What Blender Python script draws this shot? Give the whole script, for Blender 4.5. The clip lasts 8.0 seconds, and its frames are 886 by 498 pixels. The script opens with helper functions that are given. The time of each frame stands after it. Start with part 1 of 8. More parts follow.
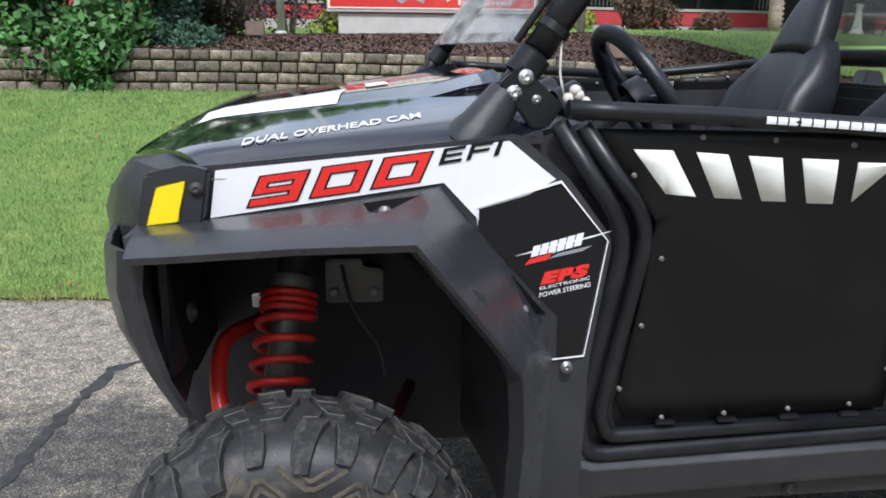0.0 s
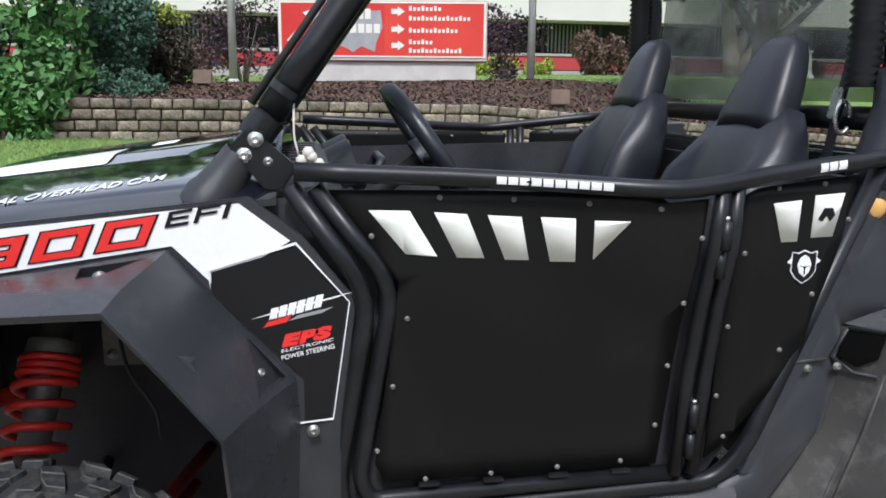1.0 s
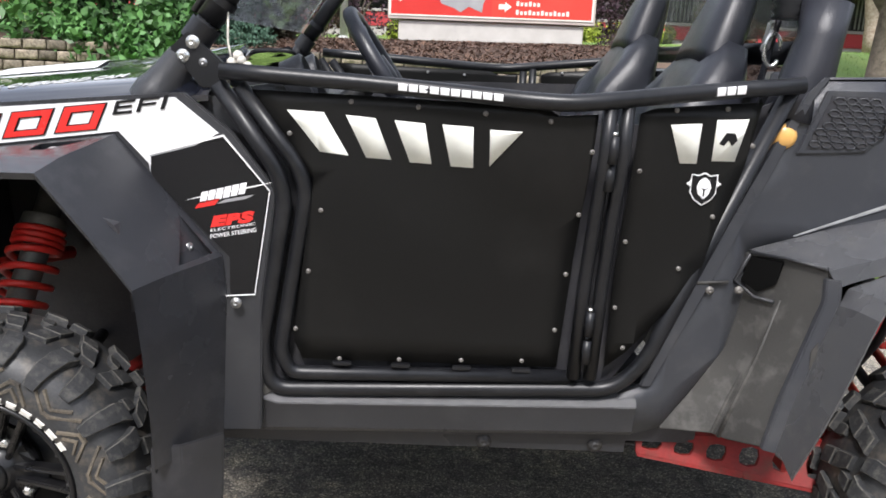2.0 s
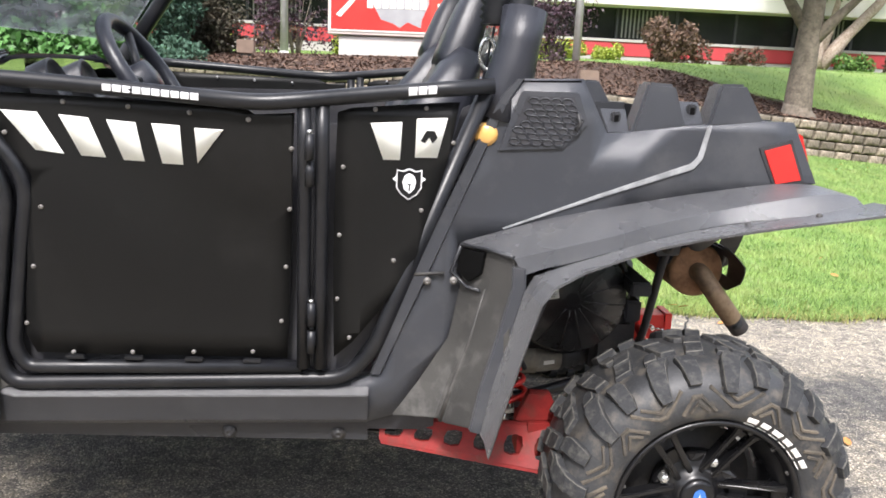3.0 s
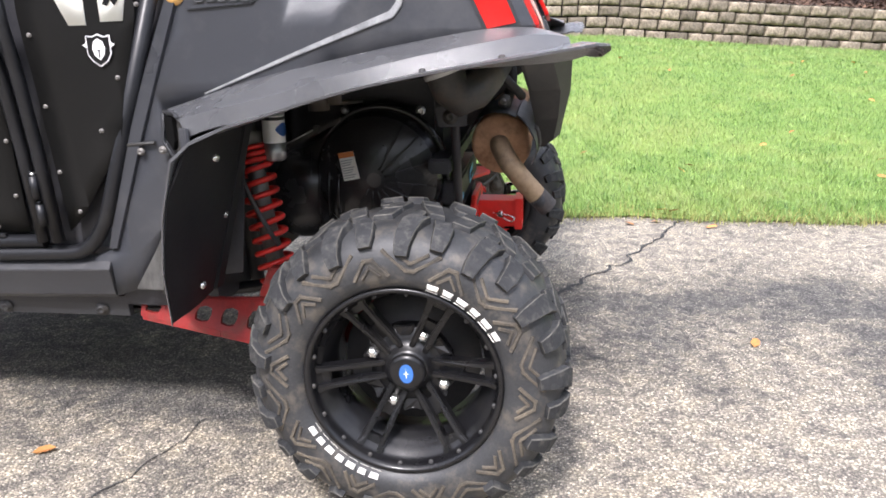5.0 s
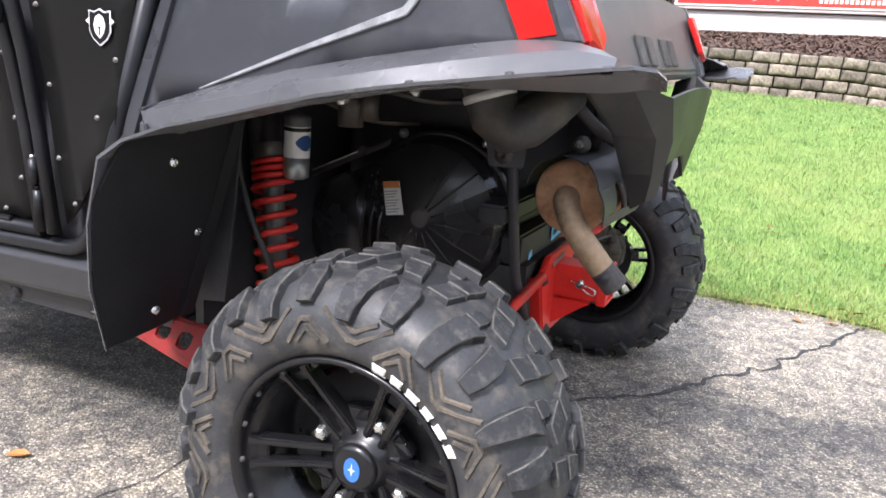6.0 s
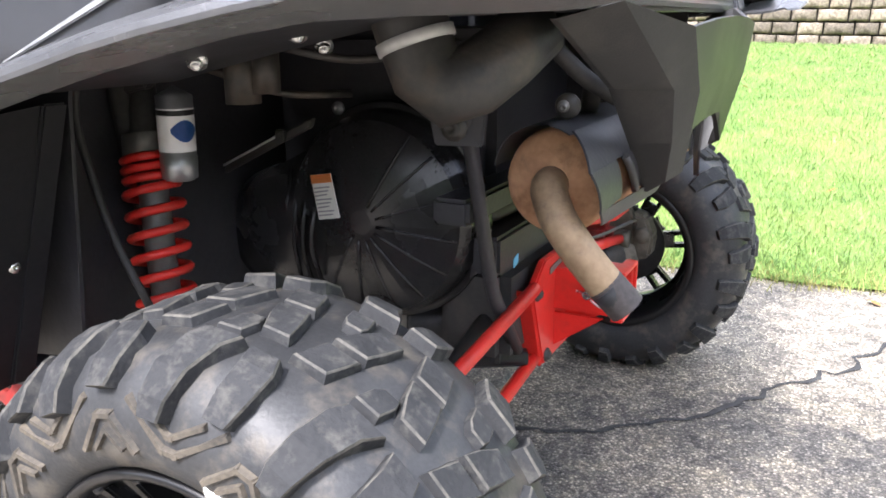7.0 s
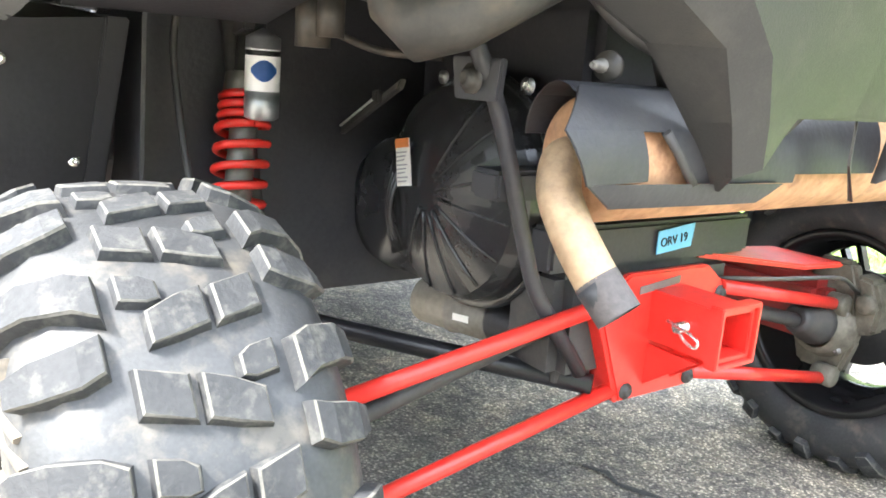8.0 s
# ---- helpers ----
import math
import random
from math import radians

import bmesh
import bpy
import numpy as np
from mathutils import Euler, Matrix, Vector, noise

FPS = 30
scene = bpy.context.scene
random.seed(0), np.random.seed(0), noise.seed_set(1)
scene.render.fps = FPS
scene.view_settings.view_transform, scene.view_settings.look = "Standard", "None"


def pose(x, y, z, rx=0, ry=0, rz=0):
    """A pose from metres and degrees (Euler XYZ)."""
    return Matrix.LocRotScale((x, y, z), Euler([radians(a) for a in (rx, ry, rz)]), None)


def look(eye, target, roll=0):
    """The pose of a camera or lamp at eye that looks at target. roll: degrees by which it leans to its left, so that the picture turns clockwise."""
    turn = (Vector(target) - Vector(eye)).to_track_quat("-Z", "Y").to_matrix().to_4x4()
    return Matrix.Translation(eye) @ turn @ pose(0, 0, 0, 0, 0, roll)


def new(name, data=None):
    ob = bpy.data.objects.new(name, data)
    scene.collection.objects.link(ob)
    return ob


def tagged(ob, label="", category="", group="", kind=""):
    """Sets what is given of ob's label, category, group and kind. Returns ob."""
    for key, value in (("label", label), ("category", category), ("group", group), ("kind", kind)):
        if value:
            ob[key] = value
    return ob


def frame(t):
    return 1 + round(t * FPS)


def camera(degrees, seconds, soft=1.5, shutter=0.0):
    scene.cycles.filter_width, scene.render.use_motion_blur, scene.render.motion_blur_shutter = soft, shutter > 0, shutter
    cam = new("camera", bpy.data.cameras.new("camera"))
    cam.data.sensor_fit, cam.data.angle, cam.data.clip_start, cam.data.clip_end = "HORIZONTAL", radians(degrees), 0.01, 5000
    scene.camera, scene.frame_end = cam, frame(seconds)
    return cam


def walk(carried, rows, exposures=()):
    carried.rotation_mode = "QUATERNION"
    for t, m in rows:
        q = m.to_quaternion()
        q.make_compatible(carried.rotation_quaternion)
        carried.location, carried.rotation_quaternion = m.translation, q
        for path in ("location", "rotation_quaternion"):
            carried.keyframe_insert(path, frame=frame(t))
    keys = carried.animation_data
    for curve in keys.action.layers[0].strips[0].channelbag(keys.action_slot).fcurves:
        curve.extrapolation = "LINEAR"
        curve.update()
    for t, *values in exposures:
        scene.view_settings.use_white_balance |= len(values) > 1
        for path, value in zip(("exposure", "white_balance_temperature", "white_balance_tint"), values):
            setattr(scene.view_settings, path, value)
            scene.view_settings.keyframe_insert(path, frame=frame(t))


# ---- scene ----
cam = camera(58.4, 8.0, soft=1.7)
PATH = [
    (0, (0.083, 0.496, 1.242), (0.334, 2.418, 0.753), 0.9),
    (0.5, (0.273, 0.464, 1.297), (0.605, 2.393, 0.888), 2.2),
    (1, (0.494, 0.455, 1.276), (0.813, 2.392, 0.894), 0.6),
    (1.2, (0.57, 0.439, 1.243), (0.825, 2.377, 0.817), 1.9),
    (2.3, (1.008, 0.187, 1.189), (1.03, 2.13, 0.716), 2.3),
    (2.5, (1.112, 0.169, 1.193), (1.178, 2.11, 0.717), 1.2),
    (3, (1.392, 0.146, 1.185), (1.516, 2.096, 0.759), 2.7),
    (3.5, (1.59, 0.116, 1.148), (1.761, 2.049, 0.667), 0.6),
    (4, (1.796, 0.141, 1.065), (1.847, 2.046, 0.458), -1.3),
    (4.5, (2.059, 0.18, 1.04), (1.949, 2.082, 0.43), -2.1),
    (5, (2.362, 0.234, 1.031), (2.085, 2.126, 0.445), -1.3),
    (5.2, (2.453, 0.297, 1.024), (2.074, 2.181, 0.469), -1.2),
    (6.3, (2.635, 0.868, 0.961), (1.772, 2.603, 0.465), 3.9),
    (6.5, (2.615, 0.97, 0.955), (1.749, 2.696, 0.432), 1.4),
    (7, (2.581, 1.183, 0.916), (1.704, 2.892, 0.357), -0.3),
    (7.5, (2.658, 1.373, 0.814), (1.461, 2.887, 0.29), 1.4),
    (8, (2.879, 1.553, 0.786), (1.304, 2.702, 0.339), 4.2),
]
walk(cam, [(t, look(eye, target, roll)) for t, eye, target, roll in PATH],
     exposures=[(0.0, 0.03, 5850, 11), (1.2, 0.10, 5850, 12), (2.3, 0.70, 6300, 13), (3.0, 0.98, 6300, 14), (3.5, 0.92, 6300, 16), (4.0, 0.90, 6300, 17), (5.2, 1.02, 6100, 17), (6.5, 1.3, 5950, 17), (7.0, 1.70, 6050, 16), (7.5, 2.48, 6100, 13), (8.0, 3.2, 6250, 8)])

# ---- light: bright overcast sky with a soft sun high behind the camera ----
world = bpy.data.worlds.new("sky_world")
scene.world = world
world.use_nodes = True
wn = world.node_tree
sky = wn.nodes.new("ShaderNodeTexSky")
sky.sky_type = "NISHITA"
sky.sun_disc = False
sky.sun_elevation = radians(52)
sky.sun_rotation = radians(200)
sky.air_density, sky.dust_density, sky.ozone_density = 1.0, 4.0, 1.0
way = wn.nodes.new("ShaderNodeTexCoord")
billow = wn.nodes.new("ShaderNodeTexNoise")
billow.inputs["Scale"].default_value, billow.inputs["Detail"].default_value, billow.inputs["Roughness"].default_value = 2.6, 7, 0.55
wn.links.new(way.outputs["Generated"], billow.inputs["Vector"])
cover = wn.nodes.new("ShaderNodeValToRGB")
cover.color_ramp.elements[0].position, cover.color_ramp.elements[1].position = 0.40, 0.60
cover.color_ramp.elements[0].color, cover.color_ramp.elements[1].color = (0.30, 0.30, 0.30, 1), (0.95, 0.95, 0.95, 1)
wn.links.new(billow.outputs[0], cover.inputs[0])
cloud = wn.nodes.new("ShaderNodeMixRGB")
cloud.inputs[2].default_value = (8.9, 9.2, 9.7, 1)
wn.links.new(cover.outputs[0], cloud.inputs[0])
wn.links.new(sky.outputs[0], cloud.inputs[1])
wn.links.new(cloud.outputs[0], wn.nodes["Background"].inputs[0])
wn.nodes["Background"].inputs[1].default_value = 0.14

sun = new("sun", bpy.data.lights.new("sun", "SUN"))
sun.data.energy = 3.2
sun.data.angle = radians(9)
sun.data.color = (1.0, 0.96, 0.90)
sun.matrix_world = look((0.2, -8.5, 14.0), (1.6, 2.4, 0.0))

# ---- materials ----
def material(name, a, b, scale=6.0, rough=(0.5, 0.7), metal=0.0, bump=0.15, grain=120.0, coat=0.0, island=0.0,
             stain=None, stain_scale=2.0, stain_amount=0.5, spec=0.5, dust=0.0):
    """Two colours mixed by noise, a fine grain that drives roughness and relief, and an optional stain."""
    m = bpy.data.materials.new(name)
    m.use_nodes = True
    nt = m.node_tree
    bs = nt.nodes["Principled BSDF"]
    tc = nt.nodes.new("ShaderNodeTexCoord")
    n1 = nt.nodes.new("ShaderNodeTexNoise")
    n1.inputs["Scale"].default_value, n1.inputs["Detail"].default_value = scale, 6
    n2 = nt.nodes.new("ShaderNodeTexNoise")
    n2.inputs["Scale"].default_value, n2.inputs["Detail"].default_value = grain, 4
    for n in (n1, n2):
        nt.links.new(tc.outputs["Object"], n.inputs["Vector"])
    ramp = nt.nodes.new("ShaderNodeValToRGB")
    ramp.color_ramp.elements[0].position, ramp.color_ramp.elements[1].position = 0.35, 0.68
    ramp.color_ramp.elements[0].color, ramp.color_ramp.elements[1].color = (*a, 1), (*b, 1)
    add = nt.nodes.new("ShaderNodeMath")
    add.operation = "MULTIPLY_ADD"
    add.inputs[1].default_value = 0.35
    nt.links.new(n2.outputs[0], add.inputs[0])
    mul = nt.nodes.new("ShaderNodeMath")
    mul.operation = "MULTIPLY"
    mul.inputs[1].default_value = 0.68
    nt.links.new(n1.outputs[0], mul.inputs[0])
    nt.links.new(mul.outputs[0], add.inputs[2])
    nt.links.new(add.outputs[0], ramp.inputs[0])
    out = ramp.outputs[0]
    if island:
        info = nt.nodes.new("ShaderNodeObjectInfo")
        geo = nt.nodes.new("ShaderNodeNewGeometry")
        s = nt.nodes.new("ShaderNodeMath")
        s.operation = "ADD"
        nt.links.new(info.outputs["Random"], s.inputs[0])
        nt.links.new(geo.outputs["Random Per Island"], s.inputs[1])
        fr = nt.nodes.new("ShaderNodeMath")
        fr.operation = "FRACT"
        nt.links.new(s.outputs[0], fr.inputs[0])
        mr = nt.nodes.new("ShaderNodeMapRange")
        mr.inputs[3].default_value, mr.inputs[4].default_value = 1 - island, 1 + island
        nt.links.new(fr.outputs[0], mr.inputs[0])
        hsv = nt.nodes.new("ShaderNodeHueSaturation")
        nt.links.new(mr.outputs[0], hsv.inputs["Value"])
        nt.links.new(out, hsv.inputs["Color"])
        out = hsv.outputs[0]
    if stain:
        n3 = nt.nodes.new("ShaderNodeTexNoise")
        n3.inputs["Scale"].default_value, n3.inputs["Detail"].default_value = stain_scale, 8
        n3.inputs["Roughness"].default_value = 0.65
        nt.links.new(tc.outputs["Object"], n3.inputs["Vector"])
        r3 = nt.nodes.new("ShaderNodeValToRGB")
        r3.color_ramp.elements[0].position, r3.color_ramp.elements[1].position = 0.5, 0.66
        r3.color_ramp.elements[1].color = (stain_amount, stain_amount, stain_amount, 1)
        nt.links.new(n3.outputs[0], r3.inputs[0])
        mx = nt.nodes.new("ShaderNodeMixRGB")
        mx.inputs[2].default_value = (*stain, 1)
        nt.links.new(r3.outputs[0], mx.inputs[0])
        nt.links.new(out, mx.inputs[1])
        out = mx.outputs[0]
    nt.links.new(out, bs.inputs["Base Color"])
    rr = nt.nodes.new("ShaderNodeMapRange")
    rr.inputs[1].default_value, rr.inputs[2].default_value = 0.3, 0.7
    rr.inputs[3].default_value, rr.inputs[4].default_value = rough
    nt.links.new(n1.outputs[0], rr.inputs[0])
    nt.links.new(rr.outputs[0], bs.inputs["Roughness"])
    bs.inputs["Metallic"].default_value = metal
    bs.inputs["Coat Weight"].default_value = coat
    bs.inputs["Coat Roughness"].default_value = 0.06
    bs.inputs["Specular IOR Level"].default_value = spec
    bs.inputs["Sheen Weight"].default_value, bs.inputs["Sheen Roughness"].default_value = dust, 0.45
    if bump:
        bp = nt.nodes.new("ShaderNodeBump")
        bp.inputs["Strength"].default_value, bp.inputs["Distance"].default_value = bump, 0.003
        nt.links.new(n2.outputs[0], bp.inputs["Height"])
        nt.links.new(bp.outputs[0], bs.inputs["Normal"])
    return m


def asphalt_material():
    """Worn asphalt: pale stones in dark binder, with large dark and bleached areas."""
    m = bpy.data.materials.new("worn_asphalt")
    m.use_nodes = True
    nt = m.node_tree
    bs = nt.nodes["Principled BSDF"]
    tc = nt.nodes.new("ShaderNodeTexCoord")

    def noise_node(scale, detail):
        n = nt.nodes.new("ShaderNodeTexNoise")
        n.inputs["Scale"].default_value, n.inputs["Detail"].default_value = scale, detail
        nt.links.new(tc.outputs["Object"], n.inputs["Vector"])
        return n.outputs[0]

    def ramp(value, stops):
        r = nt.nodes.new("ShaderNodeValToRGB")
        while len(r.color_ramp.elements) < len(stops):
            r.color_ramp.elements.new(0.5)
        for e, (p, c) in zip(r.color_ramp.elements, stops):
            e.position, e.color = p, (*c, 1)
        nt.links.new(value, r.inputs[0])
        return r.outputs[0]

    def mix(f, a, b, kind="MIX"):
        x = nt.nodes.new("ShaderNodeMixRGB")
        x.blend_type = kind
        for i, v in enumerate((f, a, b)):
            if isinstance(v, (int, float)):
                x.inputs[i].default_value = v
            else:
                nt.links.new(v, x.inputs[i])
        return x.outputs[0]

    v = nt.nodes.new("ShaderNodeTexVoronoi")
    v.inputs["Scale"].default_value = 185
    nt.links.new(tc.outputs["Object"], v.inputs["Vector"])
    hue = nt.nodes.new("ShaderNodeSeparateColor")
    nt.links.new(v.outputs["Color"], hue.inputs[0])
    stones = ramp(hue.outputs[0], [(0.0, (0.070, 0.067, 0.062)), (0.40, (0.112, 0.106, 0.096)), (0.80, (0.180, 0.168, 0.149)), (1.0, (0.34, 0.315, 0.275))])
    edge = ramp(v.outputs["Distance"], [(0.25, (1, 1, 1)), (0.65, (0.50, 0.50, 0.50))])
    c = mix(1.0, stones, edge, "MULTIPLY")
    # bleached tan areas that break up into single stones at their rims
    big = noise_node(0.75, 3)
    fine = noise_node(34.0, 5)
    mid = noise_node(5.0, 7)
    broken = nt.nodes.new("ShaderNodeMath")
    broken.operation = "MULTIPLY_ADD"
    broken.inputs[1].default_value = 0.30
    nt.links.new(fine, broken.inputs[0])
    nt.links.new(big, broken.inputs[2])
    broken2 = nt.nodes.new("ShaderNodeMath")
    broken2.operation = "MULTIPLY_ADD"
    broken2.inputs[1].default_value = 0.34
    nt.links.new(mid, broken2.inputs[0])
    nt.links.new(broken.outputs[0], broken2.inputs[2])
    # the drive is darker in a strip about y = 2.62, with a ragged border
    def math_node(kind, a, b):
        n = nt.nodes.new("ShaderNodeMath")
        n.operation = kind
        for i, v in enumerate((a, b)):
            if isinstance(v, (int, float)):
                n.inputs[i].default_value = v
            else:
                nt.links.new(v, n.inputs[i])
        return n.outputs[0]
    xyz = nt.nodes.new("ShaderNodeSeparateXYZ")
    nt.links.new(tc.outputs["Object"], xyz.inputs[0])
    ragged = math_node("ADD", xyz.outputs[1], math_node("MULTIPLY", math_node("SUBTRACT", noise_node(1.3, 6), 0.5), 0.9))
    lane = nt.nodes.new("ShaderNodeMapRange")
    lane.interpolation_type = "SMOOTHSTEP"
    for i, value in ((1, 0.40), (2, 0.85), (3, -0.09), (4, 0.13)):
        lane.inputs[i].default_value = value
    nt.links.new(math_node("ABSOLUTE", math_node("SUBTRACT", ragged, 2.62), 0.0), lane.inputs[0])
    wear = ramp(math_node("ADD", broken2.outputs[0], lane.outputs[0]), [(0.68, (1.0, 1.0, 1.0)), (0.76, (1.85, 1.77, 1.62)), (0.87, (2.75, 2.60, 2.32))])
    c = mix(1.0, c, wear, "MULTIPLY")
    spots = ramp(noise_node(16.0, 12), [(0.40, (0.66, 0.66, 0.69)), (0.50, (0.97, 0.97, 0.97)), (0.66, (1.18, 1.15, 1.08))])
    c = mix(1.0, c, spots, "MULTIPLY")
    nt.links.new(c, bs.inputs["Base Color"])
    bs.inputs["Roughness"].default_value = 0.85
    bp = nt.nodes.new("ShaderNodeBump")
    bp.inputs["Strength"].default_value, bp.inputs["Distance"].default_value = 0.7, 0.004
    nt.links.new(v.outputs["Distance"], bp.inputs["Height"])
    bp.invert = True
    nt.links.new(bp.outputs[0], bs.inputs["Normal"])
    return m


def glass_material(name, tint, rough, opacity):
    m = bpy.data.materials.new(name)
    m.use_nodes = True
    nt = m.node_tree
    bs = nt.nodes["Principled BSDF"]
    bs.inputs["Base Color"].default_value = (*tint, 1)
    bs.inputs["Roughness"].default_value = rough
    tr = nt.nodes.new("ShaderNodeBsdfTransparent")
    tr.inputs[0].default_value = (*tint, 1)
    n = nt.nodes.new("ShaderNodeTexNoise")
    n.inputs["Scale"].default_value, n.inputs["Detail"].default_value = 9, 8
    mr = nt.nodes.new("ShaderNodeMapRange")
    mr.inputs[1].default_value, mr.inputs[2].default_value = 0.35, 0.75
    mr.inputs[3].default_value, mr.inputs[4].default_value = opacity
    nt.links.new(n.outputs[0], mr.inputs[0])
    mx = nt.nodes.new("ShaderNodeMixShader")
    nt.links.new(mr.outputs[0], mx.inputs[0])
    nt.links.new(tr.outputs[0], mx.inputs[1])
    nt.links.new(bs.outputs[0], mx.inputs[2])
    nt.links.new(mx.outputs[0], nt.nodes["Material Output"].inputs[0])
    return m


ASPHALT = asphalt_material()
CRACK = material("crack_filler", (0.02, 0.02, 0.02), (0.06, 0.06, 0.06), 20, (0.9, 1.0))
SOIL = material("lawn_soil", (0.105, 0.185, 0.034), (0.175, 0.26, 0.055), 2.2, (0.9, 1.0), bump=0.6, grain=40, stain=(0.22, 0.24, 0.07), stain_scale=0.5, stain_amount=0.45)
GRASS = material("grass_blades", (0.082, 0.182, 0.040), (0.295, 0.405, 0.120), 7.0, (0.5, 0.7), bump=0, island=0.48, stain=(0.36, 0.37, 0.14), stain_scale=2.2, stain_amount=0.45)
STRAW = material("dry_grass", (0.36, 0.30, 0.12), (0.22, 0.28, 0.07), 5, (0.7, 0.9), bump=0, island=0.4)
FALLEN = material("fallen_leaf", (0.42, 0.26, 0.07), (0.5, 0.16, 0.05), 9, (0.6, 0.8), island=0.4)
BLOCK = material("concrete_block", (0.12, 0.098, 0.072), (0.32, 0.27, 0.205), 22, (0.85, 1.0), bump=1.0, grain=45, island=0.45, stain=(0.085, 0.074, 0.06), stain_scale=7, stain_amount=0.7)
JOINT = material("wall_core", (0.018, 0.016, 0.014), (0.032, 0.028, 0.024), 8, (0.9, 1.0))
MULCH = material("mulch", (0.042, 0.026, 0.018), (0.115, 0.07, 0.05), 14, (0.85, 1.0), bump=1.0, grain=60)
CHIP = material("bark_chip", (0.055, 0.033, 0.023), (0.16, 0.096, 0.066), 6, (0.8, 1.0), bump=0.4, island=0.6)
CONCRETE = material("sign_base_concrete", (0.50, 0.48, 0.45), (0.60, 0.58, 0.55), 3, (0.8, 0.9), bump=0.3, stain=(0.36, 0.34, 0.32), stain_amount=0.3)
SIGN_RED = material("sign_red", (0.62, 0.045, 0.03), (0.70, 0.06, 0.04), 1.5, (0.35, 0.45), bump=0)
SIGN_DEEP = material("sign_deep_red", (0.56, 0.03, 0.025), (0.63, 0.045, 0.035), 1.5, (0.35, 0.45), bump=0)
SIGN_TRIM = material("sign_trim", (0.52, 0.45, 0.42), (0.60, 0.52, 0.48), 4, (0.5, 0.6))
SIGN_WHITE = material("sign_white", (0.72, 0.70, 0.62), (0.80, 0.78, 0.72), 4, (0.5, 0.6), bump=0)
SIGN_GREY = material("sign_grey", (0.30, 0.30, 0.31), (0.38, 0.38, 0.39), 4, (0.5, 0.6), bump=0)
POLE = material("pole_steel", (0.46, 0.46, 0.45), (0.58, 0.58, 0.56), 8, (0.5, 0.65), metal=0.0)
BOXMAT = material("fixture_tan", (0.17, 0.12, 0.09), (0.24, 0.17, 0.13), 8, (0.6, 0.8))
LEAF_VINE = material("vine_leaf", (0.045, 0.135, 0.03), (0.11, 0.24, 0.07), 3, (0.45, 0.6), bump=0, island=0.5)
LEAF_CEDAR = material("cedar_needle", (0.035, 0.085, 0.055), (0.075, 0.15, 0.095), 3, (0.6, 0.8), bump=0, island=0.4)
LEAF_DARK = material("dark_shrub_leaf", (0.03, 0.035, 0.022), (0.085, 0.065, 0.04), 3, (0.6, 0.8), bump=0, island=0.5)
LEAF_PLUM = material("plum_leaf", (0.035, 0.02, 0.03), (0.085, 0.04, 0.06), 3, (0.5, 0.7), bump=0, island=0.5)
LEAF_LIME = material("lime_leaf", (0.20, 0.27, 0.03), (0.36, 0.40, 0.05), 3, (0.5, 0.7), bump=0, island=0.35)
LEAF_RUST = material("rust_leaf", (0.07, 0.045, 0.03), (0.14, 0.08, 0.05), 3, (0.6, 0.8), bump=0, island=0.4)
LEAF_TREE = material("tree_leaf", (0.05, 0.12, 0.02), (0.13, 0.24, 0.05), 3, (0.5, 0.7), bump=0, island=0.5)
BARK = material("bark", (0.085, 0.07, 0.053), (0.21, 0.175, 0.138), 12, (0.9, 1.0), bump=1.0, grain=30)
PALE_BARK = material("pale_bark", (0.22, 0.16, 0.12), (0.48, 0.40, 0.33), 10, (0.9, 1.0), bump=0.8, grain=25)
WALL_CREAM = material("cream_fascia", (0.62, 0.60, 0.55), (0.70, 0.68, 0.62), 0.6, (0.7, 0.8), bump=0.1)
BAND_RED = material("red_band", (0.40, 0.035, 0.045), (0.48, 0.05, 0.06), 1, (0.5, 0.6), bump=0)
BAND_GREY = material("grey_plinth", (0.36, 0.33, 0.32), (0.45, 0.42, 0.40), 1, (0.7, 0.8), bump=0.1)
FRAME_DARK = material("dark_window_frame", (0.02, 0.02, 0.022), (0.04, 0.04, 0.042), 4, (0.4, 0.5))
PANE_DARK = material("dark_pane", (0.012, 0.013, 0.014), (0.03, 0.03, 0.03), 0.7, (0.06, 0.12), bump=0)
BLIND = material("pale_blind", (0.16, 0.155, 0.145), (0.24, 0.23, 0.22), 2, (0.7, 0.8), bump=0)
PATHSTONE = material("pale_path", (0.48, 0.42, 0.35), (0.58, 0.52, 0.45), 2, (0.85, 0.95), bump=0.2)
FURN_WHITE = material("white_cast_stone", (0.62, 0.60, 0.56), (0.74, 0.72, 0.68), 6, (0.7, 0.8))

# vehicle
PLASTIC = material("textured_black_plastic", (0.022, 0.023, 0.026), (0.034, 0.035, 0.039), 4, (0.26, 0.37), bump=0.25, grain=900, stain=(0.060, 0.060, 0.061), stain_scale=7, stain_amount=0.3, spec=0.45, dust=0.03)
FLARE = material("satin_flare_plastic", (0.018, 0.019, 0.022), (0.030, 0.031, 0.036), 4, (0.19, 0.30), bump=0.15, grain=900, stain=(0.055, 0.055, 0.058), stain_scale=9, stain_amount=0.35, spec=0.5, dust=0.03)
FADED = material("faded_black_plastic", (0.026, 0.028, 0.034), (0.042, 0.045, 0.053), 3, (0.25, 0.36), bump=0.25, grain=900, stain=(0.085, 0.085, 0.087), stain_scale=9, stain_amount=0.35, spec=0.55, dust=0.08)
FLARE_FADED = material("faded_flare_plastic", (0.042, 0.043, 0.047), (0.068, 0.069, 0.073), 7, (0.22, 0.33), bump=0.3, grain=700, stain=(0.105, 0.10, 0.095), stain_scale=26, stain_amount=0.3, spec=0.8, dust=0.14)
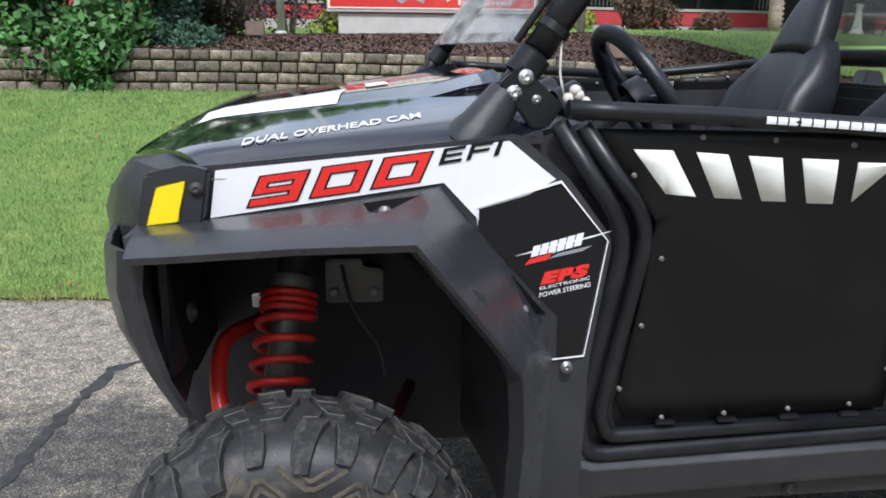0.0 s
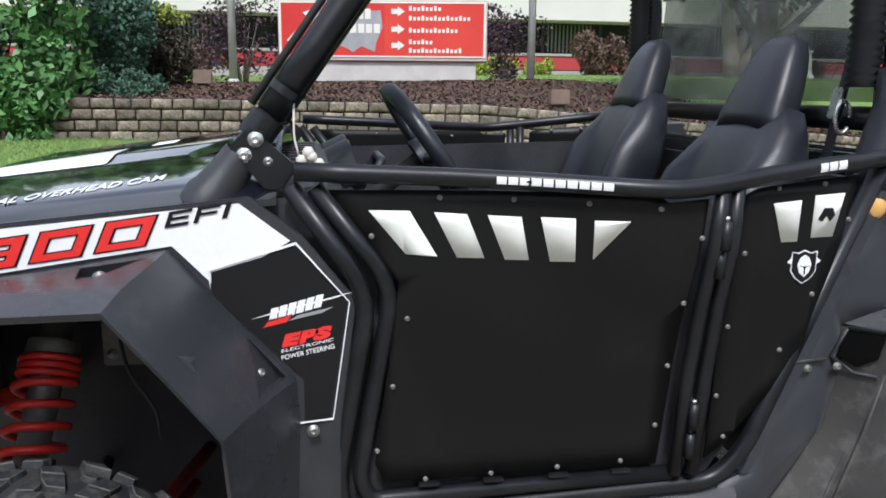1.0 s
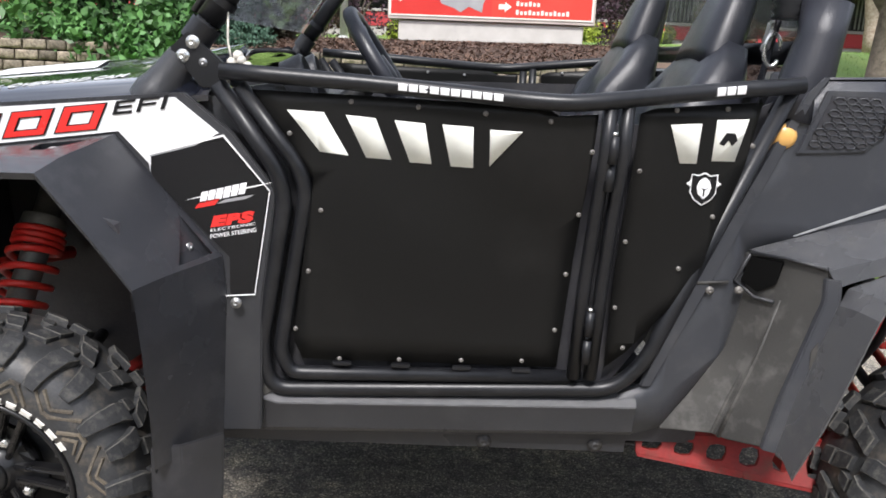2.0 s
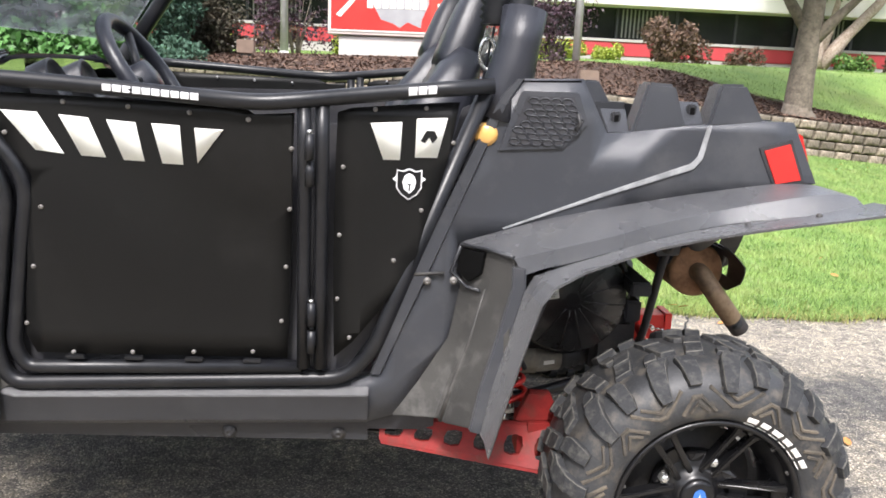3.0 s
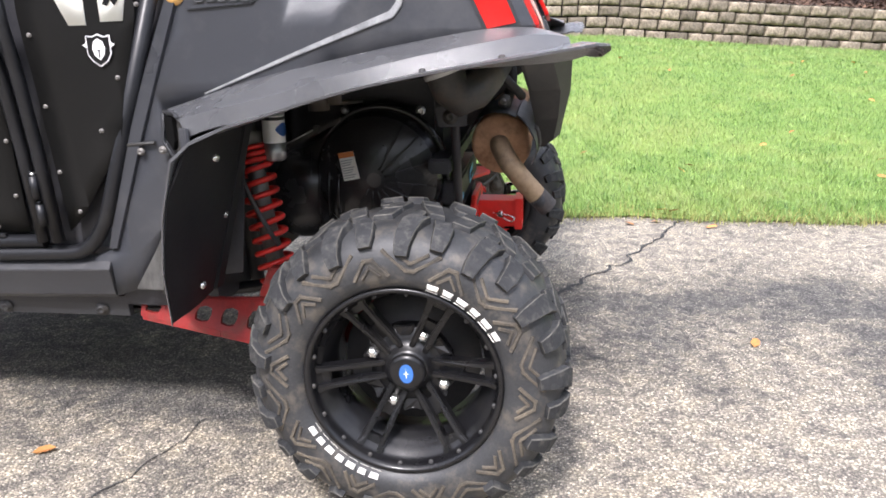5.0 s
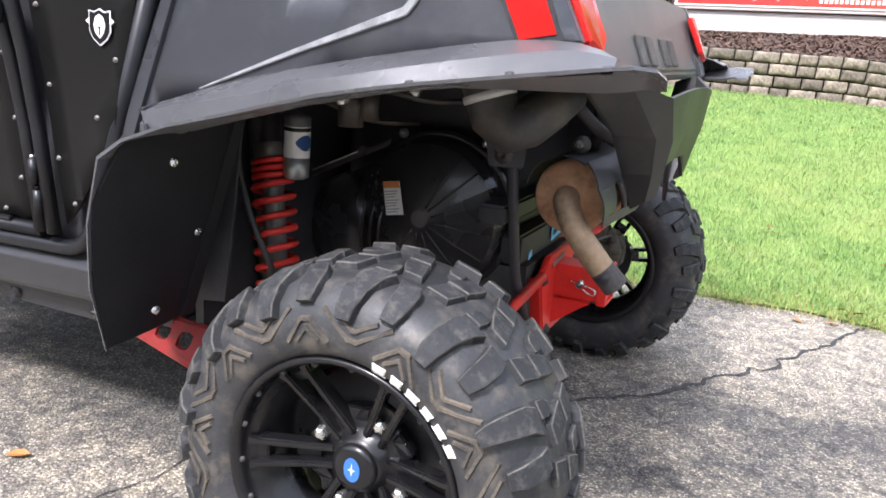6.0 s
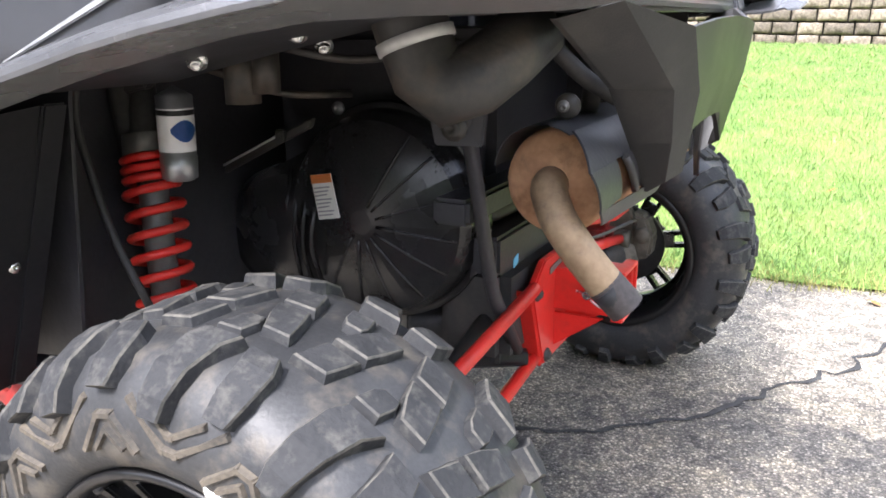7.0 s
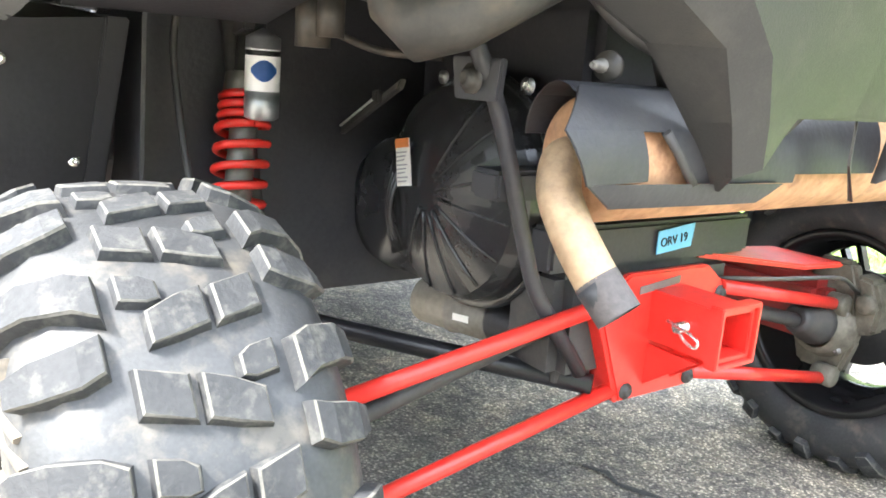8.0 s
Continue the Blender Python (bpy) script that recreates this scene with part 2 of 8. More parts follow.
# pale colour that paints the light caught by the bed side's pressed edge
LIT_EDGE = material("lit_edge", (0.16, 0.165, 0.17), (0.34, 0.345, 0.35), 40, (0.4, 0.6), bump=0.2, grain=300)
PLASTIC_DUSTY = material("dusty_black_plastic", (0.036, 0.035, 0.034), (0.068, 0.066, 0.061), 5, (0.40, 0.6), bump=0.4, grain=700, stain=(0.15, 0.145, 0.135), stain_scale=16, stain_amount=0.5, spec=0.35)
GLOSS = material("gloss_black_paint", (0.006, 0.007, 0.011), (0.010, 0.011, 0.017), 3, (0.06, 0.11), bump=0, coat=1.0, spec=0.5)
SATIN = material("satin_black_steel", (0.007, 0.0075, 0.009), (0.013, 0.0135, 0.016), 9, (0.30, 0.42), bump=0.08, grain=300, stain=(0.035, 0.035, 0.035), stain_scale=16, stain_amount=0.25, spec=0.38)
SKIN = material("black_aluminium_skin", (0.006, 0.006, 0.006), (0.0105, 0.0105, 0.0102), 2, (0.30, 0.46), bump=0.12, grain=500, stain=(0.019, 0.0185, 0.018), stain_scale=3, stain_amount=0.4, spec=0.18)
DARK = material("dark_frame", (0.027, 0.027, 0.029), (0.052, 0.050, 0.048), 8, (0.45, 0.65), bump=0.2, stain=(0.085, 0.075, 0.06), stain_scale=12, stain_amount=0.45, spec=0.4)
LINER = material("dark_liner", (0.023, 0.023, 0.027), (0.040, 0.040, 0.045), 6, (0.40, 0.55), bump=0.2, stain=(0.065, 0.061, 0.055), stain_scale=8, stain_amount=0.35, spec=0.4)
FLAP = material("black_flap_plastic", (0.009, 0.009, 0.0105), (0.016, 0.016, 0.018), 6, (0.42, 0.55), bump=0.12, stain=(0.02, 0.019, 0.018), stain_scale=8, stain_amount=0.3, spec=0.2)
RUBBER = material("tyre_rubber", (0.019, 0.020, 0.022), (0.044, 0.045, 0.047), 9, (0.42, 0.6), bump=0.16, grain=220, stain=(0.125, 0.108, 0.085), stain_scale=22, stain_amount=0.6)
TREAD = material("tread_rubber", (0.017, 0.018, 0.020), (0.037, 0.038, 0.040), 16, (0.66, 0.85), bump=0.35, grain=160, stain=(0.100, 0.096, 0.086), stain_scale=42, stain_amount=0.6, spec=0.35)
TREAD_EDGE = material("worn_rubber_edge", (0.030, 0.030, 0.029), (0.125, 0.117, 0.10), 55, (0.65, 0.85), bump=0.2, grain=200)
MUDDY = material("dusty_rib_rubber", (0.036, 0.033, 0.029), (0.150, 0.125, 0.092), 14, (0.6, 0.85), bump=0.2, grain=200)
LETTER = material("white_tyre_letter", (0.68, 0.66, 0.60), (0.82, 0.80, 0.76), 30, (0.6, 0.8))
RIM = material("gloss_black_rim", (0.005, 0.005, 0.006), (0.010, 0.010, 0.011), 10, (0.24, 0.36), bump=0.05, coat=0.12, stain=(0.035, 0.033, 0.030), stain_scale=14, stain_amount=0.2, spec=0.4)
CHROME = material("bright_steel", (0.62, 0.62, 0.60), (0.75, 0.75, 0.73), 30, (0.2, 0.35), metal=0.9)
BOLT = material("bolt_steel", (0.26, 0.26, 0.26), (0.4, 0.4, 0.4), 60, (0.35, 0.5), metal=0.85)
RED = material("red_powder_coat", (0.60, 0.02, 0.015), (0.70, 0.035, 0.025), 6, (0.3, 0.45), bump=0.05, stain=(0.30, 0.05, 0.03), stain_scale=14, stain_amount=0.4)
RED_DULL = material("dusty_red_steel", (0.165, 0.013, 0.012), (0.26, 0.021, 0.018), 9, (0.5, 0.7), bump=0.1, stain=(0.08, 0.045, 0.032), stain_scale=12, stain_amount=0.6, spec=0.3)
LENS_RED = material("red_lens", (0.52, 0.014, 0.012), (0.60, 0.02, 0.016), 20, (0.08, 0.14), bump=0, coat=0.6)
AMBER = material("amber_lens", (0.65, 0.36, 0.10), (0.72, 0.42, 0.14), 20, (0.2, 0.3), bump=0)
YELLOW = material("yellow_sticker", (0.85, 0.66, 0.0), (0.90, 0.72, 0.0), 10, (0.4, 0.5), bump=0)
WHITE = material("white_decal", (0.78, 0.78, 0.79), (0.84, 0.84, 0.84), 2, (0.2, 0.3), bump=0, coat=0.3)
DECAL_BLACK = material("black_decal", (0.007, 0.007, 0.008), (0.010, 0.010, 0.011), 3, (0.3, 0.4), bump=0, spec=0.3)
DECAL_RED = material("red_decal", (0.66, 0.025, 0.02), (0.72, 0.035, 0.03), 3, (0.25, 0.35), bump=0)
DECAL_GREY = material("grey_decal", (0.25, 0.25, 0.26), (0.32, 0.32, 0.33), 3, (0.3, 0.4), bump=0)
PANEL_LIGHT = material("pale_polished_panel", (0.82, 0.83, 0.76), (0.88, 0.89, 0.83), 7, (0.6, 0.75), metal=0.0, bump=0.05)
SEAT = material("black_vinyl", (0.012, 0.013, 0.018), (0.022, 0.023, 0.030), 6, (0.3, 0.42), bump=0.25, grain=350)
RUST = material("rusty_muffler", (0.34, 0.175, 0.09), (0.58, 0.345, 0.20), 14, (0.8, 0.95), bump=0.4, grain=90, stain=(0.13, 0.065, 0.04), stain_scale=22, stain_amount=0.55)
PIPE = material("heat_stained_pipe", (0.24, 0.155, 0.09), (0.50, 0.36, 0.22), 11, (0.5, 0.7), metal=0.3, bump=0.3, grain=80, stain=(0.07, 0.06, 0.06), stain_scale=13, stain_amount=0.6)
GREYPIPE = material("dusty_grey_duct", (0.022, 0.022, 0.022), (0.050, 0.047, 0.042), 9, (0.4, 0.6), bump=0.2, stain=(0.13, 0.10, 0.07), stain_scale=8, stain_amount=0.5)
ALLOY = material("dusty_cast_alloy", (0.17, 0.155, 0.125), (0.30, 0.275, 0.23), 12, (0.55, 0.75), metal=0.3, bump=0.4, grain=90)
CAST = material("grimy_cast_alloy", (0.075, 0.068, 0.052), (0.165, 0.15, 0.12), 16, (0.55, 0.75), metal=0.25, bump=0.5, grain=90, stain=(0.04, 0.035, 0.028), stain_scale=20, stain_amount=0.6)
CLAMP = material("zinc_clamp", (0.42, 0.42, 0.41), (0.58, 0.58, 0.56), 20, (0.4, 0.55), metal=0.25, bump=0.05)
ALU = material("brushed_alloy", (0.36, 0.37, 0.38), (0.48, 0.49, 0.50), 12, (0.3, 0.45), metal=0.8)
SHOCK_BODY = material("grey_shock_body", (0.10, 0.097, 0.088), (0.17, 0.165, 0.15), 14, (0.4, 0.55), metal=0.4, bump=0.05)
BLUE = material("blue_sticker", (0.03, 0.12, 0.42), (0.05, 0.17, 0.5), 12, (0.3, 0.4), bump=0)
LIGHT_BLUE = material("light_blue_sticker", (0.13, 0.45, 0.75), (0.18, 0.52, 0.8), 12, (0.4, 0.5), bump=0)
ORANGE = material("orange_label", (0.55, 0.17, 0.04), (0.62, 0.21, 0.06), 12, (0.4, 0.5), bump=0)
PAPER = material("pale_label", (0.66, 0.65, 0.60), (0.74, 0.73, 0.68), 12, (0.4, 0.5), bump=0)
CVT = material("moulded_cover", (0.014, 0.014, 0.015), (0.026, 0.026, 0.028), 6, (0.18, 0.30), bump=0.06, grain=200, stain=(0.05, 0.048, 0.044), stain_scale=9, stain_amount=0.3, spec=0.6)
PLATE_METAL = material("dull_bracket", (0.16, 0.15, 0.14), (0.24, 0.23, 0.215), 12, (0.5, 0.65), metal=0.5)
CORD = material("pale_cord", (0.55, 0.52, 0.46), (0.68, 0.65, 0.58), 40, (0.7, 0.9))
WINDSHIELD = glass_material("scuffed_windshield", (0.75, 0.77, 0.8), 0.08, (0.10, 0.55))
CLEAR = glass_material("clear_rear_panel", (0.55, 0.57, 0.55), 0.06, (0.06, 0.30))
SMOOTH_PLASTIC = material("smooth_black_plastic", (0.020, 0.020, 0.020), (0.032, 0.031, 0.030), 4, (0.38, 0.52), bump=0.15, grain=400, stain=(0.075, 0.07, 0.06), stain_scale=9, stain_amount=0.35, spec=0.4)
# near-black that paints the shade inside hollows that are not cut
VOID = material("deep_shadow_black", (0.003, 0.003, 0.003), (0.005, 0.005, 0.005), 5, (0.9, 1.0), bump=0, spec=0.1)
SOOT = material("sooty_pipe", (0.05, 0.045, 0.045), (0.12, 0.105, 0.10), 20, (0.6, 0.8), metal=0.3, bump=0.3)

# ---- mesh tools ----
def V(*p):
    return Vector(p)


def add_faces(bm, verts, faces, smooth=False):
    vs = [bm.verts.new(v) for v in verts]
    for f in faces:
        try:
            bm.faces.new([vs[i] for i in f]).smooth = smooth
        except ValueError:
            pass
    return vs


def prism(points, vec, bevel=0.0, bm=None):
    """A polygon pushed along vec, with bevelled edges."""
    made = bmesh.new()
    n = len(points)
    pts = [Vector(p) for p in points]
    add_faces(made, pts + [p + Vector(vec) for p in pts],
              [tuple(range(n)), tuple(range(2 * n - 1, n - 1, -1))] + [((i + 1) % n, i, n + i, n + (i + 1) % n) for i in range(n)])
    bmesh.ops.recalc_face_normals(made, faces=made.faces)
    if bevel:
        bmesh.ops.bevel(made, geom=list(made.edges), offset=bevel, segments=2, affect="EDGES", clamp_overlap=True)
    return merged(bm, made)


def merged(bm, made):
    if bm is None:
        return made
    index = {v: bm.verts.new(v.co) for v in made.verts}
    for f in made.faces:
        bm.faces.new([index[v] for v in f.verts]).smooth = f.smooth
    for e in made.edges:
        if not e.smooth:
            k = bm.edges.get([index[v] for v in e.verts])
            if k:
                k.smooth = False
    made.free()
    return bm


def block(lo, hi, bevel=0.004, bm=None):
    (x0, y0, z0), (x1, y1, z1) = lo, hi
    return prism([(x0, y0, z0), (x1, y0, z0), (x1, y1, z0), (x0, y1, z0)], (0, 0, z1 - z0), bevel, bm)


def panel(outline, y, thick, bevel=0.002, bm=None):
    """A plate with the outline given in x and z, from y to y + thick; y may be a function of x and z."""
    depth = y if callable(y) else (lambda x, z: y)
    return prism([(x, depth(x, z), z) for x, z in outline], (0, thick, 0), bevel, bm)


def bent_panel(outline, depth, thick, step=0.06):
    """A plate cut into strips, so that it can follow depth(x, z)."""
    bm = panel(outline, 0.0, thick, 0.0)
    for axis in (0, 2):
        lo = min(p[axis // 2] for p in outline)
        hi = max(p[axis // 2] for p in outline)
        for k in range(1, int((hi - lo) / step) + 1):
            co = [0, 0, 0]
            no = [0, 0, 0]
            co[axis], no[axis] = lo + k * step, 1
            bmesh.ops.bisect_plane(bm, geom=list(bm.verts) + list(bm.edges) + list(bm.faces), plane_co=co, plane_no=no)
    for v in bm.verts:
        v.co.y += depth(v.co.x, v.co.z)
    for f in bm.faces:
        f.smooth = abs(f.normal.y) > 0.9
    return bm


def square_tube(x0, x1, y, z, half, wall):
    """A hollow square tube along x."""
    bm = bmesh.new()
    loops = []
    for x, h in ((x0, half), (x1, half), (x1, half - wall), (x0, half - wall)):
        loops.append([bm.verts.new((x, y + a * h, z + b * h)) for a, b in ((-1, -1), (1, -1), (1, 1), (-1, 1))])
    for a, b in zip(loops, loops[1:] + loops[:1]):
        for k in range(4):
            bm.faces.new((a[k], a[(k + 1) % 4], b[(k + 1) % 4], b[k]))
    bmesh.ops.recalc_face_normals(bm, faces=bm.faces)
    bmesh.ops.bevel(bm, geom=list(bm.edges), offset=0.0015, segments=2, affect="EDGES", clamp_overlap=True)
    return bm


def rounded(points, radius, steps=5):
    """The polyline with its inner corners rounded."""
    pts = [Vector(p) for p in points]
    out = [pts[0]]
    for a, b, c in zip(pts, pts[1:], pts[2:]):
        r = min(radius, (a - b).length * 0.45, (c - b).length * 0.45)
        p, q = b + (a - b).normalized() * r, b + (c - b).normalized() * r
        for i in range(steps + 1):
            t = i / steps
            out.append(p * (1 - t) ** 2 + b * 2 * t * (1 - t) + q * t * t)
    out.append(pts[-1])
    return out


def tube(points, radius, n=12, fillet=0.0, bm=None, caps=True):
    """A round bar along the points; radius may be a list, one for each point."""
    made = bmesh.new()
    pts = rounded(points, fillet) if fillet else [Vector(p) for p in points]
    radii = radius if isinstance(radius, (list, tuple)) else [radius] * len(pts)
    side = None
    rings = []
    for i, p in enumerate(pts):
        d = (pts[min(i + 1, len(pts) - 1)] - pts[max(i - 1, 0)]).normalized()
        if side is None:
            side = d.cross(Vector((0, 0, 1)) if abs(d.z) < 0.9 else Vector((1, 0, 0))).normalized()
        side = (side - d * side.dot(d)).normalized()
        up = d.cross(side)
        rings.append([made.verts.new(p + (side * math.cos(a) + up * math.sin(a)) * radii[i]) for a in (2 * math.pi * k / n for k in range(n))])
    for a, b in zip(rings, rings[1:]):
        for k in range(n):
            made.faces.new((a[k], a[(k + 1) % n], b[(k + 1) % n], b[k])).smooth = True
    if caps:
        made.faces.new(list(reversed(rings[0])))
        made.faces.new(rings[-1])
    bmesh.ops.recalc_face_normals(made, faces=made.faces)
    return merged(bm, made)


def lathe(profile, centre, axis, n=32, smooth=True, bm=None):
    """Rings of (distance along the axis, radius) round an axis through centre."""
    made = bmesh.new()
    c, d = Vector(centre), Vector(axis).normalized()
    side = d.cross(Vector((0, 0, 1)) if abs(d.z) < 0.9 else Vector((1, 0, 0))).normalized()
    up = d.cross(side)
    rings = []
    for h, r in profile:
        if r < 1e-5:
            rings.append([made.verts.new(c + d * h)])
        else:
            rings.append([made.verts.new(c + d * h + (side * math.cos(2 * math.pi * k / n) + up * math.sin(2 * math.pi * k / n)) * r) for k in range(n)])
    for a, b in zip(rings, rings[1:]):
        for k in range(n):
            f = [a[k % len(a)], a[(k + 1) % len(a)], b[(k + 1) % len(b)], b[k % len(b)]]
            f = list(dict.fromkeys(f))
            if len(f) > 2:
                made.faces.new(f).smooth = smooth
    bmesh.ops.recalc_face_normals(made, faces=made.faces)
    return merged(bm, made)


def sheet(rows, thick, smooth=False, bm=None, away=(0, 1, 0), bevel=0.0):
    """A sheet through rows of points, with a thickness pushed along away."""
    made = bmesh.new()
    m, n = len(rows), len(rows[0])
    push = Vector(away).normalized() * thick
    top = [[made.verts.new(p) for p in r] for r in rows]
    low = [[made.verts.new(Vector(p) + push) for p in r] for r in rows]
    for i in range(m - 1):
        for j in range(n - 1):
            made.faces.new((top[i][j], top[i][j + 1], top[i + 1][j + 1], top[i + 1][j])).smooth = smooth
            made.faces.new((low[i][j], low[i + 1][j], low[i + 1][j + 1], low[i][j + 1])).smooth = smooth
    rim = [(0, j) for j in range(n)] + [(i, n - 1) for i in range(1, m)] + [(m - 1, j) for j in range(n - 2, -1, -1)] + [(i, 0) for i in range(m - 2, 0, -1)]
    for a, b in zip(rim, rim[1:] + rim[:1]):
        made.faces.new((top[b[0]][b[1]], top[a[0]][a[1]], low[a[0]][a[1]], low[b[0]][b[1]]))
    bmesh.ops.recalc_face_normals(made, faces=made.faces)
    if bevel:
        sharp = [e for e in made.edges if len(e.link_faces) == 2 and e.calc_face_angle(0.0) > 0.22]
        bmesh.ops.bevel(made, geom=sharp, offset=bevel, segments=2, affect="EDGES", clamp_overlap=True)
    for f in made.faces:
        f.smooth = True
    for e in made.edges:
        e.smooth = len(e.link_faces) == 2 and e.calc_face_angle(0.0) < (0.6 if smooth else 0.40)
    return merged(bm, made)


def glide(points, n):
    """n places evenly spaced along a smooth curve through the points."""
    pts = [Vector(p) for p in points]
    dense = []
    for i in range(len(pts) - 1):
        a, b, c, d = pts[max(i - 1, 0)], pts[i], pts[i + 1], pts[min(i + 2, len(pts) - 1)]
        for k in range(12):
            t = k / 12
            dense.append(0.5 * (2 * b + (c - a) * t + (2 * a - 5 * b + 4 * c - d) * t * t + (3 * b - a - 3 * c + d) * t ** 3))
    dense.append(pts[-1])
    run = [0.0]
    for a, b in zip(dense, dense[1:]):
        run.append(run[-1] + (b - a).length)
    out, j = [], 0
    for k in range(n):
        want = run[-1] * k / (n - 1)
        while j < len(run) - 2 and run[j + 1] < want:
            j += 1
        out.append(dense[j].lerp(dense[j + 1], min(1.0, (want - run[j]) / max(run[j + 1] - run[j], 1e-9))))
    return out


def helix(a, b, radius, wire, turns, n=20, bm=None):
    a, b = Vector(a), Vector(b)
    d = (b - a).normalized()
    side = d.cross(Vector((0, 1, 0))).normalized()
    up = d.cross(side)
    steps = int(turns * n)
    return tube([a + (b - a) * (i / steps) + (side * math.cos(2 * math.pi * i / n) + up * math.sin(2 * math.pi * i / n)) * radius for i in range(steps + 1)], wire, 8, bm=bm)


def finish(name, bm, mat):
    me = bpy.data.meshes.new(name)
    bm.to_mesh(me)
    bm.free()
    me.materials.append(mat)
    return new(name, me)


def part(name, bm, mat, parent, label=""):
    ob = finish(name, bm, mat)
    ob.parent = parent
    root = parent
    while root.parent:
        root = root.parent
    ob.matrix_parent_inverse = Matrix.Translation(-root.location) if parent is root else Matrix()
    if label:
        ob["label"] = label
    return ob


def thing(name, place, label, category, group="", kind=""):
    ob = new(name)
    ob.location = place
    ob.empty_display_size = 0.1
    return tagged(ob, label, category, group, kind)


def single(name, bm, mat, label, category="", group="", kind=""):
    return tagged(finish(name, bm, mat), label, category, group, kind)


def arrays(name, verts, faces, mat):
    """A large mesh from numpy arrays of corners and of three or four sided faces."""
    me = bpy.data.meshes.new(name)
    k = faces.shape[1]
    me.vertices.add(len(verts))
    me.vertices.foreach_set("co", verts.astype(np.float32).ravel())
    me.loops.add(faces.size)
    me.loops.foreach_set("vertex_index", faces.astype(np.int32).ravel())
    me.polygons.add(len(faces))
    me.polygons.foreach_set("loop_start", np.arange(0, faces.size, k, dtype=np.int32))
    me.update(calc_edges=True)
    me.materials.append(mat)
    return new(name, me)


def lettering(text, size, mat, parent, origin, right, up, name="lettering", width=0.0, shear=0.0, bold=0.0):
    """Words in the built-in font, as a thin mesh on the plane of right and up."""
    cu = bpy.data.curves.new(name, "FONT")
    cu.body, cu.size, cu.shear, cu.extrude, cu.offset = text, size, shear, 0.0006, bold
    tmp = bpy.data.objects.new(name, cu)
    me = bpy.data.meshes.new_from_object(tmp)
    bpy.data.objects.remove(tmp)
    r, u = Vector(right).normalized(), Vector(up).normalized()
    u = (u - r * u.dot(r)).normalized()
    n = r.cross(u)
    xs = [v.co.x for v in me.vertices]
    k = width / (max(xs) - min(xs)) if width else 1.0
    for v in me.vertices:
        v.co = Vector(origin) + r * ((v.co.x - min(xs)) * k) + u * v.co.y + n * v.co.z
    me.materials.clear()
    me.materials.append(mat)
    ob = new(name, me)
    ob.parent = parent
    root = parent
    while root.parent:
        root = root.parent
    ob.matrix_parent_inverse = Matrix.Translation(-root.location) if parent is root else Matrix()
    return ob

# ---- the ground ----
EDGE_Y = 4.12


def smooth01(t):
    t = max(0.0, min(1.0, t))
    return t * t * (3 - 2 * t)


def wall_y(x):
    return 12.0 + 0.018 * max(0.0, x - 2.0) ** 2


def wall_base(x):
    if x < 3:
        return 0.62 - 0.012 * max(0.0, x + 1)
    return max(-0.05, 0.572 - 0.075 * (x - 3))


def edge_y(x):
    return EDGE_Y + 0.35 * smooth01((1.2 - x) / 3.0) + 0.03 * math.sin(3.1 * x) + 0.02 * math.sin(9.7 * x)


def lawn_z(x, y):
    f = smooth01((y - edge_y(x)) / (wall_y(x) - edge_y(x)))
    return 0.012 + 0.03 * smooth01((y - edge_y(x)) / 0.15) + f * (wall_base(max(-6.0, min(12.0, x))) - 0.04) + 0.012 * noise.noise((x * 0.8, y * 0.8, 0))


def bed_z(x, y):
    """Height of the planted bed and upper lawn behind the wall."""
    top = wall_base(max(-6.0, min(12.0, x))) + 0.60
    d = y - wall_y(min(x, 12.0))
    return top - 0.03 + (1.50 + 0.02 * min(10, max(-4, x)) - top) * smooth01(d / 4.5) + 0.03 * noise.noise((x * 0.9, y * 0.9, 3)) + 0.030 * max(0.0, y - 19)


def bed_back(x):
    """The rear edge of the mulch bed."""
    return 17.7 - 3.6 * smooth01((x - 4.5) / 4.0) - 1.5 * smooth01((-x - 3.0) / 3.0)


def terrain(name, x0, x1, y0f, y1f, nx, ny, zf, mat, label):
    bm = bmesh.new()
    grid = []
    for i in range(nx + 1):
        x = x0 + (x1 - x0) * i / nx
        a, b = y0f(x), y1f(x)
        grid.append([bm.verts.new((x, a + (b - a) * (j / ny) ** 1.3, zf(x, a + (b - a) * (j / ny) ** 1.3))) for j in range(ny + 1)])
    for i in range(nx):
        for j in range(ny):
            bm.faces.new((grid[i][j], grid[i + 1][j], grid[i + 1][j + 1], grid[i][j + 1])).smooth = True
    return single(name, bm, mat, label, kind="structure")


bm = bmesh.new()
add_faces(bm, [(-900, -900, 0), (900, -900, 0), (900, 900, 0), (-900, 900, 0)], [(0, 1, 2, 3)])
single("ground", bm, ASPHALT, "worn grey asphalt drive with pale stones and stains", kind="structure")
terrain("lawn", -40, 60, edge_y, lambda x: wall_y(min(x, 12.0)) + 0.1, 400, 40, lawn_z, SOIL, "mown green lawn rising gently to the retaining wall")
terrain("mulch_bed", -9, 16, lambda x: wall_y(min(x, 12.0)) + 0.25, lambda x: bed_back(x) + 0.2, 120, 40, bed_z, MULCH, "dark bark mulch bed behind the retaining wall")
terrain("upper_lawn", -60, 90, lambda x: bed_back(x), lambda x: 60.0, 100, 40, lambda x, y: bed_z(x, y) + 0.02, SOIL, "upper lawn in front of the office building")


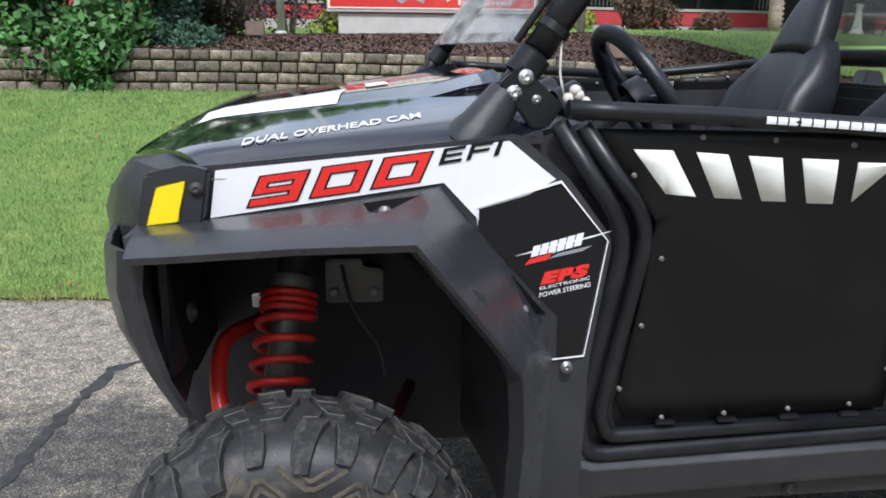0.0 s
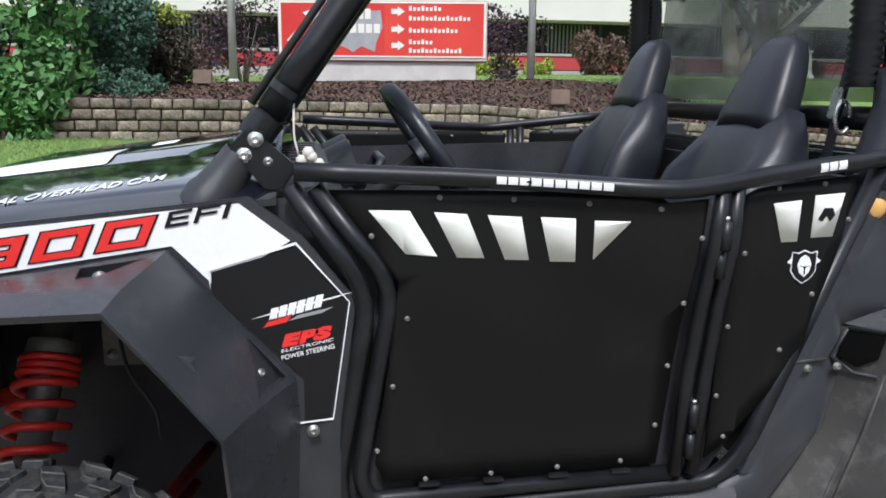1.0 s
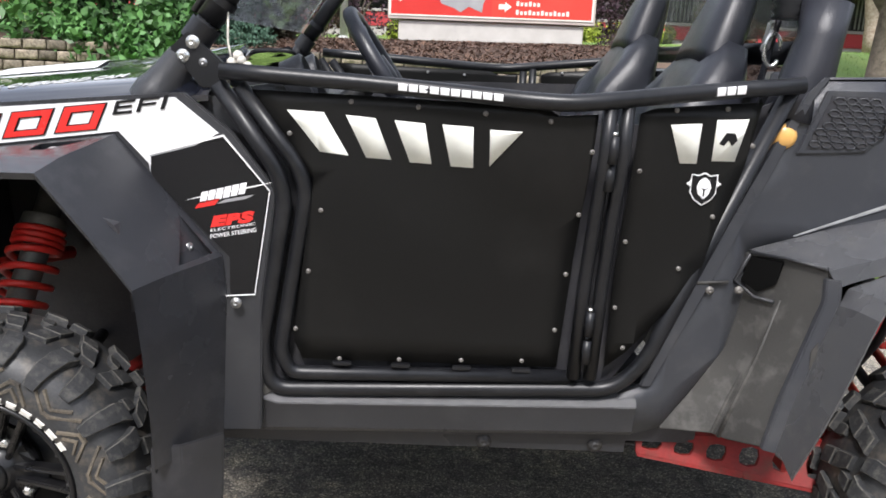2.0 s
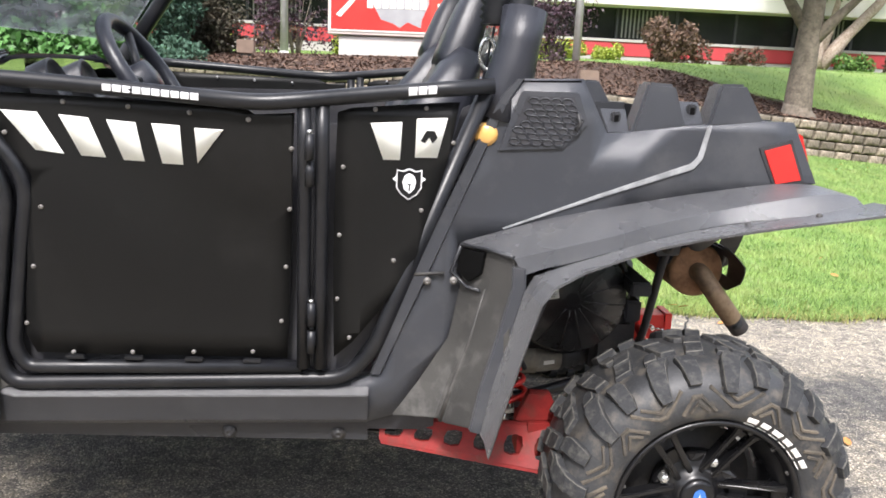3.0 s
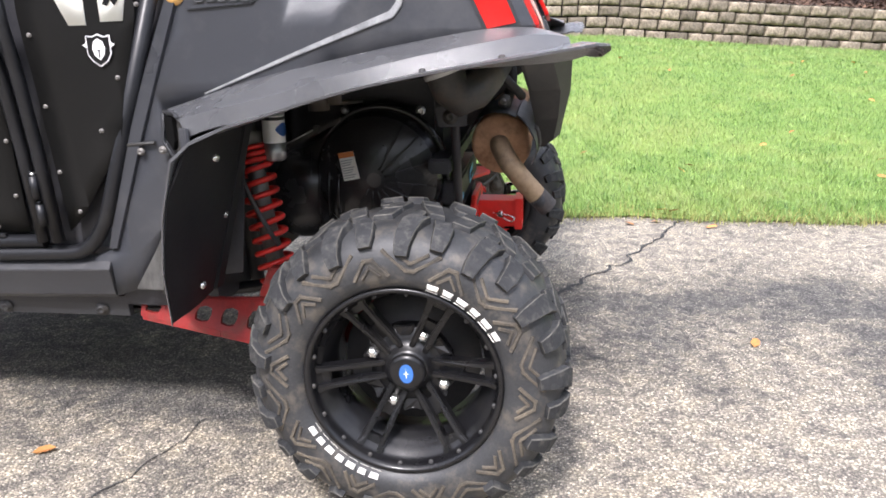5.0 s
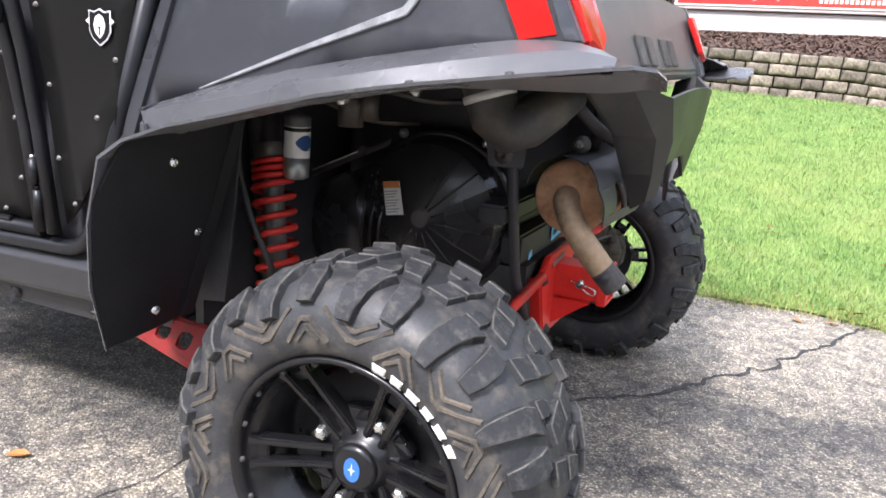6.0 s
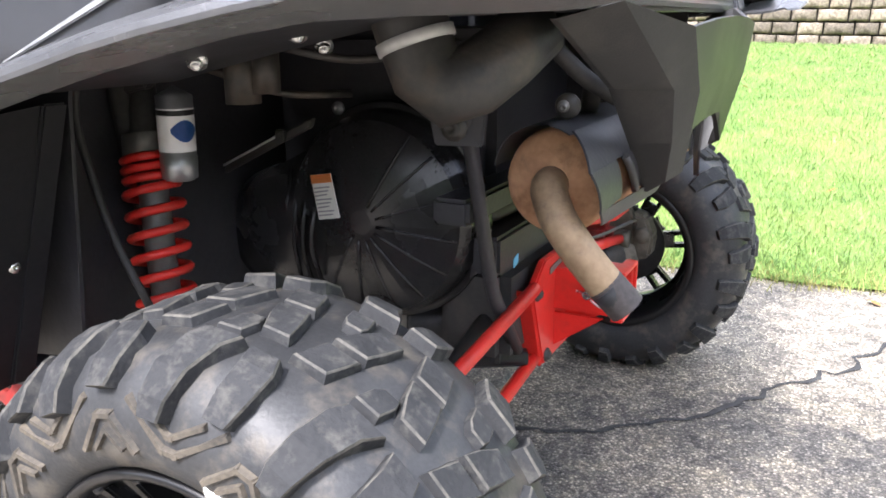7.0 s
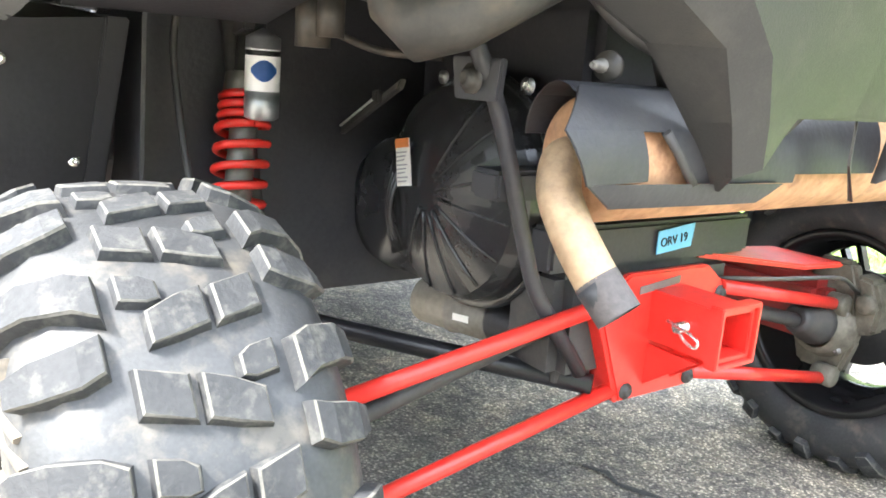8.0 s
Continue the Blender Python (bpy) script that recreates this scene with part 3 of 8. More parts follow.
def blade_field(name, count, where, tall, mat, label, seed):
    """Blades of three corners; where(rng) gives x, y and z arrays."""
    rng = np.random.default_rng(seed)
    x, y, z = where(rng, count)
    n = len(x)
    a = rng.uniform(0, 2 * np.pi, n)
    h = rng.uniform(0.6, 1.25, n) * tall
    w = rng.uniform(0.0012, 0.0024, n) * (1 + 0.10 * np.maximum(0, y - 4))
    lean = rng.normal(0, 0.45, (n, 2)) * h[:, None]
    base = np.stack([x, y, z - 0.006], 1)
    side = np.stack([np.cos(a) * w, np.sin(a) * w, np.zeros(n)], 1)
    tip = base + np.stack([lean[:, 0], lean[:, 1], h], 1)
    mid = base + np.stack([lean[:, 0] * 0.35, lean[:, 1] * 0.35, h * 0.6], 1)
    verts = np.stack([base - side, base + side, mid + side * 0.8, tip, mid - side * 0.8], 1).reshape(-1, 3)
    k = np.arange(n)[:, None] * 5
    quad = np.concatenate([k + np.array([[0, 1, 2, 4]])], 0)
    tri = k + np.array([[4, 2, 3, 3]])
    ob = arrays(name, verts, np.concatenate([quad], 0), mat)
    me = ob.data
    bm2 = None
    tips = arrays(name + "_tips", verts, tri[:, :3], mat)
    bm2 = bmesh.new()
    bm2.from_mesh(me)
    bm2.from_mesh(tips.data)
    bm2.to_mesh(me)
    bm2.free()
    bpy.data.objects.remove(tips)
    return tagged(ob, label, "grass", kind="stuff")


def near_lawn(rng, n):
    y = 4.05 + 8.2 * rng.random(n) ** 1.9
    x = -5.5 + 16.0 * rng.random(n)
    ey = np.array([edge_y(v) for v in x])
    keep = y > ey + rng.normal(0, 0.025, n)
    x, y = x[keep], y[keep]
    return x, y, np.array([lawn_z(a, b) for a, b in zip(x, y)])


def lawn_edge(rng, n):
    x = -5.0 + 14.0 * rng.random(n)
    y = np.array([edge_y(v) for v in x]) + rng.normal(0.01, 0.045, n)
    return x, y, np.array([max(0.004, lawn_z(a, b)) for a, b in zip(x, y)])


blade_field("grass", 360000, near_lawn, 0.042, GRASS, "short green lawn grass", 3)


def far_lawn(rng, n):
    x = -9.0 + 40.0 * rng.random(n)
    y = np.array([bed_back(v) for v in x]) + 0.05 + 24.0 * rng.random(n) ** 1.7
    return x, y, np.array([bed_z(a, b) + 0.02 for a, b in zip(x, y)])


blade_field("upper_grass", 110000, far_lawn, 0.05, GRASS, "green grass of the upper lawn", 5)
blade_field("grass_edge", 9000, lawn_edge, 0.04, STRAW, "dry straw grass along the edge of the drive", 4)


def leaf_mesh(name, mat, size):
    bm = bmesh.new()
    s = size
    add_faces(bm, [(-s, 0, 0), (-s * .5, -s * .45, s * .12), (s * .35, -s * .4, s * .1), (s, 0, 0.0), (s * .35, s * .4, s * .16), (-s * .5, s * .45, s * .08), (0, 0, 0.0)],
              [(0, 1, 6), (1, 2, 6), (2, 3, 6), (3, 4, 6), (4, 5, 6), (5, 0, 6)])
    me = bpy.data.meshes.new(name)
    bm.to_mesh(me)
    bm.free()
    me.materials.append(mat)
    return me


leaf_data = leaf_mesh("fallen_leaf", FALLEN, 0.03)
rng = random.Random(5)
for k in range(70):
    x = rng.uniform(-4, 8)
    y = edge_y(x) + (rng.random() ** 1.5) * 7.0
    ob = new("fallen_leaf", leaf_data)
    ob.matrix_world = pose(x, y, lawn_z(x, y) + 0.035, rng.uniform(-25, 25), rng.uniform(-25, 25), rng.uniform(0, 360))
    tagged(ob, "dry orange-brown leaf lying on the grass", "leaf", "fallen leaves")
for x, y, r in ((1.13, 1.80, 20), (2.99, 2.62, 70), (3.1, 3.98, 10), (2.72, 4.02, 140), (2.85, 4.06, 210)):
    ob = new("fallen_leaf", leaf_data)
    ob.matrix_world = pose(x, y, 0.008, 8, -6, r)
    tagged(ob, "dry orange-brown leaf lying on the asphalt", "leaf", "fallen leaves")


def crack(points, width, seed):
    rg = random.Random(seed)
    fine = []
    for (x0, y0), (x1, y1) in zip(points, points[1:]):
        n = max(2, int(math.hypot(x1 - x0, y1 - y0) / 0.035))
        for i in range(n):
            t = i / n
            fine.append((x0 + (x1 - x0) * t + rg.gauss(0, 0.009), y0 + (y1 - y0) * t + rg.gauss(0, 0.009)))
    fine.append(points[-1])
    bm = bmesh.new()
    prev = None
    for i, (x, y) in enumerate(fine):
        a, b = fine[max(i - 1, 0)], fine[min(i + 1, len(fine) - 1)]
        dx, dy = b[0] - a[0], b[1] - a[1]
        l = math.hypot(dx, dy) or 1
        w = width * rg.uniform(0.5, 1.5)
        cur = (bm.verts.new((x - dy / l * w, y + dx / l * w, 0.003)), bm.verts.new((x, y, 0.0035)), bm.verts.new((x + dy / l * w, y - dx / l * w, 0.003)))
        if prev:
            bm.faces.new((prev[0], prev[1], cur[1], cur[0]))
            bm.faces.new((prev[1], prev[2], cur[2], cur[1]))
        prev = cur
    single("pavement_crack", bm, CRACK, "dark crack in the asphalt", kind="structure")


crack([(-0.98, 2.35), (-0.90, 2.79), (-0.885, 3.15), (-0.81, 3.54), (-0.70, 3.65), (-0.5, 3.8)], 0.022, 1)
crack([(2.95, 4.1), (2.87, 3.87), (2.75, 3.62), (2.65, 3.42), (2.56, 3.3), (2.36, 3.0), (2.2, 2.84), (2.02, 2.73), (1.85, 2.7)], 0.007, 2)
crack([(1.35, 1.62), (1.44, 1.86), (1.46, 2.0)], 0.0018, 4)

# ---- retaining wall ----
BLOCK_W, BLOCK_H = 0.285, 0.150


def block_mesh(seed):
    rg = random.Random(seed)
    bm = bmesh.new()
    w, h, d = BLOCK_W / 2 - 0.006, BLOCK_H / 2 - 0.004, 0.11
    front = []
    nx, nz = 7, 5
    for i in range(nx):
        row = []
        for j in range(nz):
            u, v = i / (nx - 1) * 2 - 1, j / (nz - 1) * 2 - 1
            rim = max(abs(u), abs(v)) > 0.9
            near_rim = max(abs(u), abs(v)) > 0.49 and not rim
            row.append(bm.verts.new((u * w * (0.97 if rim else 1), -d + (0.032 if rim else rg.uniform(-0.021, 0.021) + 0.010 * near_rim), v * h * (0.95 if rim else 1) + (rg.uniform(-0.004, 0.004) if rim else 0))))
        front.append(row)
    for i in range(nx - 1):
        for j in range(nz - 1):
            bm.faces.new((front[i][j], front[i + 1][j], front[i + 1][j + 1], front[i][j + 1])).smooth = True
    loop = [front[i][0] for i in range(nx)] + [front[nx - 1][j] for j in range(1, nz)] + [front[i][nz - 1] for i in range(nx - 2, -1, -1)] + [front[0][j] for j in range(nz - 2, 0, -1)]
    back = [bm.verts.new((v.co.x / 0.97, d, v.co.z / 0.95)) for v in loop]
    for a in range(len(loop)):
        b = (a + 1) % len(loop)
        bm.faces.new((loop[b], loop[a], back[a], back[b]))
    bmesh.ops.recalc_face_normals(bm, faces=bm.faces)
    me = bpy.data.meshes.new("wall_block")
    bm.to_mesh(me)
    bm.free()
    me.materials.append(BLOCK)
    return me


bm = bmesh.new()
rows = []
for i in range(56):
    x = -6.2 + i * 0.32
    y, z = wall_y(x), wall_base(x)
    rows.append([(x, y + 0.03, z - 0.3), (x, y + 0.05, z + 0.57)])
sheet(rows, 0.16, bm=bm)
retaining_wall = single("retaining_wall", bm, JOINT, "low retaining wall of split-face concrete blocks", kind="structure")
block_data = [block_mesh(s) for s in range(5)]
rng = random.Random(9)
for course in range(4):
    x = -5.9 + (course % 2) * BLOCK_W * 0.5
    while x < 11.0:
        slope = (wall_y(x + 0.1) - wall_y(x - 0.1)) / 0.2
        fall = (wall_base(x + 0.15) - wall_base(x - 0.15)) / 0.3
        wide = rng.choice((0.78, 0.9, 1.0, 1.0, 1.08, 1.18))
        ob = new("wall_block", rng.choice(block_data))
        ob.parent = retaining_wall
        x += BLOCK_W * (wide - 1) / 2
        ob.matrix_basis = pose(x, wall_y(x) + 0.03 + course * 0.012 + rng.uniform(-0.006, 0.006), wall_base(x) - 0.03 + rng.uniform(-0.003, 0.003) + (course + 0.5) * BLOCK_H, 0, math.degrees(-math.atan(fall)), math.degrees(math.atan(slope)) + rng.uniform(-2.0, 2.0)) @ Matrix.Diagonal((wide, 1.0, rng.uniform(0.95, 1.0), 1.0))
        x += BLOCK_W * (wide + 1) / 2

# ---- bed: bark chips ----
def chips(count, seed):
    rg = np.random.default_rng(seed)
    x = rg.uniform(-5, 13, count)
    f = rg.random(count)
    y = np.array([wall_y(min(v, 12)) + 0.15 for v in x]) + f * np.array([max(0.3, bed_back(v) - wall_y(min(v, 12)) - 0.1) for v in x])
    z = np.array([bed_z(a, b) for a, b in zip(x, y)]) + rg.uniform(0.0, 0.025, count)
    a = rg.uniform(0, np.pi, count)
    l, w = rg.uniform(0.012, 0.045, count), rg.uniform(0.006, 0.015, count)
    t1, t2 = rg.normal(0, 0.35, count), rg.normal(0, 0.35, count)
    u = np.stack([np.cos(a) * l, np.sin(a) * l, t1 * l], 1)
    v = np.stack([-np.sin(a) * w, np.cos(a) * w, t2 * w], 1)
    c = np.stack([x, y, z], 1)
    verts = np.stack([c - u - v, c + u - v * 0.6, c + u * 0.9 + v, c - u * 0.8 + v], 1).reshape(-1, 3)
    return arrays("bark_chips", verts, np.arange(count)[:, None] * 4 + np.array([[0, 1, 2, 3]]), CHIP)


tagged(chips(52000, 12), "brown bark chips covering the planted bed", "mulch", kind="stuff")


# ---- plants ----
def foliage(name, blobs, count, leaf, mat, seed, parent=None, thing_args=None, droop=0.0, long=1.9):
    """Many small leaves on and in overlapping uneven clumps (centre, radii)."""
    rg = np.random.default_rng(seed)
    weights = np.array([b[3] * b[4] * b[5] for b in blobs]) ** 0.67
    pick = rg.choice(len(blobs), count, p=weights / weights.sum())
    b = np.array([q[:6] for q in blobs])[pick]
    d = rg.normal(size=(count, 3))
    d /= np.linalg.norm(d, axis=1)[:, None]
    bump = 1 + 0.22 * np.sin(d[:, 0] * 7 + pick) * np.sin(d[:, 1] * 6 + 2 * pick) + 0.16 * np.sin(d[:, 2] * 9 + pick)
    r = (0.62 + 0.42 * rg.random(count) ** 0.5) * bump
    c = b[:, :3] + d * b[:, 3:6] * r[:, None]
    c[:, 2] -= droop * rg.random(count)
    u = rg.normal(size=(count, 3)) + d * 0.3
    u[:, 2] -= droop * 2
    u /= np.linalg.norm(u, axis=1)[:, None]
    w = np.cross(u, rg.normal(size=(count, 3)))
    w /= np.linalg.norm(w, axis=1)[:, None]
    s = leaf * rg.uniform(0.6, 1.3, count)[:, None]
    nrm = np.cross(u, w) * s * 0.25
    verts = np.stack([c - u * s * long * 0.5, c + w * s * 0.5 + nrm, c + u * s * long * 0.5, c - w * s * 0.5 + nrm], 1).reshape(-1, 3)
    ob = arrays(name, verts, np.arange(count)[:, None] * 4 + np.array([[0, 1, 2, 3]]), mat)
    if parent is not None:
        ob.parent = parent
        ob.matrix_parent_inverse = Matrix.Translation(-parent.location)
    return ob


def branches(stems, parent, mat, name="trunk"):
    bm = bmesh.new()
    for pts, r0, r1 in stems:
        fine = rounded(pts, 0.4, 4)
        tube(fine, [r0 + (r1 - r0) * i / (len(fine) - 1) for i in range(len(fine))], 9, bm=bm)
    return part(name, bm, mat, parent)


def clump_list(rg, centre, size, n, r):
    return [(centre[0] + rg.uniform(-1, 1) * size[0], centre[1] + rg.uniform(-1, 1) * size[1], centre[2] + rg.uniform(-1, 1) * size[2], r * rg.uniform(.7, 1.2), r * rg.uniform(.7, 1.2), r * rg.uniform(.7, 1.1)) for _ in range(n)]


def shrub(name, place, size, r, clumps, leaves, leaf, mat, label, seed, stem_mat=BARK, droop=0.0, stems=5):
    rg = random.Random(seed)
    t = thing(name, place, label, "shrub")
    x, y, z = place
    st = []
    for k in range(stems):
        a = rg.uniform(0, 6.28)
        q = (x + math.cos(a) * size[0] * 0.6, y + math.sin(a) * size[1] * 0.5, z + size[2] * rg.uniform(0.9, 1.5))
        st.append(([(x + math.cos(a) * 0.06, y + math.sin(a) * 0.06, z - 0.1), (x + (q[0] - x) * 0.4, y + (q[1] - y) * 0.4, z + size[2] * 0.5), q], 0.03, 0.008))
    branches(st, t, stem_mat, "branchwork")
    foliage("crown", clump_list(rg, (x, y, z + size[2]), size, clumps, r), leaves, leaf, mat, seed, t, droop=droop)
    return t


shrub("climbing_vine", (-3.95, 12.7, 1.05), (1.2, 0.5, 1.2), 0.42, 34, 9000, 0.085, LEAF_VINE, "broad green vine with hanging leaves over the wall", 1, droop=0.12)
shrub("hanging_vine", (-3.3, 11.85, 0.60), (0.42, 0.10, 0.42), 0.20, 10, 1500, 0.075, LEAF_VINE, "green vine hanging down over the wall face", 2, droop=0.15, stems=3)
shrub("blue_juniper", (-2.65, 14.2, 1.25), (0.40, 0.5, 0.80), 0.40, 20, 9000, 0.045, LEAF_CEDAR, "blue-green juniper with soft feathery branches", 3)
shrub("creeping_juniper", (-2.6, 13.0, 1.22), (0.8, 0.4, 0.12), 0.18, 14, 3600, 0.035, LEAF_CEDAR, "low blue-green juniper creeping over the mulch", 4)
shrub("rounded_shrub", (-2.22, 15.6, 1.42), (0.36, 0.36, 0.50), 0.42, 16, 6500, 0.045, LEAF_DARK, "dark clipped rounded shrub with yellow-green top", 5)
foliage("sprig", [(-2.2, 15.4, 2.58, 0.5, 0.4, 0.18)], 1200, 0.04, LEAF_LIME, 6, bpy.data.objects["rounded_shrub"])
shrub("tall_hedge", (-6.6, 14.2, 1.2), (1.9, 1.0, 1.6), 0.6, 30, 9000, 0.09, LEAF_TREE, "tall dark green hedge beside the bed", 7, droop=0.08)
shrub("plum_shrub", (-1.0, 19.0, 1.55), (0.75, 0.5, 0.9), 0.40, 16, 2500, 0.05, LEAF_PLUM, "upright dark purple shrub with thin stems", 8, stems=9)
shrub("plum_shrub", (4.9, 18.6, 1.5), (0.45, 0.35, 0.85), 0.38, 13, 2600, 0.045, LEAF_PLUM, "upright dark purple shrub with thin stems", 9, stems=11)
shrub("rust_shrub", (13.0, 34, 2.1), (1.1, 0.8, 0.7), 0.6, 12, 4000, 0.10, LEAF_RUST, "low reddish-brown weeping maple", 10, droop=0.15)
shrub("rust_shrub", (-4.2, 36, 2.1), (0.8, 0.6, 0.35), 0.5, 8, 1800, 0.09, LEAF_RUST, "low brown shrub by the office wall", 11)
for k, (x, y, s) in enumerate(((-6.4, 34, 0.7), (0.2, 22.0, 0.35), (-0.2, 33, 0.7), (6.6, 32, 0.6), (8.0, 33, 0.8), (10.2, 34, 0.55))):
    shrub("lime_shrub", (x, y, bed_z(x, y)), (s, 0.4, 0.28), 0.32, 8, 1500, 0.08, LEAF_LIME, "low yellow-green shrub on the upper lawn", 20 + k)
for k, (x, s) in enumerate(((17.3, 0.5), (22.6, 0.6), (24.8, 0.5), (30.0, 0.8))):
    shrub("low_shrub", (x, 37, bed_z(x, 37)), (s, 0.4, 0.3), 0.4, 8, 1500, 0.09, LEAF_TREE if k % 2 else LEAF_RUST, "low shrub along the office wall", 40 + k)


def tree(place, trunk, limbs, crown, leaves, mat, label, seed, leaf=0.10, bark=BARK):
    rg = random.Random(seed)
    t = thing("tree", place, label, "tree")
    st = [(trunk[0], trunk[1], trunk[2])] + limbs
    branches(st, t, bark)
    foliage("crown", crown(rg), leaves, leaf, mat, seed, t, droop=0.1)
    return t


def near_crown(rg):
    return clump_list(rg, (8.3, 13.3, 4.3), (2.2, 1.8, 0.9), 34, 0.6)


tree((8.0, 13.2, 0.85), ([(8.02, 13.2, 0.7), (8.0, 13.2, 1.2), (8.06, 13.25, 2.0), (8.1, 13.25, 3.0)], 0.235, 0.17),
     [([(8.02, 13.2, 0.72), (8.0, 13.2, 0.85), (8.0, 13.2, 1.0)], 0.32, 0.22), ([(8.05, 13.25, 1.9), (8.5, 13.1, 2.5), (9.4, 12.9, 3.4)], 0.11, 0.04), ([(8.08, 13.25, 2.1), (7.6, 13.5, 2.9), (7.0, 13.6, 3.9)], 0.10, 0.04), ([(8.1, 13.25, 2.9), (8.2, 13.4, 3.6), (8.5, 13.5, 4.6)], 0.14, 0.05)],
     near_crown, 9000, LEAF_TREE, "broad lawn tree with a grey ridged trunk in the mulch bed", 31, 0.09)


def far_crown(rg):
    return clump_list(rg, (22.0, 38, 8.0), (3.5, 2.5, 1.6), 30, 1.1)


tree((21.2, 38, 2.6), ([(21.1, 38, 2.3), (21.0, 38, 3.5), (20.7, 38, 5.0), (20.4, 38, 7)], 0.42, 0.25),
     [([(21.4, 38, 2.4), (22.4, 38, 3.8), (24.0, 38, 5.6), (25, 38, 7.5)], 0.34, 0.15), ([(21.3, 38.2, 2.6), (21.8, 38.2, 4.5), (22.2, 38.1, 7.0)], 0.25, 0.12)],
     far_crown, 7000, LEAF_TREE, "multi-stemmed tree with pale flaking bark", 32, 0.16, PALE_BARK)

# ---- sign on its concrete base ----
sign_at = thing("monument_sign", (2.0, 17.2, 1.4), "red company sign with white lettering bars on a concrete base", "sign")
SA, SB = V(-0.16, 17.65, 0), V(4.05, 16.8, 0)
sdir = (SB - SA).normalized()
snrm = V(sdir.y, -sdir.x, 0)


def on_sign(u, z, out=0.0):
    p = SA + sdir * u + snrm * out
    return (p.x, p.y, z)


def sign_rect(u0, u1, z0, z1, out, thick, bevel=0.0):
    return prism([on_sign(u0, z0, out), on_sign(u1, z0, out), on_sign(u1, z1, out), on_sign(u0, z1, out)], tuple(-snrm * thick), bevel)


SW = (SB - SA).length
part("base", sign_rect(0.22, SW - 0.22, 1.2, 1.93, -0.08, 0.5, 0.01), CONCRETE, sign_at, "pale concrete base")
part("cabinet", sign_rect(0.0, SW, 1.95, 3.16, 0.0, 0.55, 0.012), SIGN_TRIM, sign_at, "pinkish-grey metal cabinet")
part("face", sign_rect(0.07, 2.20, 2.05, 3.09, 0.012, 0.01), SIGN_DEEP, sign_at)
part("face", sign_rect(2.20, SW - 0.07, 2.05, 3.09, 0.012, 0.01), SIGN_RED, sign_at)
for u0, u1, z0, z1 in ((0.03, SW - 0.03, 2.02, 2.05), (0.03, SW - 0.03, 3.09, 3.12), (0.03, 0.07, 2.05, 3.09), (SW - 0.07, SW - 0.03, 2.05, 3.09)):
    part("trim", sign_rect(u0, u1, z0, z1, 0.02, 0.02), SIGN_WHITE, sign_at, "white trim strip")
part("emblem", prism([on_sign(u, z, 0.018) for u, z in ((0.95, 2.62), (1.15, 2.28), (1.42, 2.20), (1.55, 2.12), (1.72, 2.24), (2.0, 2.13), (2.02, 2.3), (2.16, 2.62), (2.12, 2.95), (1.5, 2.92), (1.0, 2.95))], tuple(-snrm * 0.005)), SIGN_GREY, sign_at, "grey emblem shape")
for u0, u1, z0, z1 in ((0.75, 1.95, 2.78, 2.98), (0.85, 2.14, 2.50, 2.68)):
    n = 8
    for i in range(n):
        a = u0 + (u1 - u0) * i / n
        part("lettering_bar", sign_rect(a, a + (u1 - u0) / n * 0.78, z0, z1, 0.026, 0.008), SIGN_WHITE, sign_at)
part("emblem", prism([on_sign(u, z, 0.024) for u, z in ((0.18, 2.35), (0.62, 2.80), (0.52, 2.90), (0.75, 2.98), (0.75, 2.70), (0.68, 2.74), (0.28, 2.30))], tuple(-snrm * 0.005)), SIGN_WHITE, sign_at, "white arrow shape")
for z in (2.93, 2.58, 2.26):
    part("arrow", prism([on_sign(2.34 + u, z + w, 0.022) for u, w in ((0, -0.05), (0.13, -0.05), (0.13, -0.10), (0.27, 0), (0.13, 0.10), (0.13, 0.05), (0, 0.05))], tuple(-snrm * 0.006)), SIGN_WHITE, sign_at)
for z, u1 in ((2.99, 3.40), (2.80, 4.05), (2.56, 3.75), (2.33, 3.25), (2.16, 3.82)):
    n = int((u1 - 2.7) / 0.085)
    for i in range(n):
        part("lettering_bar", sign_rect(2.70 + i * 0.085, 2.70 + i * 0.085 + 0.055, z - 0.045, z + (0.05 if i % 3 == 0 else 0.025), 0.02, 0.006), SIGN_WHITE, sign_at)

# ---- lamp posts, ground lights, garden furniture ----
for x, y, z in ((-1.12, 18.0, 1.45), (5.10, 17.2, 1.42)):
    t = thing("flag_pole", (x, y, z), "plain grey steel pole standing in the mulch", "pole", "poles by the sign")
    part("shaft", tube([(x, y, z - 0.2), (x, y, z + 3.5), (x, y, z + 7)], [0.085, 0.075, 0.06], 16), POLE, t)
    part("collar", lathe([(0, 0.13), (0.05, 0.12), (0.09, 0.09)], (x, y, z + 0.02), (0, 0, 1), 20), POLE, t)
for x, y in ((-1.33, 14.75), (4.35, 12.75)):
    z = bed_z(x, y)
    t = thing("ground_light", (x, y, z), "small tan box light standing in the mulch", "light", "box lights in the bed")
    part("housing", block((x - 0.15, y - 0.1, z + 0.06), (x + 0.15, y + 0.1, z + 0.30), 0.015), BOXMAT, t)
    part("foot", block((x - 0.09, y - 0.06, z - 0.05), (x + 0.09, y + 0.06, z + 0.06), 0.005), DARK, t)

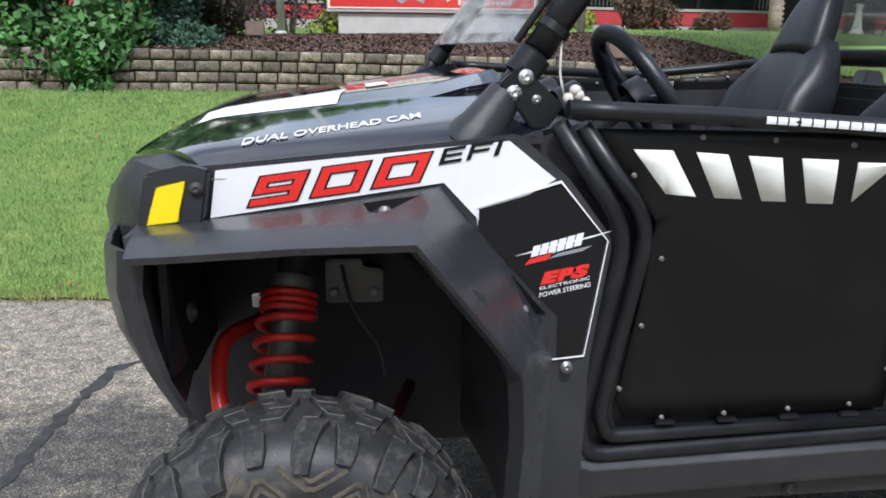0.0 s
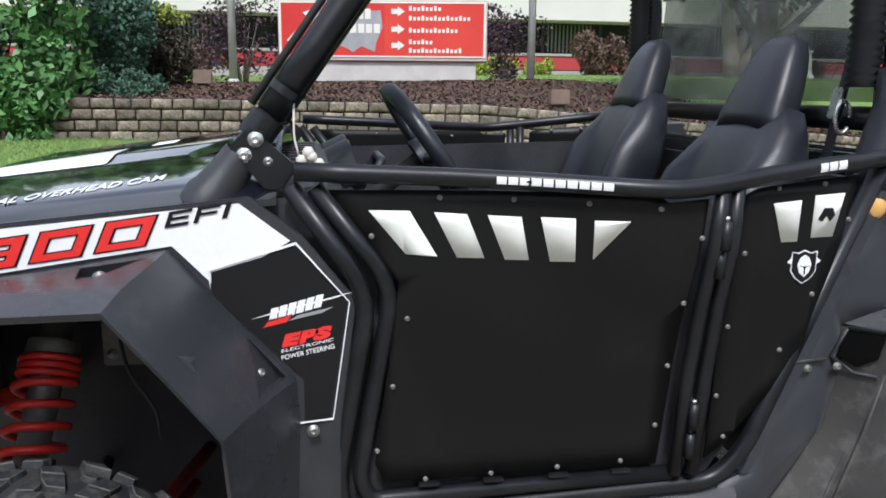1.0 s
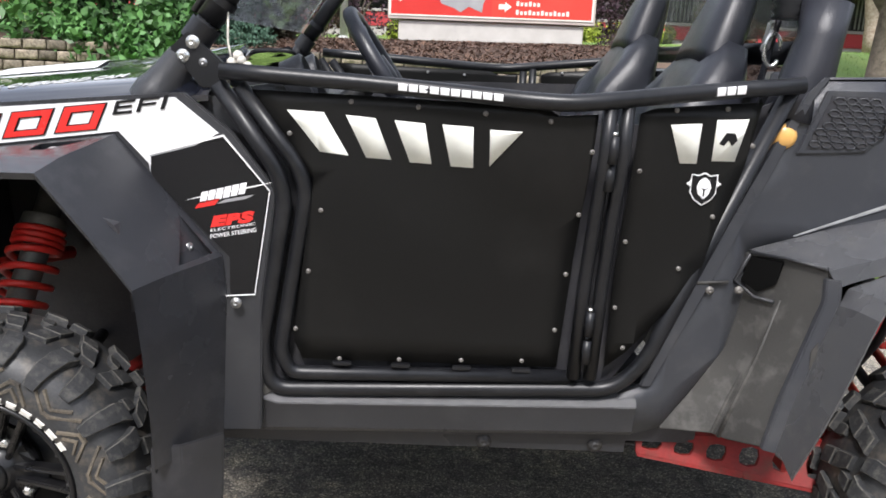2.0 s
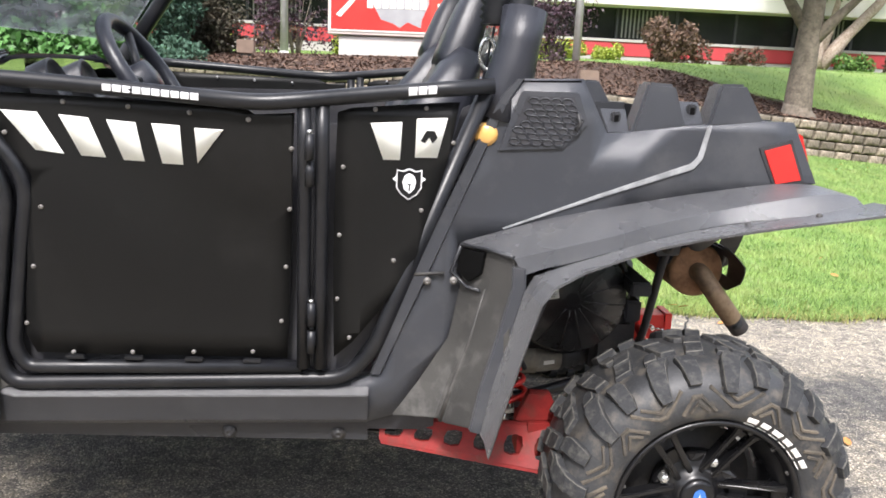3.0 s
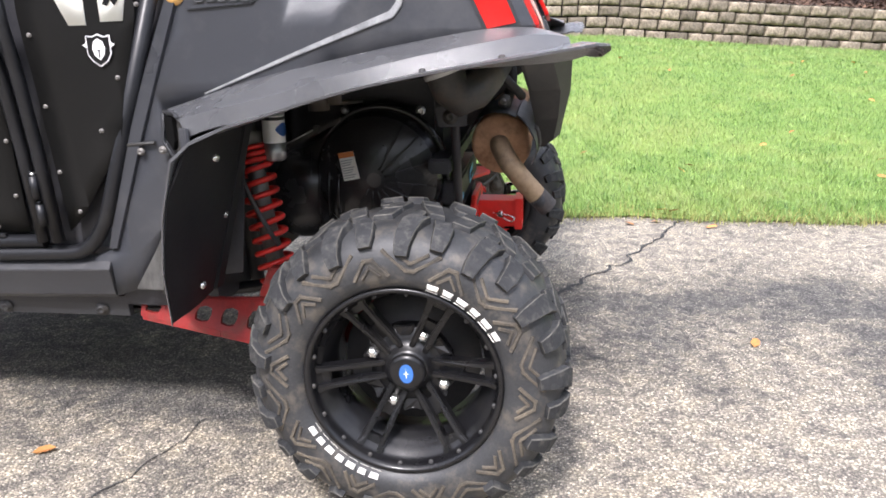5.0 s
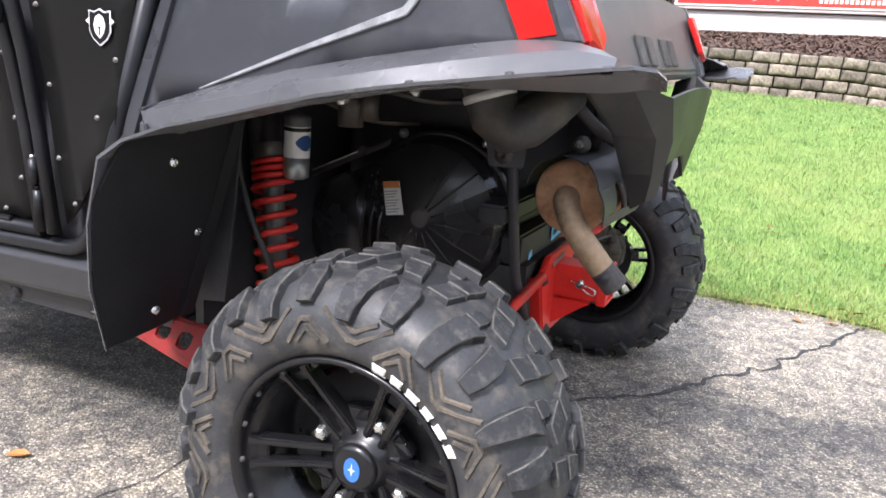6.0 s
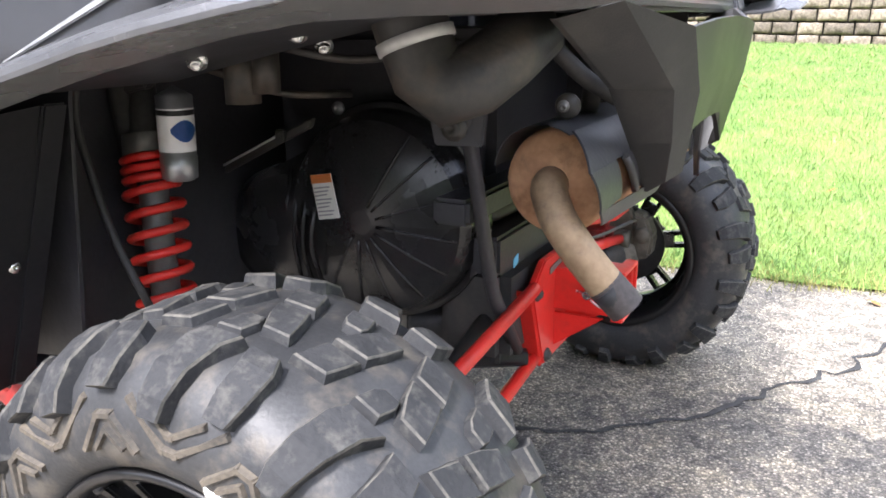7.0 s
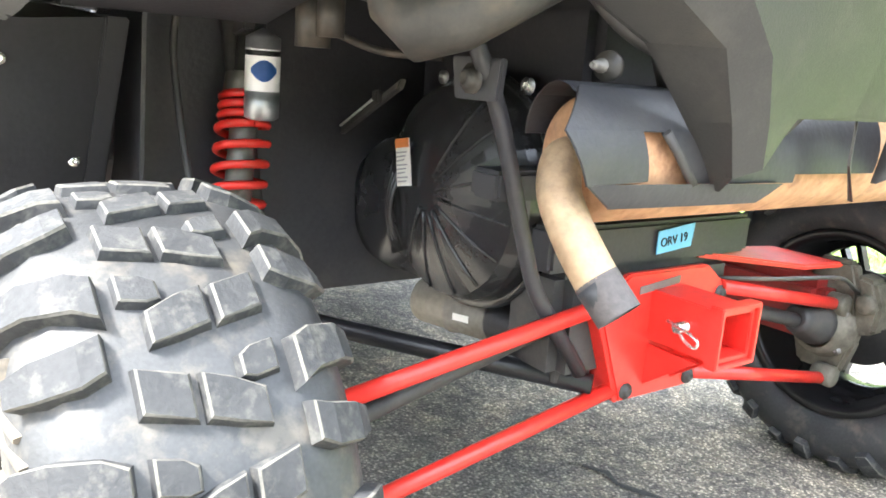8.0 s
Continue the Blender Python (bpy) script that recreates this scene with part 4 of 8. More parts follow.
tx, ty = 22.6, 34.0
tz = bed_z(tx, ty)
t = thing("stone_pedestal", (tx, ty, tz), "white cast stone pedestal on the upper lawn", "pedestal")
part("column", lathe([(0, 0.30), (0.12, 0.30), (0.16, 0.22), (0.3, 0.20), (0.9, 0.13), (1.15, 0.12), (1.2, 0.17), (1.28, 0.17)], (tx, ty, tz), (0, 0, 1), 20), FURN_WHITE, t)
t = thing("picnic_table", (25.0, 36.0, bed_z(25, 36)), "dark picnic table on the upper lawn", "table")
z = bed_z(25, 36)
part("tabletop", block((24.1, 35.6, z + 0.72), (25.9, 36.4, z + 0.77), 0.01), DARK, t)
for dx in (-0.7, 0.7):
    part("leg", tube([(25 + dx, 35.3, z), (25 + dx, 35.8, z + 0.72)], 0.035, 8), DARK, t)
    part("leg", tube([(25 + dx, 36.7, z), (25 + dx, 36.2, z + 0.72)], 0.035, 8), DARK, t)
for dy in (-0.75, 0.75):
    part("bench", block((24.1, 36 + dy - 0.13, z + 0.42), (25.9, 36 + dy + 0.13, z + 0.46), 0.01), DARK, t)
bm = bmesh.new()
sheet([[(x, 29.5 + 0.15 * (30 - x), bed_z(x, 29.5 + 0.15 * (30 - x)) + 0.05), (x, 30.9 + 0.15 * (30 - x), bed_z(x, 30.9 + 0.15 * (30 - x)) + 0.05)] for x in range(20, 48, 2)], 0.04, bm=bm, away=(0, 0, -1))
single("garden_path", bm, PATHSTONE, "pale paved path across the upper lawn", kind="structure")

# ---- office building ----
BY = 40.0
office = thing("office_building", (10, BY, 2.0), "long low office with a red band, dark windows and cream fascia", "building")
part("plinth", block((-45, BY, 0.5), (75, BY + 10, 2.55), 0.02), BAND_GREY, office, "grey plinth")
part("band", block((-45, BY - 0.05, 2.55), (75, BY + 10, 3.22), 0.02), BAND_RED, office, "dark red band")
part("sill", block((-45, BY - 0.12, 3.22), (75, BY + 0.3, 3.36), 0.02), BAND_GREY, office, "pale sill strip")
part("back_wall", block((-45, BY + 0.55, 3.22), (75, BY + 10, 5.0), 0.0), FRAME_DARK, office)
part("fascia", block((-45, BY - 1.2, 4.85), (75, BY + 10, 8.5), 0.03), WALL_CREAM, office, "cream overhanging fascia")
for k in range(40):
    x = -45 + k * 3.0
    w = part("window", block((x + 0.06, BY + 0.25, 3.40), (x + 2.94, BY + 0.30, 4.85), 0.0), PANE_DARK, office)
    part("mullion", block((x - 0.06, BY + 0.15, 3.36), (x + 0.06, BY + 0.32, 4.86), 0.005), FRAME_DARK, w)
    if k % 3 == 1:
        for q in range(12):
            part("blind_slat", block((x + 0.25 + q * 0.2, BY + 0.235, 3.45), (x + 0.33 + q * 0.2, BY + 0.245, 4.8), 0.0), BLIND, w)

# ---- trees all round, out of view, added to block low sky and darken reflections ----
def far_woods(seed):
    rg = random.Random(seed)
    blobs = []
    for k in range(150):
        a = 2 * math.pi * k / 150
        # the camera-side belt only dims low sky; the far belt shows in the hood
        near = math.sin(a) < -0.15
        d = (58 if near else 75) + rg.uniform(-6, 10)
        h = rg.uniform(9, 17) if near else rg.uniform(17, 27)
        for j in range(3):
            blobs.append((1 + d * math.cos(a) + rg.uniform(-2, 2), 2 + d * math.sin(a) + rg.uniform(-2, 2), h * (0.25 + 0.28 * j), rg.uniform(3, 4.6), rg.uniform(3, 4.6), h * 0.22))
    return tagged(foliage("far_woods", blobs, 52000, 1.5, LEAF_TREE, seed), "belt of leafy trees out of view, added to block low sky", "trees", kind="stuff")


far_woods(77)

# ---- the side-by-side utility vehicle ----
YC = 2.525
AXLE_F, AXLE_R, HUB_Z = 0.0, 2.07, 0.318
vehicle = thing("utility_vehicle", (1.03, YC, 0), "black side-by-side off-road vehicle with red suspension parked on asphalt", "off-road vehicle")


def mir(p):
    return (p[0], 2 * YC - p[1], p[2])


def bolt(place, parent, r=0.007, axis=(0, -1, 0), mat=None, h=0.005):
    part("bolt", lathe([(-0.004, r * 1.45), (0.0015, r * 1.45), (0.0015, r), (h * 0.7, r * 0.92), (h, r * 0.55), (h * 0.6, r * 0.4), (h * 0.6, 0)], place, axis, 10), mat or BOLT, parent)


# -- wheels --
def tyre_profile(w):
    half = [(0.030, 0.196), (0.010, 0.210), (0.002, 0.232), (0.004, 0.262), (0.016, 0.288), (0.038, 0.309), (0.075, 0.319), (w / 2, 0.323)]
    return half + [(w - a, r) for a, r in reversed(half[:-1])]


def make_wheel(x, y_out, w, side, seed):
    """A tyre and rim; side is -1 where the outer face looks to -y."""
    prof = tyre_profile(w)
    n_prof = len(prof)

    def at(th, t, h=0.0):
        i = min(int(t), n_prof - 2)
        f = t - i
        (a0, r0), (a1, r1) = prof[i], prof[i + 1]
        a, r = a0 + (a1 - a0) * f, r0 + (r1 - r0) * f
        l = math.hypot(a1 - a0, r1 - r0)
        na, nr = -(r1 - r0) / l, (a1 - a0) / l
        if na * (a - w / 2) + nr * (r - 0.1) < 0:
            na, nr = -na, -nr
        a, r = a + na * h, r + nr * h
        z = HUB_Z + r * math.sin(th)
        return Vector((x + r * math.cos(th), y_out - side * a, max(z, 0.002)))

    bm = bmesh.new()
    n = 90
    rings = [[bm.verts.new(at(2 * math.pi * k / n, t)) for k in range(n)] for t in range(n_prof)]
    for a, b in zip(rings, rings[1:]):
        for k in range(n):
            bm.faces.new((a[k], a[(k + 1) % n], b[(k + 1) % n], b[k])).smooth = True
    carcass = part("tyre", bm, RUBBER, vehicle, "dusty black off-road tyre with white raised lettering")

    def lug(bm, strip, h):
        """Samples (t, start, end) in degrees, raised by h."""
        m = len(strip)
        way = 1 if strip[-1][0] > strip[0][0] else -1
        layers = []
        for wide_by, shift, lift in ((1.0, 0.0, -0.002), (0.87, 0.045, h * 0.84), (0.79, 0.075, h)):
            layer = []
            for i, (t, a, b) in enumerate(strip):
                c, d = (a + b) / 2, (b - a) / 2 * wide_by
                e = way * (shift if i == 0 else (-shift if i == m - 1 else 0.0))
                layer.append((bm.verts.new(at(radians(c - d), t + e, lift)), bm.verts.new(at(radians(c + d), t + e, lift))))
            layers.append(layer)
        for j, (low, top) in enumerate(zip(layers, layers[1:])):
            rim = [bm.faces.new((low[0][0], low[0][1], top[0][1], top[0][0])), bm.faces.new((low[-1][0], top[-1][0], top[-1][1], low[-1][1]))]
            for i in range(m - 1):
                rim.append(bm.faces.new((low[i][0], top[i][0], top[i + 1][0], low[i + 1][0])))
                rim.append(bm.faces.new((low[i][1], low[i + 1][1], top[i + 1][1], top[i][1])))
            for f in rim:
                f.material_index = j
        top = layers[-1]
        for i in range(m - 1):
            bm.faces.new((top[i][0], top[i][1], top[i + 1][1], top[i + 1][0]))

    bm = bmesh.new()
    pitches = 13
    step = 360 / pitches
    wide = step / 20
    end = n_prof - 1
    rg = random.Random(seed)
    for k in range(pitches):
        o = k * step + rg.uniform(-0.3, 0.3)
        for flip in (False, True):
            q = o + (step * 0.5 if flip else 0)

            def st(rows):
                return [((end - t if flip else t), q + a * wide, q + b * wide) for t, a, b in rows]
            lug(bm, st([(3.15, 1.4, 5.4), (3.9, 1.0, 6.0), (4.7, 0.2, 5.8), (5.5, -1.0, 5.0), (6.02, -2.4, 3.8)]), 0.0165)
            lug(bm, st([(3.85, 11.8, 15.8), (4.6, 11.0, 16.2), (5.4, 11.0, 16.4), (5.92, 12.0, 16.8)]), 0.0150)
            # a long bar across the crown, split by a narrow sipe, and a short block beside it
            lug(bm, st([(6.12, 7.4, 12.8), (6.45, 6.7, 12.1), (6.78, 6.0, 11.4)]), 0.0105)
            lug(bm, st([(6.825, 5.9, 11.3), (7.2, 5.0, 10.4), (7.62, 4.4, 8.8)]), 0.0105)
            lug(bm, st([(6.14, 0.0, 4.0), (6.50, -0.6, 3.4), (6.70, -0.2, 2.4)]), 0.0095)
    bmesh.ops.recalc_face_normals(bm, faces=bm.faces)
    part("tread", bm, TREAD, carcass, "worn knobbly tread blocks with dried mud").data.materials.append(TREAD_EDGE)

    bm = bmesh.new()

    def ridge(points, width):
        for (a0, t0), (a1, t1) in zip(points, points[1:]):
            p, q = at(radians(a0), t0, 0.0), at(radians(a1), t1, 0.0)
            d = (q - p).normalized()
            out = Vector((0, side, 0))
            s = d.cross(out).normalized() * width
            lift = out * 0.0045
            p, q = p - d * width * 0.6, q + d * width * 0.6
            add_faces(bm, [p - s - out * 0.004, q - s - out * 0.004, q - s * 0.5 + lift, p - s * 0.5 + lift, p + s - out * 0.004, q + s - out * 0.004, q + s * 0.5 + lift, p + s * 0.5 + lift],
                      [(0, 1, 2, 3), (3, 2, 6, 7), (7, 6, 5, 4), (0, 3, 7, 4), (1, 5, 6, 2)])
    for k in range(10):
        o, u = k * 36 + 12, 1.8
        for points, width in (
                (((-6.4, 3.62), (-1.0, 2.35), (1.0, 2.35), (6.4, 3.62)), 0.0066),
                (((-3.7, 3.55), (-0.3, 2.85), (0.3, 2.85), (3.7, 3.55)), 0.0056),
                (((5.6, 2.05), (9.0, 3.05), (11.0, 3.05), (14.4, 2.05)), 0.0066),
                (((7.7, 2.05), (10.0, 2.62), (12.3, 2.05)), 0.0056)):
            ridge([(o + a * u, t) for a, t in points], width * 0.74)
    bmesh.ops.recalc_face_normals(bm, faces=bm.faces)
    part("sidewall_rib", bm, MUDDY, carcass, "mud-filled zigzag ribs on the sidewall")

    if side < 0:
        for start, stop, count in ((76, 27, 6), (207, 256, 7)):
            for i in range(count):
                c = start + (stop - start) * (i + 0.5) / count
                d = abs(stop - start) / count * (0.36 if i % 2 else 0.42)
                bm = bmesh.new()
                lug(bm, [(0.75, c - d, c + d), (1.15, c - d * 0.9, c + d * 0.9), (1.6, c - d * 0.95, c + d * 0.95)], 0.003)
                bmesh.ops.recalc_face_normals(bm, faces=bm.faces)
                part("letter_block", bm, LETTER, carcass, "white raised sidewall mark")

    hub = Vector((x, y_out, HUB_Z))
    out = (0, side, 0)

    def off(r, deg, a):
        return (x + r * math.cos(radians(deg)), y_out - side * a, HUB_Z + r * math.sin(radians(deg)))
    bm = lathe([(-0.034, 0.199), (-0.018, 0.202), (-0.012, 0.198), (-0.016, 0.191), (-0.030, 0.186), (-0.050, 0.183), (-0.052, 0.176), (-0.074, 0.174), (-0.077, 0.167), (-0.100, 0.165), (-0.104, 0.158), (-0.150, 0.156), (-0.156, 0.168), (-w + 0.03, 0.178), (-w + 0.015, 0.199), (-w + 0.03, 0.203)], hub, out, 64)
    for k in range(6):
        a = k * 60 + 64
        ca, sa = math.cos(radians(a)), math.sin(radians(a))

        def arm(r, e, depth):
            return (x + r * ca - e * sa, y_out - side * depth, HUB_Z + r * sa + e * ca)
        for s in (-1, 1):
            prism([arm(0.046, s * 0.009, 0.084), arm(0.046, s * 0.021, 0.084), arm(0.095, s * 0.022, 0.070), arm(0.165, s * 0.026, 0.046), arm(0.185, s * 0.032, 0.038), arm(0.185, s * 0.014, 0.038), arm(0.165, s * 0.0135, 0.046), arm(0.095, s * 0.010, 0.070)], (0, -side * 0.030, 0), 0.003, bm)
        prism([arm(0.045, -0.014, 0.104), arm(0.045, 0.014, 0.104), arm(0.118, 0.018, 0.086), arm(0.118, -0.018, 0.086)], (0, -side * 0.012, 0), 0.002, bm)
        prism([arm(0.160, -0.024, 0.062), arm(0.160, 0.024, 0.062), arm(0.186, 0.030, 0.052), arm(0.186, -0.030, 0.052)], (0, -side * 0.012, 0), 0.002, bm)
        # moulded web that joins neighbouring spokes round the hub
        prism([off(0.070, a + 19, 0.094), off(0.100, a + 17, 0.084), off(0.092, a + 30, 0.090), off(0.100, a + 43, 0.084), off(0.070, a + 41, 0.094)], (0, -side * 0.014, 0), 0.003, bm)
    lathe([(-0.118, 0.0), (-0.118, 0.094), (-0.104, 0.093), (-0.096, 0.086), (-0.094, 0.062), (-0.088, 0.050), (-0.078, 0.045), (-0.072, 0.036), (-0.072, 0.0)], hub, out, 40, bm=bm)
    for k in range(6):
        prism([off(0.040, k * 60 + 19, 0.0705), off(0.040, k * 60 + 49, 0.0705), off(0.032, k * 60 + 45, 0.0705), off(0.032, k * 60 + 23, 0.0705)], (0, side * 0.004, 0), 0.001, bm)
    rim = part("rim", bm, RIM, vehicle, "gloss black alloy rim with six double spokes")
    disc = 0.146 if side < 0 else 0.105
    part("brake_disc", lathe([(-0.15, 0.0), (-0.15, disc), (-0.158, disc), (-0.158, 0.0)], hub, out, 40), DARK, rim, "dark brake disc")
    for k in range(18):
        bolt(off(0.1865, k * 20 + 6, 0.026), rim, 0.0035, out, DARK, 0.003)
    for k in range(4):
        p = Vector(off(0.0805, 66 + 90 * k, 0.098))
        part("lug_nut", lathe([(0, 0.0125), (0.012, 0.0125), (0.018, 0.0105), (0.021, 0.006), (0.0215, 0)], p, out, 6, smooth=False), CHROME, rim, "bright hexagonal lug nut")
    if side < 0:
        cap = part("centre_cap", lathe([(-0.074, 0.040), (-0.066, 0.039), (-0.062, 0.030), (-0.062, 0)], hub, out, 24), RIM, rim)
        bm = bmesh.new()
        m = 28
        add_faces(bm, [(x + 0.0145 * math.cos(2 * math.pi * i / m), y_out - side * 0.0605, HUB_Z + 0.021 * math.sin(2 * math.pi * i / m)) for i in range(m)], [tuple(range(m))])
        part("cap_badge", bm, BLUE, rim, "blue oval badge")
        bm = bmesh.new()
        star = []
        for i in range(8):
            a = math.pi / 4 * i
            r = (0.012 if i in (2, 6) else 0.0075) if i % 2 == 0 else 0.002
            star.append((x + r * math.cos(a), y_out - side * 0.0598, HUB_Z + r * math.sin(a)))
        add_faces(bm, star, [tuple(range(8))])
        part("badge_mark", bm, WHITE, rim)
    return carcass


make_wheel(AXLE_R, 1.612, 0.285, -1, 1)
make_wheel(AXLE_F, 1.640, 0.25, -1, 2)
make_wheel(AXLE_R, 2 * YC - 1.612, 0.285, 1, 3)
make_wheel(AXLE_F, 2 * YC - 1.640, 0.25, 1, 4)


# -- front body --
def hood_z(x, y):
    d = abs(y - YC) / 0.70
    side_z = 1.063 + 0.10 * (x + 0.13) - 0.06 * max(0.0, -0.1 - x)
    mid_z = 1.137 + 0.13 * (x - 0.07) - 0.9 * max(0.0, -0.16 - x) ** 1.5
    k = 1 - d ** 2.6
    ridge = 0.012 * smooth01((0.52 - d) / 0.10)
    return side_z + (mid_z - side_z) * k + ridge - 0.028 * smooth01((d - 0.9) / 0.12)


rows = []
for i in range(25):
    f = i / 24
    row = []
    for j in range(41):
        y = YC - 0.69 + 1.38 * j / 40
        d = abs(y - YC) / 0.69
        x0 = -0.385 + 0.245 * d ** 2.2
        x = x0 + (0.43 - x0) * f
        row.append((x, y, hood_z(x, y)))
    rows.append(row)
hood = part("hood", sheet(rows, 0.012, smooth=True, away=(0, 0, -1)), GLOSS, vehicle, "gloss black hood with white graphics")


def on_hood(poly, mat, label="", n=8, lift=0.0025):
    """A quadrilateral decal laid on the hood."""
    (a, b, c, d) = [Vector((p[0], p[1], 0)) for p in poly]
    bm = bmesh.new()
    g = []
    for i in range(n + 1):
        r = []
        for j in range(n + 1):
            u, v = i / n, j / n
            p = (a * (1 - u) + b * u) * (1 - v) + (d * (1 - u) + c * u) * v
            r.append(bm.verts.new((p.x, p.y, hood_z(p.x, p.y) + lift)))
        g.append(r)
    for i in range(n):
        for j in range(n):
            bm.faces.new((g[i][j], g[i + 1][j], g[i + 1][j + 1], g[i][j + 1])).smooth = True
    return part("decal", bm, mat, hood, label)


on_hood([(-0.205, 2.168), (0.075, 2.16), (0.095, 2.31), (-0.190, 2.215)], WHITE, "white stripe decal")
on_hood([(0.14, 2.30), (0.19, 2.31), (0.19, 2.42), (0.14, 2.41)], PAPER, "small pale warning label")
words = lettering("DUAL OVERHEAD CAM", 0.052, WHITE, hood, (-0.086, 1.884, 1.08), (0.321, 0.054, 0.0), (-0.05, 1.0, 0.0), width=0.325, shear=0.35, bold=0.0005)
for p in words.data.vertices:
    p.co.z = hood_z(p.co.x, p.co.y) + (0.0022 if p.co.z > 1.08 else 0.001)
part("cowl", prism([(0.40, 1.86, 1.10), (0.52, 1.86, 1.12), (0.52, 2 * YC - 1.86, 1.12), (0.40, 2 * YC - 1.86, 1.10)], (0, 0, -0.10), 0.01), PLASTIC, vehicle)
for k in range(9):
    y = YC - 0.40 + k * 0.1
    part("cowl_vent", block((0.40, y, 1.10), (0.50, y + 0.05, 1.128), 0.004), PLASTIC, vehicle)
for y in (2.10, 2 * YC - 2.25):
    part("hood_scoop", prism([(0.20, y, hood_z(0.20, y) - 0.008), (0.34, y + 0.02, hood_z(0.34, y) + 0.012), (0.42, y + 0.02, hood_z(0.42, y) + 0.016), (0.42, y + 0.14, hood_z(0.42, y + 0.14) + 0.016), (0.34, y + 0.14, hood_z(0.34, y + 0.14) + 0.012), (0.22, y + 0.12, hood_z(0.22, y + 0.12) - 0.008)], (0, 0, -0.02), 0.006), GLOSS, hood)

# nose
plan = [(-0.13, 1.826), (-0.195, 1.822), (-0.245, 1.86), (-0.305, 1.95), (-0.36, 2.10), (-0.395, 2.3), (-0.405, YC)]
plan = plan + [(x, 2 * YC - y) for x, y in reversed(plan[:-1])]
rows = []
edge = []
for x, y in plan:
    x0 = -0.385 + 0.245 * min(1.0, abs(y - YC) / 0.69) ** 2.2 + 0.02
    edge.append((x0, y, hood_z(x0, y) - 0.006))
rows.append(edge)
for z, dx in ((1.036, 0.03), (1.008, -0.004), (0.96, -0.018), (0.90, -0.012), (0.80, 0.02), (0.68, 0.08)):
    drop = {1.036: 0.004, 1.008: 0.034}.get(z)
    rows.append([((x + dx) if z > 0.95 else min(x + dx, -0.225), y, hood_z(max(x + dx, -0.375), y) - drop if drop else z - 0.03 * smooth01((abs(x) - 0.2) / 0.2)) for x, y in plan])
nose = part("nose", sheet(rows, 0.015, smooth=True, away=(1, 0, 0)), PLASTIC, vehicle, "textured black nose moulding")


def side_y(x, z):
    return 1.826


def quad_panel(name, outline, out, mat, parent, label="", thick=0.004, bevel=0.0):
    return part(name, panel(outline, lambda x, z: side_y(x, z) - out, thick, bevel), mat, parent, label)


fender = quad_panel("front_fender", [(-0.24, 0.955), (-0.22, 1.045), (-0.115, 1.052), (0.385, 1.102), (0.475, 1.03), (0.565, 0.915), (0.535, 0.69), (0.53, 0.39), (0.40, 0.385), (0.40, 0.60), (0.30, 0.85), (0.20, 0.94), (-0.15, 0.945)], 0.0, PLASTIC, vehicle, "textured black front fender", 0.02, 0.003)
part("bezel", panel([(-0.248, 0.945), (-0.232, 1.040), (-0.165, 1.056), (-0.128, 1.045), (-0.140, 0.965), (-0.155, 0.940)], 1.800, 0.03, 0.006), PLASTIC, fender, "headlight surround")
part("reflector", panel([(-0.232, 0.956), (-0.213, 1.020), (-0.164, 1.032), (-0.181, 0.962)], 1.796, 0.004), YELLOW, fender, "bright yellow headlight sticker")
bolt((-0.150, 1.796, 1.017), fender, 0.008, mat=DARK)
bolt((-0.163, 1.793, 0.948), fender, 0.007)
quad_panel("side_decal", [(-0.122, 1.043), (0.368, 1.092), (0.452, 1.026), (0.322, 0.951), (0.256, 1.021), (-0.134, 0.964)], 0.0035, WHITE, fender, "white side graphic")
quad_panel("decal_edge", [(0.316, 0.945), (0.312, 0.979), (0.462, 1.024), (0.5535, 0.9148), (0.5215, 0.696), (0.462, 0.691), (0.462, 0.693), (0.52, 0.698), (0.5515, 0.9144), (0.4613, 1.0195), (0.316, 0.9765)], 0.006, WHITE, fender)
quad_panel("side_decal", [(0.318, 0.935), (0.318, 0.974), (0.461, 1.015), (0.548, 0.913), (0.516, 0.701), (0.470, 0.696), (0.470, 0.775)], 0.0045, DECAL_BLACK, fender, "black side graphic")


def italic(name, shapes, origin, right, up_vec, slant, mat, out, parent):
    """Straight-edged characters drawn as polygons in a unit box."""
    o, r, u = Vector(origin), Vector(right), Vector(up_vec)
    bm = bmesh.new()
    for poly in shapes:
        pts = [o + r * (a + slant * b) + u * b for a, b in poly]
        prism([(p.x, p.y - out, p.z) for p in pts], (0, 0.001, 0), 0, bm)
    return part(name, bm, mat, parent)


def numeral(kind, g):
    """The bars of a squared 9 or 0; g widens each bar."""
    w = 0.24 + g
    if kind == "0":
        return [[(-g, -g), (1 + g, -g), (1 + g, w), (-g, w)], [(-g, 1 - w), (1 + g, 1 - w), (1 + g, 1 + g), (-g, 1 + g)],
                [(-g, w), (0.22 + g, w), (0.22 + g, 1 - w), (-g, 1 - w)], [(0.78 - g, w), (1 + g, w), (1 + g, 1 - w), (0.78 - g, 1 - w)]]
    return [[(-g, -g), (1 + g, -g), (1 + g, w), (-g, w)], [(-g, 1 - w), (1 + g, 1 - w), (1 + g, 1 + g), (-g, 1 + g)], [(0.76 - g, w), (1 + g, w), (1 + g, 1 - w), (0.76 - g, 1 - w)],
            [(-g, 0.40 - g), (0.76 - g, 0.40 - g), (0.76 - g, 0.58 + g), (-g, 0.58 + g)], [(-g, 0.58 + g), (0.22 + g, 0.58 + g), (0.22 + g, 1 - w), (-g, 1 - w)]]


